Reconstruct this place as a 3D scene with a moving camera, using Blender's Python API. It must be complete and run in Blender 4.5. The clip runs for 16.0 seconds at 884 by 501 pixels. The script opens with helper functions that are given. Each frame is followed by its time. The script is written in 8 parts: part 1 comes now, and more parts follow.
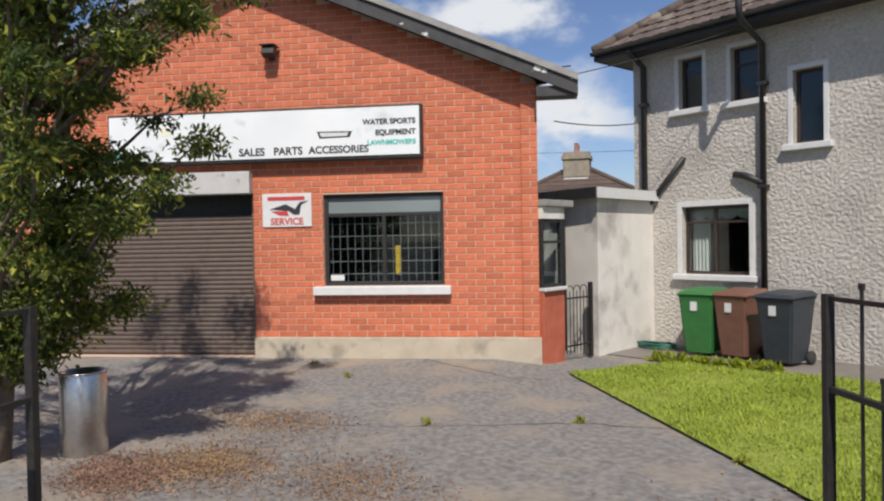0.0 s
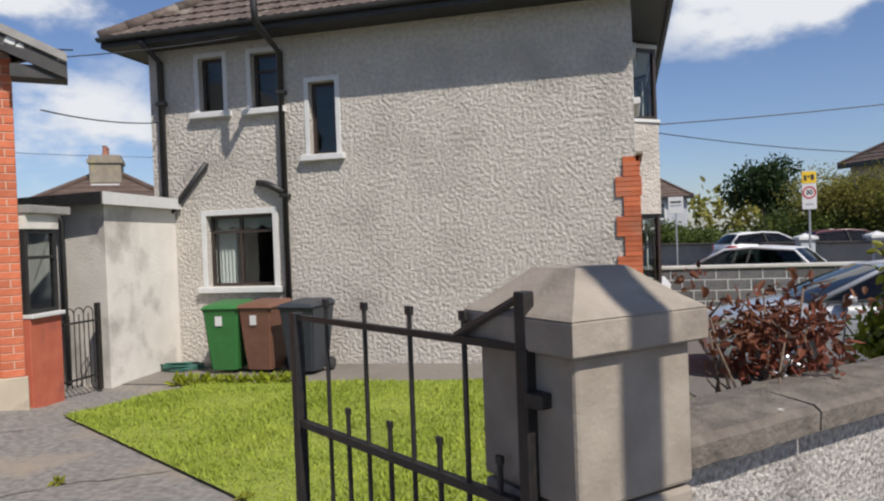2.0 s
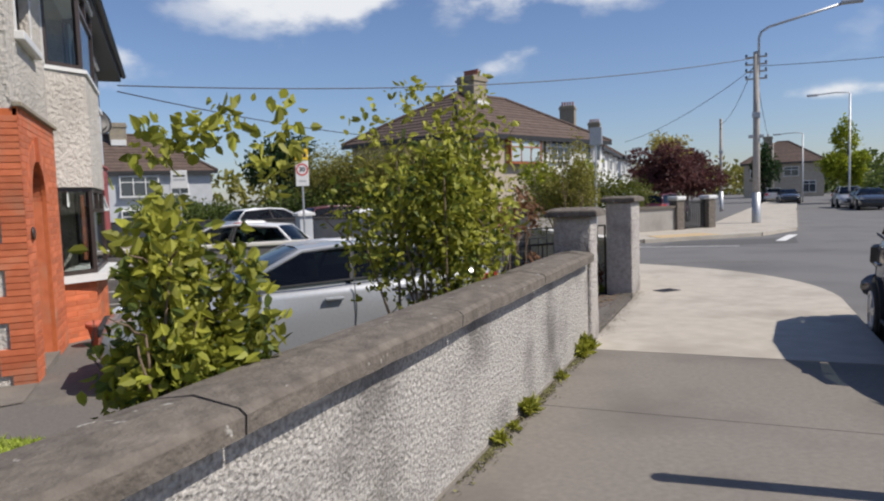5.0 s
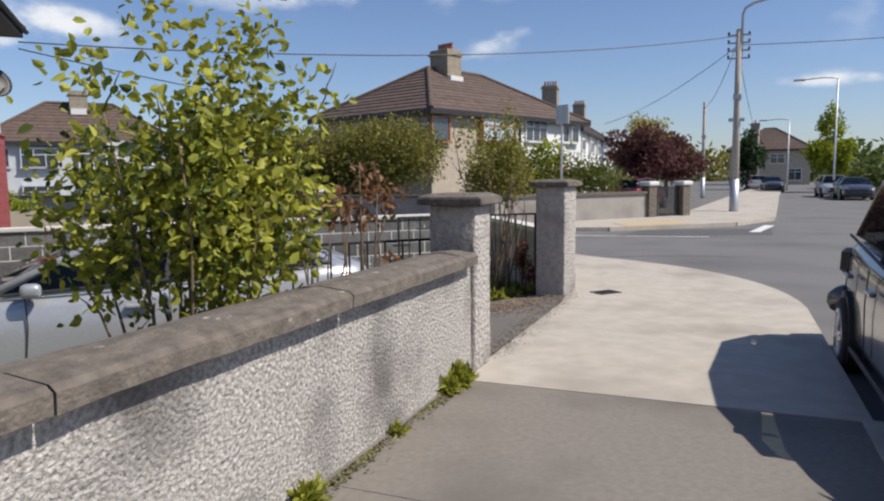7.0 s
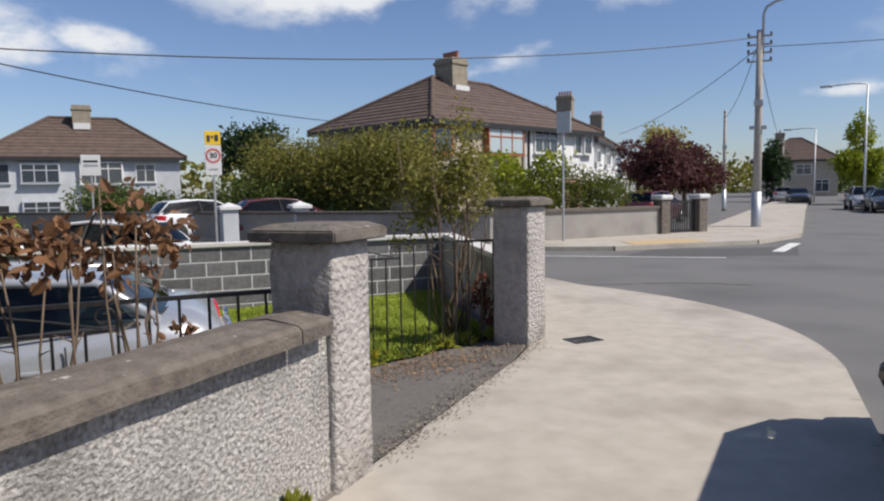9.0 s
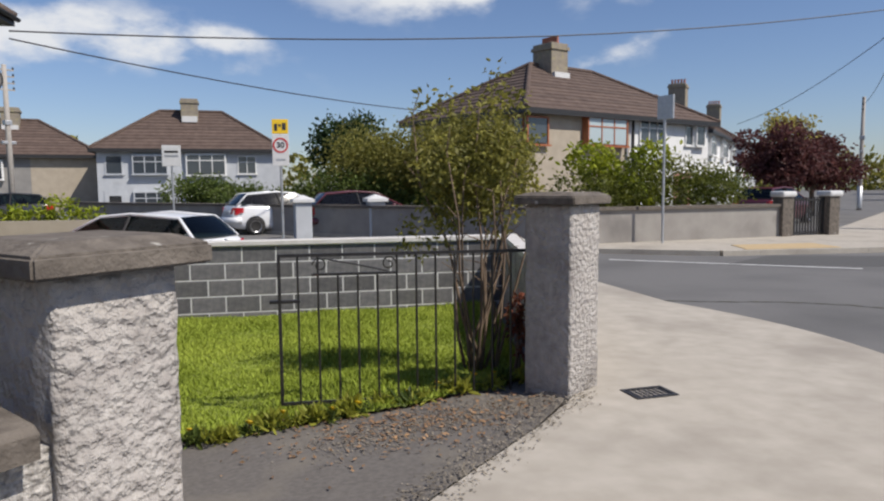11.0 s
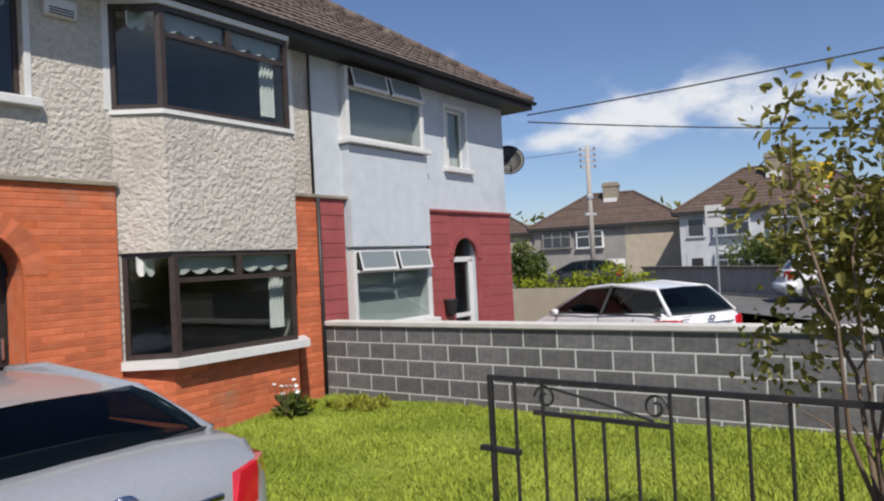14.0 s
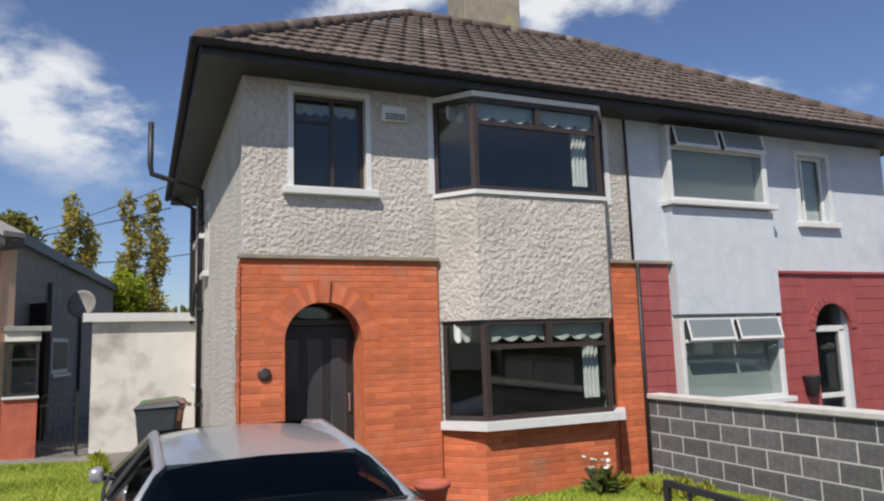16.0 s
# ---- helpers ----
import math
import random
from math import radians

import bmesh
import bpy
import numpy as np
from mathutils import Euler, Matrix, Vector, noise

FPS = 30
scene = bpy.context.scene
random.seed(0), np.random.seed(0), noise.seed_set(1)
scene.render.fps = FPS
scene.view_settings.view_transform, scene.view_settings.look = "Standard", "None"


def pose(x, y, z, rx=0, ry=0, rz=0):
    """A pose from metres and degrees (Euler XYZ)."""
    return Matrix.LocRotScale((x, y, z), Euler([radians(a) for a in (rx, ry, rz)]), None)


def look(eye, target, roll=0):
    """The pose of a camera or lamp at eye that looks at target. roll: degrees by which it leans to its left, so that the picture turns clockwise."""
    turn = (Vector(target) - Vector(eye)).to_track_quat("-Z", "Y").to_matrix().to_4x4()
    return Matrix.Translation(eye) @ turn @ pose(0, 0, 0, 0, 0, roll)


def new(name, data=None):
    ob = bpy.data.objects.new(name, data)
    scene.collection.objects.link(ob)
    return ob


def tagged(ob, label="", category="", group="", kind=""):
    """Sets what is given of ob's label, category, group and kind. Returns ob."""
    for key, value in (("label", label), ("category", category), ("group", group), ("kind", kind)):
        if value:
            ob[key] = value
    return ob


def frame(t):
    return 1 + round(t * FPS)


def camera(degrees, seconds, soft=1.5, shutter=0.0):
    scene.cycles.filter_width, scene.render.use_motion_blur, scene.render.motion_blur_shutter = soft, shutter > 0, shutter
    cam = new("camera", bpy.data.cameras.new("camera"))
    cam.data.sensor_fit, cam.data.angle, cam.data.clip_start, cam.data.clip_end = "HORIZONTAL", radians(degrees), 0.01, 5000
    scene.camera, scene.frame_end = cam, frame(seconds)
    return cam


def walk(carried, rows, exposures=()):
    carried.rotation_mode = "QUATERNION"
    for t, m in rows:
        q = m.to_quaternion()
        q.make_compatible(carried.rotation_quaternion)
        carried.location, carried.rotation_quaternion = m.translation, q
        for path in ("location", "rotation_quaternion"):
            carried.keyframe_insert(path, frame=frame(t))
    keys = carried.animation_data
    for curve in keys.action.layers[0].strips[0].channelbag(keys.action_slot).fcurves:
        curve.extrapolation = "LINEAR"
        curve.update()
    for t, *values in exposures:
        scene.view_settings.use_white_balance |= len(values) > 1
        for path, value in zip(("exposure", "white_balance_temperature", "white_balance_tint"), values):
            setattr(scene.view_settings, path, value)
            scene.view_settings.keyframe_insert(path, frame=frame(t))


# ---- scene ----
cam = camera(64.7, 16.0, soft=2.2)
PATH = [
    (0, (2.058, -0.649, 1.577), (0.519, 0.627, 1.547), -1.0),
    (0.5, (1.927, -0.525, 1.569), (0.441, 0.813, 1.529), -0.8),
    (1, (1.842, -0.29, 1.561), (0.678, 1.336, 1.52), -1.3),
    (1.5, (1.88, -0.068, 1.565), (1.058, 1.755, 1.529), -1.9),
    (2, (1.985, 0.277, 1.567), (1.475, 2.211, 1.533), -2.1),
    (2.5, (2.105, 0.529, 1.54), (1.919, 2.52, 1.472), -2.4),
    (3, (2.281, 0.859, 1.54), (2.389, 2.853, 1.423), -2.5),
    (3.5, (2.569, 1.204, 1.491), (2.887, 3.174, 1.357), -2.5),
    (4, (2.849, 1.465, 1.5), (3.32, 3.404, 1.364), -2.2),
    (4.5, (3.161, 1.751, 1.544), (3.757, 3.654, 1.403), -2.1),
    (5, (3.572, 1.965, 1.542), (4.296, 3.823, 1.391), -2.0),
    (7.5, (5.685, 3.461, 1.513), (6.436, 5.302, 1.3), -0.6),
    (8, (6.096, 3.795, 1.548), (6.839, 5.643, 1.36), -0.8),
    (10.5, (7.811, 5.692, 1.544), (8.323, 7.617, 1.367), -0.6),
    (11, (8.138, 6.046, 1.523), (8.541, 7.997, 1.338), -0.5),
    (11.5, (8.475, 6.413, 1.508), (8.744, 8.385, 1.315), -1.2),
    (12, (8.827, 6.809, 1.514), (8.921, 8.798, 1.325), -2.1),
    (12.5, (9.083, 7.268, 1.513), (8.939, 9.258, 1.383), -2.2),
    (13, (9.365, 7.668, 1.536), (8.892, 9.611, 1.481), -2.5),
    (13.5, (9.593, 8.015, 1.547), (8.754, 9.83, 1.545), -3.1),
    (14, (9.751, 8.406, 1.574), (8.586, 10.031, 1.61), -2.9),
    (14.5, (9.956, 8.749, 1.557), (8.514, 10.133, 1.615), -2.5),
    (15, (10.079, 8.969, 1.572), (8.432, 10.098, 1.676), -2.0),
    (15.5, (10.182, 9.149, 1.615), (8.415, 10.066, 1.803), -1.8),
    (16, (10.307, 9.244, 1.618), (8.486, 10.03, 1.876), -1.8),
]
walk(cam, [(t, look(eye, target, roll)) for t, eye, target, roll in PATH], [(0.0, -0.05), (2.5, 0.0), (3.5, 0.0), (5.0, 0.02), (7.5, 0.12), (8.0, 0.10), (10.5, -0.08), (13.0, 0.0), (16.0, 0.0)])

# ---- world and sun ----
SUN_AZ, SUN_EL = -40.0, 50.0          # degrees from +x towards +y, and above the horizon
world = bpy.data.worlds.new("world")
scene.world = world
world.use_nodes = True
wn, wl = world.node_tree.nodes, world.node_tree.links
wn.clear()
w_out = wn.new("ShaderNodeOutputWorld")
w_bg = wn.new("ShaderNodeBackground")
w_sky = wn.new("ShaderNodeTexSky")
w_sky.sky_type, w_sky.sun_disc = "NISHITA", False
w_sky.sun_elevation, w_sky.sun_rotation = radians(SUN_EL), radians(90 - SUN_AZ)
w_sky.air_density, w_sky.dust_density, w_sky.ozone_density = 1.0, 0.5, 3.0
w_bg.inputs["Strength"].default_value = 0.098
# fair-weather clouds at their bearings: (azimuth, elevation, half width, half height, tilt in degrees, density)
CLOUDS = ((79.0, 16.2, 8.0, 2.9, 0, 1.0), (60.0, 16.0, 9.0, 2.3, 0, 0.75), (63.5, 10.6, 5.0, 1.1, -22, 0.62), (66.8, 9.4, 2.2, 1.1, -30, 0.55), (38.0, 6.5, 4.5, 0.6, 0, 0.75),
          (104.0, 11.0, 9.0, 2.0, 4, 0.95), (113.0, 10.0, 8.0, 1.9, 0, 0.75), (95.5, 11.2, 4.0, 1.3, 0, 0.85), (120.0, 11.0, 5.0, 1.0, 0, 0.5), (131.5, 9.0, 6.0, 3.8, 0, 0.85), (134.5, 17.6, 7.0, 2.0, 0, 0.9), (144.0, 26.4, 8.0, 2.2, 0, 0.9), (162.0, 27.4, 5.0, 2.0, 0, 0.85),
          (-172.5, 17.8, 8.0, 3.8, 10, 0.95), (158.0, 13.0, 9.0, 3.0, 0, 0.8), (20.0, 11.0, 12.0, 2.0, 0, 0.7), (-20.0, 14.0, 16.0, 3.0, 0, 0.8), (-80.0, 20.0, 20.0, 5.0, 0, 0.8), (-130.0, 16.0, 14.0, 3.5, 0, 0.8))


def sky_math(op, a, b=None, c=None, clamp=False):
    n = wn.new("ShaderNodeMath")
    n.operation, n.use_clamp = op, clamp
    for i, q in enumerate((a, b, c)):
        if q is None:
            continue
        if isinstance(q, (int, float)):
            n.inputs[i].default_value = q
        else:
            wl.new(q, n.inputs[i])
    return n.outputs[0]


w_co = wn.new("ShaderNodeTexCoord")
w_no = wn.new("ShaderNodeTexNoise")
w_no.inputs["Scale"].default_value, w_no.inputs["Detail"].default_value, w_no.inputs["Roughness"].default_value = 9.0, 8.0, 0.55
w_map = wn.new("ShaderNodeMapping")
w_map.inputs["Scale"].default_value = (1.0, 1.0, 1.9)
wl.new(w_co.outputs["Generated"], w_map.inputs["Vector"])
wl.new(w_map.outputs["Vector"], w_no.inputs["Vector"])
cover = None
for az_, el_, hw_, hh_, tilt_, dens_ in CLOUDS:
    a_, e_, q_ = radians(az_), radians(el_), radians(tilt_)
    side_ = Vector((-math.sin(a_), math.cos(a_), 0))
    up_v = Vector((-math.cos(a_) * math.sin(e_), -math.sin(a_) * math.sin(e_), math.cos(e_)))
    ahead_ = Vector((math.cos(a_) * math.cos(e_), math.sin(a_) * math.cos(e_), math.sin(e_)))
    ax_u = side_ * math.cos(q_) + up_v * math.sin(q_)
    ax_v = up_v * math.cos(q_) - side_ * math.sin(q_)
    dots = []
    for v_ in (ax_u / radians(hw_), ax_v / radians(hh_), ahead_):
        dn = wn.new("ShaderNodeVectorMath")
        dn.operation = "DOT_PRODUCT"
        dn.inputs[1].default_value = v_
        wl.new(w_co.outputs["Generated"], dn.inputs[0])
        dots.append(dn.outputs["Value"])
    r2 = sky_math("ADD", sky_math("MULTIPLY", dots[0], dots[0]), sky_math("MULTIPLY", dots[1], dots[1]))
    body = sky_math("MULTIPLY", sky_math("EXPONENT", sky_math("MULTIPLY", r2, -0.8)), sky_math("GREATER_THAN", dots[2], 0.5))
    body = sky_math("MULTIPLY", body, dens_)
    cover = body if cover is None else sky_math("MAXIMUM", cover, body)
w_edge = sky_math("ADD", cover, sky_math("MULTIPLY_ADD", w_no.outputs["Fac"], 2.6, -1.3))
w_sm = wn.new("ShaderNodeMapRange")
w_sm.interpolation_type = "SMOOTHSTEP"
w_sm.inputs["From Min"].default_value, w_sm.inputs["From Max"].default_value = 0.20, 0.85
wl.new(w_edge, w_sm.inputs["Value"])
w_fac = sky_math("MULTIPLY", w_sm.outputs["Result"], sky_math("MULTIPLY", cover, 1.6, clamp=True), clamp=True)
w_mix = wn.new("ShaderNodeMix")
w_mix.data_type = "RGBA"
w_mix.inputs["B"].default_value = (8.2, 8.4, 8.8, 1)
w_tint = wn.new("ShaderNodeMix")
w_tint.data_type, w_tint.blend_type = "RGBA", "MULTIPLY"
w_tint.inputs["Factor"].default_value = 1.0
w_tint.inputs["B"].default_value = (0.93, 0.945, 1.09, 1)
wl.new(w_fac, w_mix.inputs["Factor"])
wl.new(w_sky.outputs["Color"], w_tint.inputs["A"])
wl.new(w_tint.outputs["Result"], w_mix.inputs["A"])
wl.new(w_mix.outputs["Result"], w_bg.inputs["Color"])
wl.new(w_bg.outputs["Background"], w_out.inputs["Surface"])

sun_data = bpy.data.lights.new("sun", "SUN")
sun_data.energy, sun_data.angle, sun_data.color = 5.0, radians(0.55), (1.0, 0.93, 0.845)
sun_dir = Vector((math.cos(radians(SUN_AZ)) * math.cos(radians(SUN_EL)), math.sin(radians(SUN_AZ)) * math.cos(radians(SUN_EL)), math.sin(radians(SUN_EL))))
sun_ob = new("sun", sun_data)
sun_ob.matrix_world = look(sun_dir * 60, (0, 0, 0))


# ---- materials ----
def mat(name, base, rough=0.8, metal=0.0, second=None, scale=6.0, detail=5.0, bump=0.0, bump_scale=60.0, bump_dist=0.01,
        spots=None, spot_scale=1.2, spot_lo=0.55, spot_hi=0.7, vary=0.0, island=False, spec=0.5, coat=0.0, bump_kind="noise", bump_detail=4.0):
    """A node material: base colour broken up by noise, a second scale of stains, per-piece variation and fine relief."""
    m = bpy.data.materials.new(name)
    m.use_nodes = True
    n, l = m.node_tree.nodes, m.node_tree.links
    b = n["Principled BSDF"]
    b.inputs["Roughness"].default_value, b.inputs["Metallic"].default_value = rough, metal
    b.inputs["Specular IOR Level"].default_value = spec
    b.inputs["Coat Weight"].default_value = coat
    co = n.new("ShaderNodeTexCoord")
    col = None
    if second is not None:
        no = n.new("ShaderNodeTexNoise")
        no.inputs["Scale"].default_value, no.inputs["Detail"].default_value = scale, detail
        l.new(co.outputs["Object"], no.inputs["Vector"])
        ra = n.new("ShaderNodeValToRGB")
        ra.color_ramp.elements[0].position, ra.color_ramp.elements[1].position = 0.3, 0.7
        ra.color_ramp.elements[0].color, ra.color_ramp.elements[1].color = (*base, 1), (*second, 1)
        l.new(no.outputs["Fac"], ra.inputs["Fac"])
        col = ra.outputs["Color"]
    if spots is not None:
        no = n.new("ShaderNodeTexNoise")
        no.inputs["Scale"].default_value, no.inputs["Detail"].default_value = spot_scale, 6.0
        l.new(co.outputs["Object"], no.inputs["Vector"])
        ra = n.new("ShaderNodeValToRGB")
        ra.color_ramp.elements[0].position, ra.color_ramp.elements[1].position = spot_lo, spot_hi
        l.new(no.outputs["Fac"], ra.inputs["Fac"])
        mx = n.new("ShaderNodeMix")
        mx.data_type = "RGBA"
        if col:
            l.new(col, mx.inputs["A"])
        else:
            mx.inputs["A"].default_value = (*base, 1)
        mx.inputs["B"].default_value = (*spots, 1)
        l.new(ra.outputs["Color"], mx.inputs["Factor"])
        col = mx.outputs["Result"]
    if vary:
        src = n.new("ShaderNodeNewGeometry").outputs["Random Per Island"] if island else n.new("ShaderNodeObjectInfo").outputs["Random"]
        mr = n.new("ShaderNodeMapRange")
        mr.inputs["To Min"].default_value, mr.inputs["To Max"].default_value = 1 - vary, 1 + vary
        l.new(src, mr.inputs["Value"])
        hs = n.new("ShaderNodeHueSaturation")
        l.new(mr.outputs["Result"], hs.inputs["Value"])
        if col:
            l.new(col, hs.inputs["Color"])
        else:
            hs.inputs["Color"].default_value = (*base, 1)
        col = hs.outputs["Color"]
    if col:
        l.new(col, b.inputs["Base Color"])
    else:
        b.inputs["Base Color"].default_value = (*base, 1)
    if bump:
        if bump_kind == "pebble":
            no = n.new("ShaderNodeTexVoronoi")
            no.inputs["Scale"].default_value = bump_scale
            no.feature = "SMOOTH_F1"
            out = no.outputs["Distance"]
        else:
            no = n.new("ShaderNodeTexNoise")
            no.inputs["Scale"].default_value, no.inputs["Detail"].default_value = bump_scale, bump_detail
            out = no.outputs["Fac"]
        l.new(co.outputs["Object"], no.inputs["Vector"])
        bu = n.new("ShaderNodeBump")
        bu.inputs["Strength"].default_value, bu.inputs["Distance"].default_value = bump, bump_dist
        bu.invert = bump_kind == "pebble"
        l.new(out, bu.inputs["Height"])
        l.new(bu.outputs["Normal"], b.inputs["Normal"])
    return m


def glass_mat(name, tint=(0.75, 0.8, 0.8), base=0.05):
    """Thin clear glass: it lets light straight through and mirrors more towards grazing angles."""
    m = bpy.data.materials.new(name)
    m.use_nodes = True
    n, l = m.node_tree.nodes, m.node_tree.links
    n.remove(n["Principled BSDF"])
    tr, gl, mx = n.new("ShaderNodeBsdfTransparent"), n.new("ShaderNodeBsdfGlossy"), n.new("ShaderNodeMixShader")
    lw, pw, ma = n.new("ShaderNodeLayerWeight"), n.new("ShaderNodeMath"), n.new("ShaderNodeMath")
    lw.inputs["Blend"].default_value = 0.5
    pw.operation, ma.operation = "POWER", "MULTIPLY_ADD"
    pw.inputs[1].default_value = 5.0
    ma.inputs[1].default_value, ma.inputs[2].default_value = 0.85, base
    tr.inputs["Color"].default_value = (*tint, 1)
    gl.inputs["Roughness"].default_value = 0.02
    l.new(lw.outputs["Facing"], pw.inputs[0])
    l.new(pw.outputs[0], ma.inputs[0])
    l.new(ma.outputs[0], mx.inputs["Fac"])
    l.new(tr.outputs["BSDF"], mx.inputs[1])
    l.new(gl.outputs["BSDF"], mx.inputs[2])
    l.new(mx.outputs["Shader"], n["Material Output"].inputs["Surface"])
    return m


M_DASH = mat("roughcast_render", (0.44, 0.405, 0.36), 0.95, second=(0.60, 0.56, 0.505), scale=16, bump=1.0, bump_scale=19, bump_dist=0.046, bump_detail=9.0, spots=(0.36, 0.33, 0.295), spot_scale=0.9, spot_lo=0.5, spot_hi=0.78)
M_DASH_BLUE = mat("pale_blue_grey_render", (0.47, 0.51, 0.55), 0.9, second=(0.54, 0.575, 0.61), scale=5, bump=0.45, bump_scale=26, bump_dist=0.015, spots=(0.40, 0.44, 0.475), spot_scale=0.6)
M_DASH_FINE = mat("pebbledash", (0.20, 0.185, 0.168), 0.95, second=(0.60, 0.57, 0.53), scale=46, detail=3, bump=1.0, bump_scale=52, bump_dist=0.024, spots=(0.11, 0.10, 0.092), spot_scale=1.6, spot_lo=0.48, spot_hi=0.75)
M_WHITE_REND = mat("whitewashed_render", (0.66, 0.625, 0.57), 0.9, second=(0.74, 0.705, 0.65), scale=3, bump=0.5, bump_scale=30, bump_dist=0.012, spots=(0.36, 0.33, 0.30), spot_scale=1.1)
M_PIER = mat("smooth_cement_pier", (0.225, 0.192, 0.152), 0.9, second=(0.35, 0.305, 0.25), scale=5, detail=9, bump=0.5, bump_scale=60, bump_dist=0.006, spots=(0.12, 0.10, 0.082), spot_scale=2.6)
M_COPING = mat("weathered_concrete", (0.095, 0.080, 0.066), 0.95, second=(0.18, 0.155, 0.128), scale=13, detail=9, bump=0.9, bump_scale=55, bump_dist=0.010, spots=(0.40, 0.38, 0.34), spot_scale=14, spot_lo=0.675, spot_hi=0.73)
M_CAPST = mat("pale_coping_concrete", (0.52, 0.50, 0.47), 0.9, second=(0.62, 0.60, 0.57), scale=6, bump=0.3, bump_scale=60, bump_dist=0.005)
M_BRICK = mat("shop_brick", (0.45, 0.115, 0.053), 0.85, second=(0.56, 0.165, 0.08), scale=9, bump=0.4, bump_scale=90, bump_dist=0.004, vary=0.16)
M_BRICK_I = mat("shop_brick_rest", (0.45, 0.115, 0.053), 0.85, second=(0.56, 0.165, 0.08), scale=9, bump=0.4, bump_scale=90, bump_dist=0.004, vary=0.16, island=True)
M_MORTAR = mat("mortar", (0.56, 0.38, 0.28), 0.95, second=(0.64, 0.46, 0.35), scale=30, bump=0.3, bump_scale=120, bump_dist=0.003)
M_OBRICK = mat("orange_house_brick", (0.46, 0.113, 0.045), 0.75, second=(0.56, 0.16, 0.07), scale=7, bump=0.4, bump_scale=50, bump_dist=0.005, vary=0.20, spots=(0.42, 0.20, 0.12), spot_scale=2.2, spot_lo=0.52, spot_hi=0.74)
M_OBRICK_I = mat("orange_house_brick_rest", (0.46, 0.113, 0.045), 0.75, second=(0.56, 0.16, 0.07), scale=7, bump=0.4, bump_scale=50, bump_dist=0.005, vary=0.20, island=True, spots=(0.42, 0.20, 0.12), spot_scale=2.2, spot_lo=0.52, spot_hi=0.74)
M_OMORTAR = mat("orange_joint", (0.46, 0.105, 0.034), 0.9, second=(0.57, 0.15, 0.05), scale=12)
M_RBRICK = mat("maroon_painted_brick", (0.28, 0.062, 0.060), 0.6, second=(0.34, 0.082, 0.078), scale=4, vary=0.05, bump=0.2, bump_scale=40, bump_dist=0.004)
M_BLOCK = mat("grey_concrete_block", (0.10, 0.10, 0.105), 0.95, second=(0.165, 0.16, 0.16), scale=14, bump=0.5, bump_scale=110, bump_dist=0.004, vary=0.22)
M_BMORTAR = mat("pale_block_mortar", (0.50, 0.50, 0.49), 0.95, second=(0.62, 0.62, 0.61), scale=20, bump=0.3, bump_scale=90)
M_WHITE = mat("white_paint", (0.66, 0.66, 0.65), 0.45, second=(0.60, 0.60, 0.585), scale=8, bump=0.12, bump_scale=40, bump_dist=0.003)
M_BLACK = mat("black_paint_and_shade", (0.018, 0.018, 0.019), 0.5, second=(0.03, 0.029, 0.028), scale=12, bump=0.15, bump_scale=60, bump_dist=0.002)
M_IRON = mat("black_wrought_iron", (0.012, 0.012, 0.013), 0.45, second=(0.03, 0.026, 0.023), scale=25, bump=0.3, bump_scale=90, bump_dist=0.002, spots=(0.09, 0.05, 0.03), spot_scale=14, spot_lo=0.68, spot_hi=0.74)
M_FASCIA = mat("flaking_black_fascia", (0.03, 0.03, 0.032), 0.7, second=(0.055, 0.053, 0.05), scale=7, spots=(0.62, 0.62, 0.60), spot_scale=4.5, spot_lo=0.64, spot_hi=0.66, bump=0.3, bump_scale=20, bump_dist=0.004)
M_BROWNFRAME = mat("dark_brown_frame", (0.035, 0.024, 0.020), 0.4, second=(0.05, 0.035, 0.03), scale=10)
M_TILE = mat("brown_concrete_tile", (0.085, 0.062, 0.052), 0.9, second=(0.14, 0.105, 0.086), scale=6, bump=0.4, bump_scale=70, bump_dist=0.005, vary=0.18, island=True, spots=(0.20, 0.175, 0.14), spot_scale=3.0, spot_lo=0.58)
M_TILE_O = mat("brown_concrete_tile_piece", (0.085, 0.062, 0.052), 0.9, second=(0.14, 0.105, 0.086), scale=6, bump=0.4, bump_scale=70, bump_dist=0.005, vary=0.18, spots=(0.20, 0.175, 0.14), spot_scale=3.0, spot_lo=0.58)
M_FARTILE = mat("far_roof_tile", (0.075, 0.05, 0.040), 0.9, second=(0.115, 0.08, 0.064), scale=2.2, vary=0.12, island=True)
M_GREYROOF = mat("grey_felt_roof", (0.24, 0.23, 0.22), 0.9, second=(0.32, 0.31, 0.29), scale=6, bump=0.3)
M_ASPHALT = mat("road_asphalt", (0.125, 0.122, 0.118), 0.9, second=(0.165, 0.16, 0.155), scale=45, bump=0.4, bump_scale=160, bump_dist=0.004, spots=(0.10, 0.098, 0.095), spot_scale=0.5, spot_lo=0.45, spot_hi=0.75)
M_DRIVE = mat("drive_asphalt", (0.13, 0.122, 0.114), 0.95, second=(0.27, 0.255, 0.235), scale=16, detail=10, bump=0.7, bump_scale=90, bump_dist=0.008, spots=(0.30, 0.25, 0.19), spot_scale=1.3, spot_lo=0.48, spot_hi=0.72)
M_DRIVE2 = mat("dark_drive_asphalt", (0.11, 0.10, 0.09), 0.95, second=(0.16, 0.145, 0.13), scale=30, bump=0.5, bump_scale=120, bump_dist=0.006, spots=(0.19, 0.17, 0.14), spot_scale=1.2)
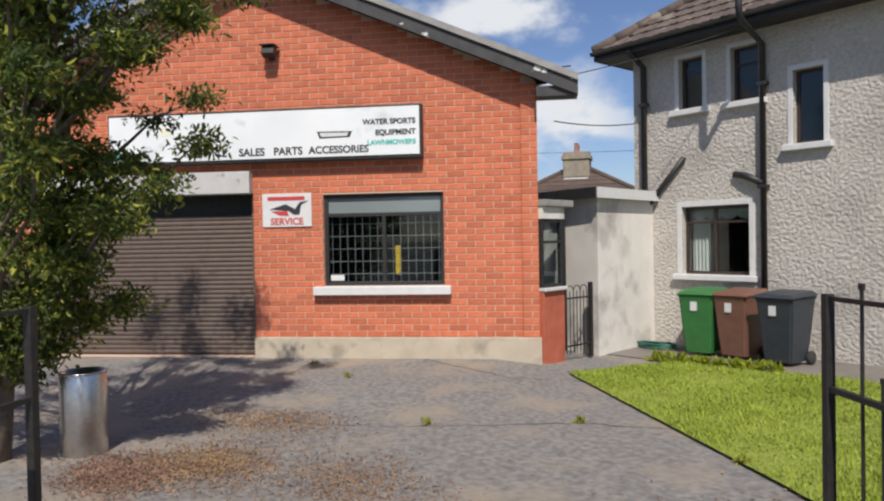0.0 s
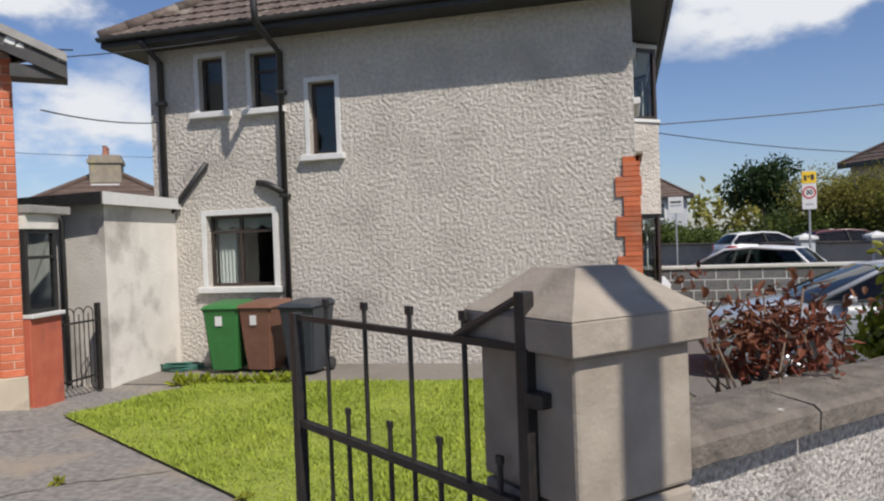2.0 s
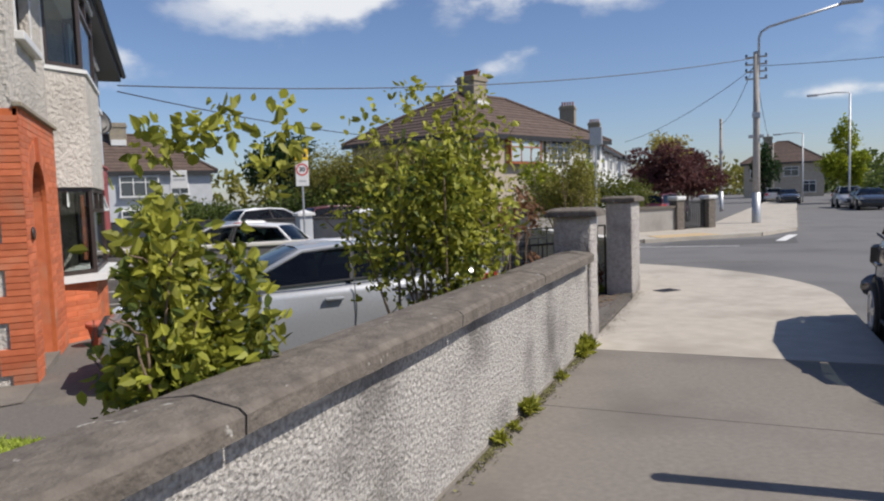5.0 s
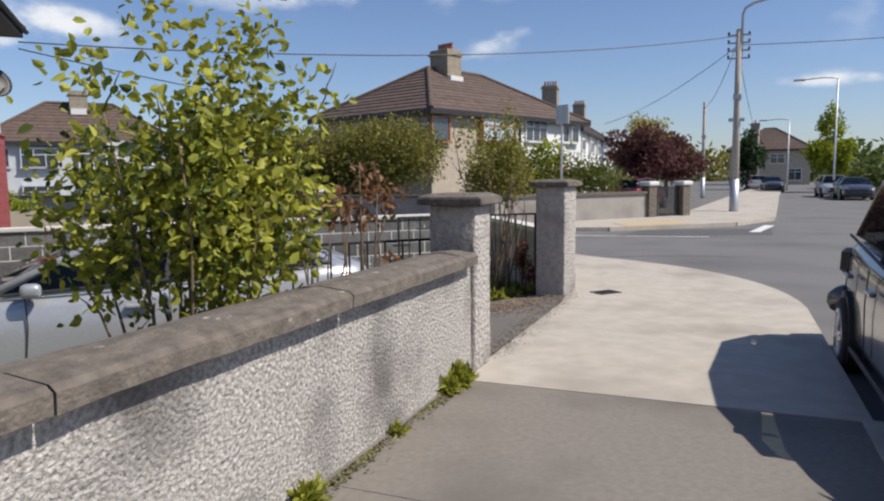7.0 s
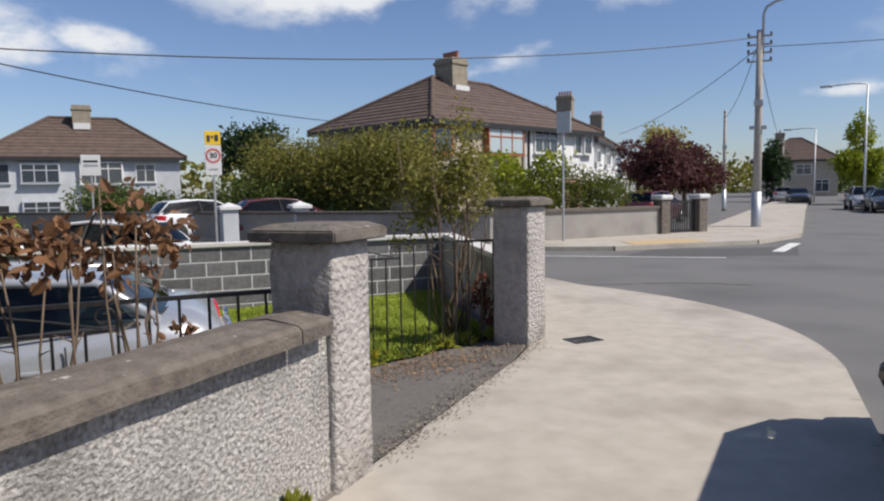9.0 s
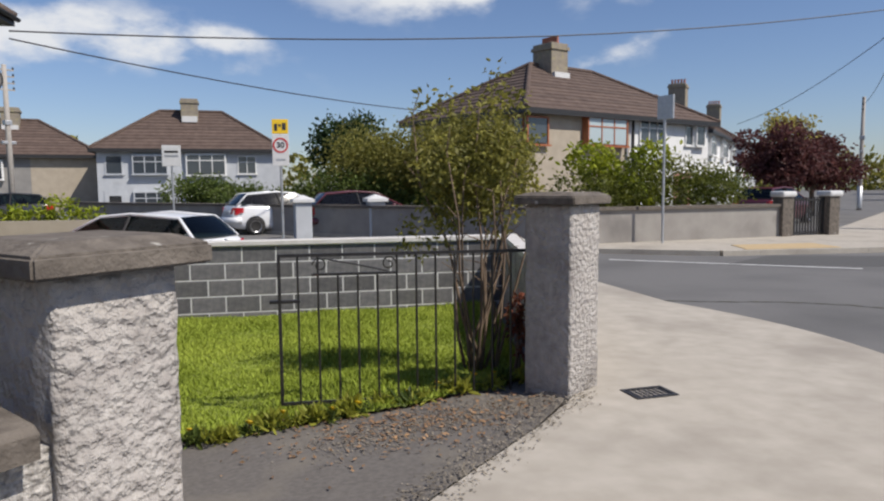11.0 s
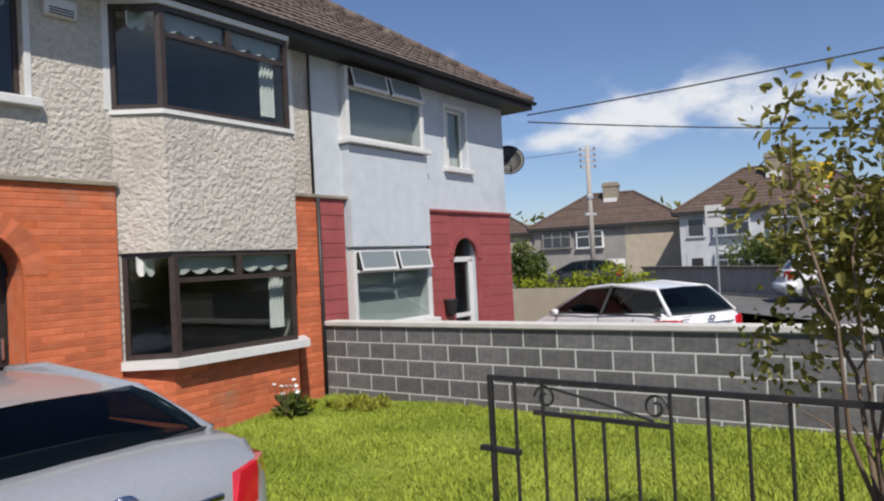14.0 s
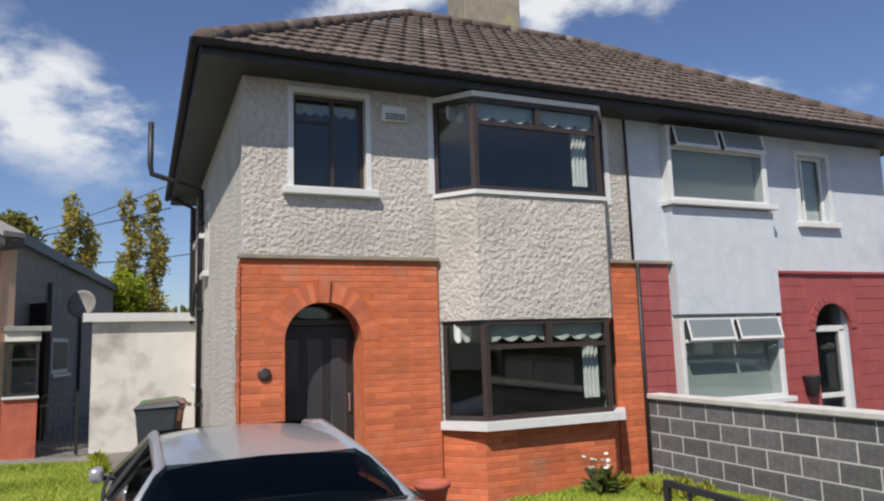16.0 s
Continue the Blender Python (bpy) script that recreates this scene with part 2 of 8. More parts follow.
M_PATH = mat("footpath_concrete", (0.17, 0.152, 0.13), 0.9, second=(0.215, 0.192, 0.165), scale=24, bump=0.4, bump_scale=140, bump_dist=0.004, spots=(0.13, 0.116, 0.10), spot_scale=1.1, spot_lo=0.48, spot_hi=0.75)
M_CONC = mat("new_pale_concrete", (0.37, 0.335, 0.28), 0.85, second=(0.45, 0.41, 0.35), scale=5, bump=0.25, bump_scale=120, bump_dist=0.003, spots=(0.27, 0.24, 0.20), spot_scale=0.9, spot_lo=0.5, spot_hi=0.8)
M_SOIL = mat("lawn_soil", (0.18, 0.22, 0.03), 1.0, second=(0.26, 0.31, 0.05), scale=7, bump=0.6, bump_scale=40, bump_dist=0.02)
M_GRASS = mat("grass", (0.19, 0.25, 0.025), 0.7, second=(0.31, 0.37, 0.05), scale=0.9, vary=0.3, island=True, spec=0.25)
M_EARTH = mat("ground_earth", (0.13, 0.13, 0.09), 1.0, second=(0.10, 0.13, 0.05), scale=0.2, bump=0.3, bump_scale=3)
M_GLASS = glass_mat("window_glass")
M_GREYGLASS = mat("dull_blind_glass", (0.20, 0.23, 0.23), 0.12, spec=0.8)
M_CURTAIN = mat("white_net_curtain", (0.75, 0.74, 0.71), 0.9, second=(0.66, 0.65, 0.62), scale=12)
M_ROOM = mat("dim_plaster", (0.34, 0.31, 0.27), 0.9, second=(0.40, 0.37, 0.32), scale=2)
M_FLOOR = mat("dark_boards", (0.10, 0.065, 0.04), 0.6, second=(0.14, 0.09, 0.055), scale=5)
M_SHUTTER = mat("brown_roller_shutter", (0.115, 0.085, 0.07), 0.5, second=(0.14, 0.105, 0.085), scale=10, metal=0.2, bump=0.1)
M_STEEL = mat("brushed_steel", (0.62, 0.61, 0.60), 0.32, metal=1.0, second=(0.52, 0.51, 0.50), scale=30)
M_GALV = mat("galvanised_steel", (0.42, 0.43, 0.44), 0.5, metal=0.7, second=(0.50, 0.51, 0.52), scale=14)
M_POLE = mat("weathered_pole_timber", (0.33, 0.30, 0.27), 0.9, second=(0.42, 0.39, 0.35), scale=12, bump=0.3, bump_scale=40)
M_WIRE = mat("black_cable", (0.02, 0.02, 0.022), 0.6)
M_REDTEXT = mat("red_sign_paint", (0.50, 0.05, 0.05), 0.5)
M_INK = mat("black_sign_paint", (0.03, 0.03, 0.035), 0.5)
M_TEAL = mat("teal_sign_paint", (0.08, 0.46, 0.40), 0.5)
M_YELLOW = mat("yellow_sign_paint", (0.80, 0.52, 0.02), 0.5)
M_TERRA = mat("terracotta", (0.36, 0.085, 0.05), 0.8, second=(0.42, 0.12, 0.07), scale=9, bump=0.2)
M_CLAY = mat("chimney_pot_clay", (0.32, 0.13, 0.09), 0.9, second=(0.38, 0.17, 0.12), scale=5)
M_CHIM = mat("chimney_render", (0.22, 0.19, 0.15), 0.95, second=(0.30, 0.26, 0.20), scale=5, bump=0.4, bump_scale=25, spots=(0.33, 0.30, 0.16), spot_scale=3)


# ---- building blocks ----
def link(bm, name, material, parent=None, label="", smooth=False, m=None):
    me = bpy.data.meshes.new(name)
    bm.normal_update()
    bm.to_mesh(me)
    bm.free()
    if smooth:
        me.polygons.foreach_set("use_smooth", [True] * len(me.polygons))
    for mm in (material if isinstance(material, (list, tuple)) else [material]):
        me.materials.append(mm)
    ob = new(name, me)
    if m is not None:
        ob.matrix_basis = m
    if parent is not None:
        ob.parent = parent
    if label:
        ob["label"] = label
    return ob


def part(name, bm, material, parent, label="", smooth=False):
    """One bmesh as one mesh object under a thing or a part."""
    return link(bm, name, material, parent, label, smooth)


def thing(name, label, category, m=None, group="", kind=""):
    """An empty at the base of a thing, which parents its parts."""
    ob = new(name)
    ob.empty_display_size = 0.1
    if m is not None:
        ob.matrix_basis = m
    return tagged(ob, label, category, group, kind)


def structure(ob, label, category="structure"):
    return tagged(ob, label, category, kind="structure")


def box(bm, x0, x1, y0, y1, z0, z1, bevel=0.0, m=None):
    vs = [bm.verts.new(((x0, x1)[i & 1], (y0, y1)[i >> 1 & 1], (z0, z1)[i >> 2 & 1])) for i in range(8)]
    fs = [bm.faces.new([vs[k] for k in f]) for f in ((0, 2, 3, 1), (4, 5, 7, 6), (0, 1, 5, 4), (2, 6, 7, 3), (0, 4, 6, 2), (1, 3, 7, 5))]
    if m is not None:
        for v in vs:
            v.co = m @ v.co
    if bevel:
        es = list({e for f in fs for e in f.edges})
        bmesh.ops.bevel(bm, geom=es, offset=bevel, segments=2, affect="EDGES", profile=0.5)
    return bm


def boxes(*args, bevel=0.0):
    bm = bmesh.new()
    for a in args:
        box(bm, *a, bevel=bevel)
    return bm


def rod(bm, a, b, r0, r1=None, seg=8, cap=True):
    """A round bar from a to b."""
    a, b = Vector(a), Vector(b)
    r1 = r0 if r1 is None else r1
    d = (b - a).normalized()
    s = d.orthogonal().normalized()
    t = d.cross(s)
    rings = []
    for p, r in ((a, r0), (b, r1)):
        rings.append([bm.verts.new(p + (s * math.cos(k * 2 * math.pi / seg) + t * math.sin(k * 2 * math.pi / seg)) * r) for k in range(seg)])
    for k in range(seg):
        bm.faces.new((rings[0][k], rings[0][(k + 1) % seg], rings[1][(k + 1) % seg], rings[1][k]))
    if cap:
        bm.faces.new(rings[0][::-1])
        bm.faces.new(rings[1])
    return bm


def tube(bm, pts, r, seg=8, taper=None):
    """A round tube through points."""
    pts = [Vector(p) for p in pts]
    rings = []
    side = None
    for i, p in enumerate(pts):
        d = (pts[min(i + 1, len(pts) - 1)] - pts[max(i - 1, 0)]).normalized()
        if side is None:
            side = d.orthogonal().normalized()
        side = (side - d * side.dot(d)).normalized()
        t = d.cross(side)
        rr = r if taper is None else r + (taper - r) * i / (len(pts) - 1)
        rings.append([bm.verts.new(p + (side * math.cos(k * 2 * math.pi / seg) + t * math.sin(k * 2 * math.pi / seg)) * rr) for k in range(seg)])
    for a, b in zip(rings, rings[1:]):
        for k in range(seg):
            bm.faces.new((a[k], a[(k + 1) % seg], b[(k + 1) % seg], b[k]))
    bm.faces.new(rings[0][::-1])
    bm.faces.new(rings[-1])
    return bm


def lathe(bm, profile, seg=24, m=None, cap=True):
    """A turned shape from (radius, height) pairs."""
    rings = []
    for r, z in profile:
        rings.append([bm.verts.new((r * math.cos(k * 2 * math.pi / seg), r * math.sin(k * 2 * math.pi / seg), z)) for k in range(seg)])
    for a, b in zip(rings, rings[1:]):
        for k in range(seg):
            bm.faces.new((a[k], a[(k + 1) % seg], b[(k + 1) % seg], b[k]))
    if cap:
        bm.faces.new(rings[0][::-1])
        bm.faces.new(rings[-1])
    if m is not None:
        for ring in rings:
            for v in ring:
                v.co = m @ v.co
    return bm


def prism(bm, poly, a, b, axis="z"):
    """A polygon of 2D points drawn out from a to b along an axis (x: points are y, z; y: points are x, z)."""
    def at(p, h):
        return {"z": (p[0], p[1], h), "x": (h, p[0], p[1]), "y": (p[0], h, p[1])}[axis]
    lo, hi = [bm.verts.new(at(p, a)) for p in poly], [bm.verts.new(at(p, b)) for p in poly]
    fs = [bm.faces.new(lo), bm.faces.new(hi)]
    n = len(poly)
    for i in range(n):
        fs.append(bm.faces.new((lo[i], lo[(i + 1) % n], hi[(i + 1) % n], hi[i])))
    bmesh.ops.recalc_face_normals(bm, faces=fs)
    return bm


def wall_mesh(u0, u1, z0, z1, thick, holes):
    """A wall slab along local x, facing local -y at y = 0, with rectangular openings (u0, u1, z0, z1) cut through."""
    bm = bmesh.new()
    us = sorted({u0, u1, *[h[0] for h in holes], *[h[1] for h in holes]})
    zs = sorted({z0, z1, *[h[2] for h in holes], *[h[3] for h in holes]})
    def hole(u, z):
        return any(h[0] < u < h[1] and h[2] < z < h[3] for h in holes)
    cache = {}
    def v(u, y, z):
        k = (round(u, 5), y, round(z, 5))
        if k not in cache:
            cache[k] = bm.verts.new((u, y, z))
        return cache[k]
    for i in range(len(us) - 1):
        for j in range(len(zs) - 1):
            a, b, c, d = us[i], us[i + 1], zs[j], zs[j + 1]
            if hole((a + b) / 2, (c + d) / 2):
                continue
            bm.faces.new((v(a, 0, c), v(b, 0, c), v(b, 0, d), v(a, 0, d)))
            bm.faces.new((v(a, thick, c), v(a, thick, d), v(b, thick, d), v(b, thick, c)))
            for (p, q, r, s, mu, mz) in ((a, c, a, d, a - 1e-3, (c + d) / 2), (b, d, b, c, b + 1e-3, (c + d) / 2), (b, c, a, c, (a + b) / 2, c - 1e-3), (a, d, b, d, (a + b) / 2, d + 1e-3)):
                if hole(mu, mz) or not (u0 < mu < u1 and z0 < mz < z1):
                    bm.faces.new((v(p, 0, q), v(r, 0, s), v(r, thick, s), v(p, thick, q)))
    bmesh.ops.recalc_face_normals(bm, faces=bm.faces)
    return bm


def inside(u, z, holes, pad=0.0):
    return any(h[0] - pad < u < h[1] + pad and h[2] - pad < z < h[3] + pad for h in holes)


def brick_face(parent, u0, u1, z0, z1, holes, mat_one, mat_rest, size=(0.215, 0.065, 0.010), depth=0.03, proud=0.008, near=None, name="brick", limit=300, cut=None, bond=0.5):
    """Bricks in stretcher bond laid on a face (local x along, -y out, z up). Those in the stretch 'near' are parts; the rest one mesh."""
    bl, bh, j = size
    rest_v, rest_f = [], []
    shared = {}
    rows = int((z1 - z0 + j) / (bh + j))
    count = 0
    rnd = random.Random(int(abs(u0 * 100) + abs(z1 * 10)))
    for r in range(rows):
        za = z0 + r * (bh + j)
        zb = za + bh
        x = u0 - (bl + j) * (bond if r % 2 else 0.0)
        while x < u1 - 0.01:
            segs = [(max(x, u0), min(x + bl, u1))]
            for h in holes:
                if h[2] - 0.02 < (za + zb) / 2 < h[3] + 0.02:
                    out = []
                    for a, b in segs:
                        if b <= h[0] or a >= h[1]:
                            out.append((a, b))
                        else:
                            if a < h[0]:
                                out.append((a, h[0]))
                            if b > h[1]:
                                out.append((h[1], b))
                    segs = out
            for a, b in segs:
                if b - a < 0.025 or (cut and cut((a + b) / 2, (za + zb) / 2)):
                    continue
                p = proud + rnd.uniform(-0.0015, 0.0015)
                e = 0.004
                if near and count < limit and near[0] <= (a + b) / 2 <= near[1] and near[2] <= za <= near[3]:
                    key = round(b - a, 3)
                    if key not in shared:
                        bm = bmesh.new()
                        frustum(bm, key, bh, p, depth, e)
                        me = bpy.data.meshes.new(name)
                        bm.normal_update()
                        bm.to_mesh(me)
                        bm.free()
                        me.materials.append(mat_one)
                        shared[key] = me
                    ob = new(name, shared[key])
                    ob.location = (a, 0, za)
                    ob.parent = parent
                    count += 1
                else:
                    i = len(rest_v)
                    rest_v += [(a, depth, za), (b, depth, za), (b, depth, zb), (a, depth, zb), (a, -p + e, za), (b, -p + e, za), (b, -p + e, zb), (a, -p + e, zb),
                               (a + e, -p, za + e), (b - e, -p, za + e), (b - e, -p, zb - e), (a + e, -p, zb - e)]
                    for k in range(4):
                        k2 = (k + 1) % 4
                        rest_f.append((i + k, i + k2, i + 4 + k2, i + 4 + k))
                        rest_f.append((i + 4 + k, i + 4 + k2, i + 8 + k2, i + 8 + k))
                    rest_f.append((i + 8, i + 9, i + 10, i + 11))
            x += bl + j
    if rest_v:
        me = bpy.data.meshes.new(name + "work")
        me.from_pydata(rest_v, [], rest_f)
        me.materials.append(mat_rest)
        ob = new(name + "work", me)
        ob.parent = parent
        ob["kind"] = "stuff"


def frustum(bm, w, h, p, depth, e):
    v = [bm.verts.new(c) for c in ((0, depth, 0), (w, depth, 0), (w, depth, h), (0, depth, h), (0, -p + e, 0), (w, -p + e, 0), (w, -p + e, h), (0, -p + e, h), (e, -p, e), (w - e, -p, e), (w - e, -p, h - e), (e, -p, h - e))]
    for k in range(4):
        k2 = (k + 1) % 4
        bm.faces.new((v[k], v[k2], v[4 + k2], v[4 + k]))
        bm.faces.new((v[4 + k], v[4 + k2], v[8 + k2], v[8 + k]))
    bm.faces.new(v[8:])


def words(text, size, material, parent, m, align="CENTER", name="lettering", bold=0.0):
    c = bpy.data.curves.new(name, "FONT")
    c.body, c.size, c.align_x, c.align_y, c.extrude, c.offset = text, size, align, "CENTER", 0.002, bold
    c.materials.append(material)
    dg_ob = new(name, c)
    me = bpy.data.meshes.new_from_object(dg_ob.evaluated_get(bpy.context.evaluated_depsgraph_get()))
    bpy.data.objects.remove(dg_ob)
    ob = new(name, me)
    ob.matrix_basis = m
    if parent is not None:
        ob.parent = parent
    return ob


def ground_z(x, y):
    """The gardens fall gently away from the street wall."""
    d = (y - x - 0.45) / 1.414
    return -0.08 * max(0.0, min(d, 2.6)) - 0.018 * max(0.0, min(d - 2.6, 8.0))


# ---- the semi-detached pair: the roughcast house and its painted neighbour ----
XF, YS, XR, YP, YN = 2.15, 10.27, -5.54, 15.80, 21.45   # front face, side face, rear face, party line, far side
ZE, ZG = 4.84, -0.6                                    # top of the walls, foot of the walls
T = 0.28
house = thing("house", "two-storey roughcast semi-detached house with orange brick porch", "house", pose(0, 0, 0))
neighbour = thing("house", "two-storey pale blue semi-detached house with maroon brick", "house", pose(0, 0, 0))

FRONT = pose(XF, YS, 0, 0, 0, 90)      # local x runs along the front (+y), local -y faces the street (+x)
SIDE = pose(XR, YS, 0, 0, 0, 0)        # local x runs along the side (+x), faces -y


def under(parent, m, name="wall"):
    ob = new(name)
    ob.matrix_basis = m
    ob.parent = parent
    return ob


# openings: along, along, bottom, top
F_WIN = (0.60, 1.50, 3.50, 4.68)
F_DOOR = (0.38, 1.48, -0.45, 2.35)
F_BAYU = (2.42, 5.08, 3.50, 4.72)
F_BAYL = (2.47, 5.06, 0.60, 1.86)
S_W = ((0.92, 1.36, 3.74, 4.62), (1.86, 2.32, 3.73, 4.61), (2.84, 3.28, 2.94, 4.06), (0.95, 2.14, 0.92, 2.07))
fw = link(wall_mesh(T + 0.001, YP - YS, ZG, ZE, T, [F_WIN, F_DOOR, F_BAYU, F_BAYL]), "wall", M_DASH, house, m=FRONT)
sw = link(wall_mesh(0, XF - XR - 0.002, ZG, ZE, T, list(S_W)), "wall", M_DASH, house, m=SIDE)
part("wall", boxes((XR, XR + T, YS + T, YP, ZG, ZE)), M_DASH, house)
part("party_wall", boxes((XR + T, XF - T, YP - 0.1, YP + 0.1, ZG, ZE)), M_ROOM, house)
part("floor", boxes((XR + T, XF - T, YS + T, YP - 0.1, -0.2, 0.0)), M_FLOOR, house)
part("floor", boxes((XR + T, XF - T, YS + T, YP - 0.1, 2.5, 2.72)), M_ROOM, house)
part("ceiling", boxes((XR + T, XF - T, YS + T, YP - 0.1, ZE - 0.06, ZE + 0.02)), M_ROOM, house)
part("inner_wall", boxes((-1.9, -1.78, YS + T, YP - 0.1, 0.0, 2.5), (-1.9, -1.78, YS + T, YP - 0.1, 2.72, ZE - 0.06), (-1.78, XF - T, 12.2, 12.3, 0, 2.5), (-1.78, XF - T, 12.2, 12.3, 2.72, ZE - 0.06)), M_ROOM, house)


def window(parent, u0, u1, z0, z1, m, bars=(), rails=(), frame_mat=None, sill_mat=None, deep=0.10, surround=None, sill=True, fr=0.05, curtain=None, blind=None, group_label=""):
    """A framed window set into an opening of a wall in local coordinates: frame, panes, sill, reveal."""
    frame_mat = frame_mat or M_BROWNFRAME
    w = under(parent, m, "window")
    xs = [u0, *bars, u1]
    bm = boxes((u0, u0 + fr, deep, deep + 0.06, z0, z1), (u1 - fr, u1, deep, deep + 0.06, z0, z1), (u0 + fr, u1 - fr, deep, deep + 0.06, z0, z0 + fr), (u0 + fr, u1 - fr, deep, deep + 0.06, z1 - fr, z1), bevel=0.006)
    for b in bars:
        box(bm, b - fr * 0.5, b + fr * 0.5, deep + 0.002, deep + 0.058, z0 + fr, z1 - fr, 0.005)
    for za, a, b in rails:
        box(bm, a + fr * 0.5, b - fr * 0.5, deep + 0.004, deep + 0.056, za - fr * 0.4, za + fr * 0.4, 0.005)
    part("frame", bm, frame_mat, w)
    for a, b in zip(xs, xs[1:]):
        p = part("pane", boxes((a + 0.02, b - 0.02, deep + 0.026, deep + 0.032, z0 + 0.02, z1 - 0.02)), M_GLASS, w)
        p.visible_shadow = False
    if sill:
        part("sill", boxes((u0 - 0.14, u1 + 0.14, -0.10, deep, z0 - 0.10, z0 - 0.004), bevel=0.012), sill_mat or M_WHITE, w)
    if surround:
        s = surround
        for q_ in ((u0 - s, u0 - 0.002, -0.012, deep, z0, z1 + s), (u1 + 0.002, u1 + s, -0.012, deep, z0, z1 + s), (u0 - 0.002, u1 + 0.002, -0.012, deep, z1 + 0.002, z1 + s)):
            part("reveal", boxes(q_, bevel=0.004), M_WHITE, w)
    return w


def curtain(parent, a, b, y, z0, z1, folds=7, name="curtain", wave=0.02, scallop=0.0):
    bm = bmesh.new()
    n = folds * 6
    lo, hi = [], []
    for i in range(n + 1):
        t = i / n
        x = a + (b - a) * t
        yy = y + wave * math.sin(t * folds * 2 * math.pi)
        drop = scallop * abs(math.sin(t * folds * math.pi))
        lo.append(bm.verts.new((x, yy, z0 - drop)))
        hi.append(bm.verts.new((x, yy, z1)))
    for i in range(n):
        bm.faces.new((lo[i], lo[i + 1], hi[i + 1], hi[i]))
    return part(name, bm, M_CURTAIN, parent, smooth=True)


w = window(house, *F_WIN, FRONT, bars=(1.10,), rails=((4.35, 0.60, 1.10),), surround=0.07)
curtain(w, 0.66, 1.44, 0.22, 4.52, 4.62, 6, "valance", 0.008, 0.05)
for k, (a, b, c, d) in enumerate(S_W):
    w = window(house, a, b, c, d, SIDE, bars=(1.5,) if k == 3 else (), rails=((1.80, a, 1.5), (1.80, 1.5, b)) if k == 3 else (((4.33, a, b),) if k == 1 else ()), surround=0.075 if k != 3 else 0.09, deep=0.12)
    if k == 3:
        curtain(w, a + 0.05, a + 0.38, 0.28, c + 0.02, 1.85, 5)
        curtain(w, b - 0.14, b - 0.04, 0.28, c + 0.02, 1.85, 2)
        curtain(w, a + 0.05, b - 0.05, 0.25, 1.90, 2.02, 4, "valance", 0.008, 0.06)


def bay(parent, z0, z1, up, frame_mat, yl, yr, proj=0.43, splay=0.38, plain=False):
    """A splayed bay window: local x along the front from yl to yr, standing proj out of the wall."""
    b = under(parent, FRONT, "bay_window")
    pts = [(yl, 0.0), (yl + splay, -proj), (yr - splay, -proj), (yr, 0.0)]
    fr = 0.06
    def facet(p, q, rail, n):
        d = Vector((q[0] - p[0], q[1] - p[1], 0))
        L = d.length
        m = Matrix.Translation((p[0], p[1], 0)) @ Matrix.Rotation(math.atan2(d.y, d.x), 4, "Z")
        bm = bmesh.new()
        xs = [0.0] + [L * (i + 1) / n for i in range(n - 1)] + [L]
        for i, x in enumerate(xs):
            ww = fr if i in (0, n) else fr * 0.7
            lo = z0 if i in (0, n) else z1 - 0.34
            box(bm, max(0, x - ww), min(L, x + ww), 0, 0.07, lo, z1, m=m)
        box(bm, fr, L - fr, 0.002, 0.068, z0, z0 + fr, m=m)
        box(bm, fr, L - fr, 0.002, 0.068, z1 - fr, z1, m=m)
        if rail:
            box(bm, fr, L - fr, 0.004, 0.066, z1 - 0.36, z1 - 0.30, m=m)
        part("frame", bm, frame_mat, b)
        bm = bmesh.new()
        box(bm, 0.02, L - 0.02, 0.03, 0.036, z0 + 0.02, z1 - 0.02, m=m)
        p_ = part("pane", bm, M_GLASS, b)
        p_.visible_shadow = False
    facet(pts[0], pts[1], False, 1)
    facet(pts[1], pts[2], True, 2)
    facet(pts[2], pts[3], False, 1)
    def slab(z_a, z_b, grow, name, material, bev=0.0):
        g = grow
        poly = [(yl - g, 0.02), (yl + splay - g * 0.6, -proj - g), (yr - splay + g * 0.6, -proj - g), (yr + g, 0.02)]
        return part(name, prism(bmesh.new(), poly, z_a, z_b), material, b)
    slab(z0 - 0.10 if not up else z0 - 0.055, z0 - 0.002, 0.14 if not up else 0.05, "sill", M_WHITE)
    if up:
        slab(z1 + 0.002, z1 + 0.07, 0.03, "head", M_WHITE)
        part("reveal", boxes((yl - 0.08, yl - 0.002, -0.012, 0.1, z0, z1 + 0.07)), M_WHITE, b)
        part("reveal", boxes((yr + 0.002, yr + 0.08, -0.012, 0.1, z0, z1 + 0.07)), M_WHITE, b)
    return b


bu = bay(house, 3.50, 4.72, True, M_BROWNFRAME, 2.42, 5.10)
bl = bay(house, 0.64, 1.86, False, M_BROWNFRAME, 2.47, 5.07)
for b_, z_ in ((bu, 4.68), (bl, 1.82)):
    curtain(b_, 2.88, 4.66, -0.33, z_ - 0.17, z_, 7, "valance", 0.008, 0.06)
    curtain(b_, 2.56, 2.80, -0.14, z_ - 0.17, z_, 2, "valance", 0.008, 0.06)
    curtain(b_, 4.38, 4.62, -0.24, z_ - 1.0, z_ - 0.14, 4)
# roughcast apron between the two bays
part("bay_apron", prism(bmesh.new(), [(2.40, 0.02), (2.79, -0.45), (4.73, -0.45), (5.12, 0.02)], 1.865, 3.44), M_DASH, under(house, FRONT, "bay"))

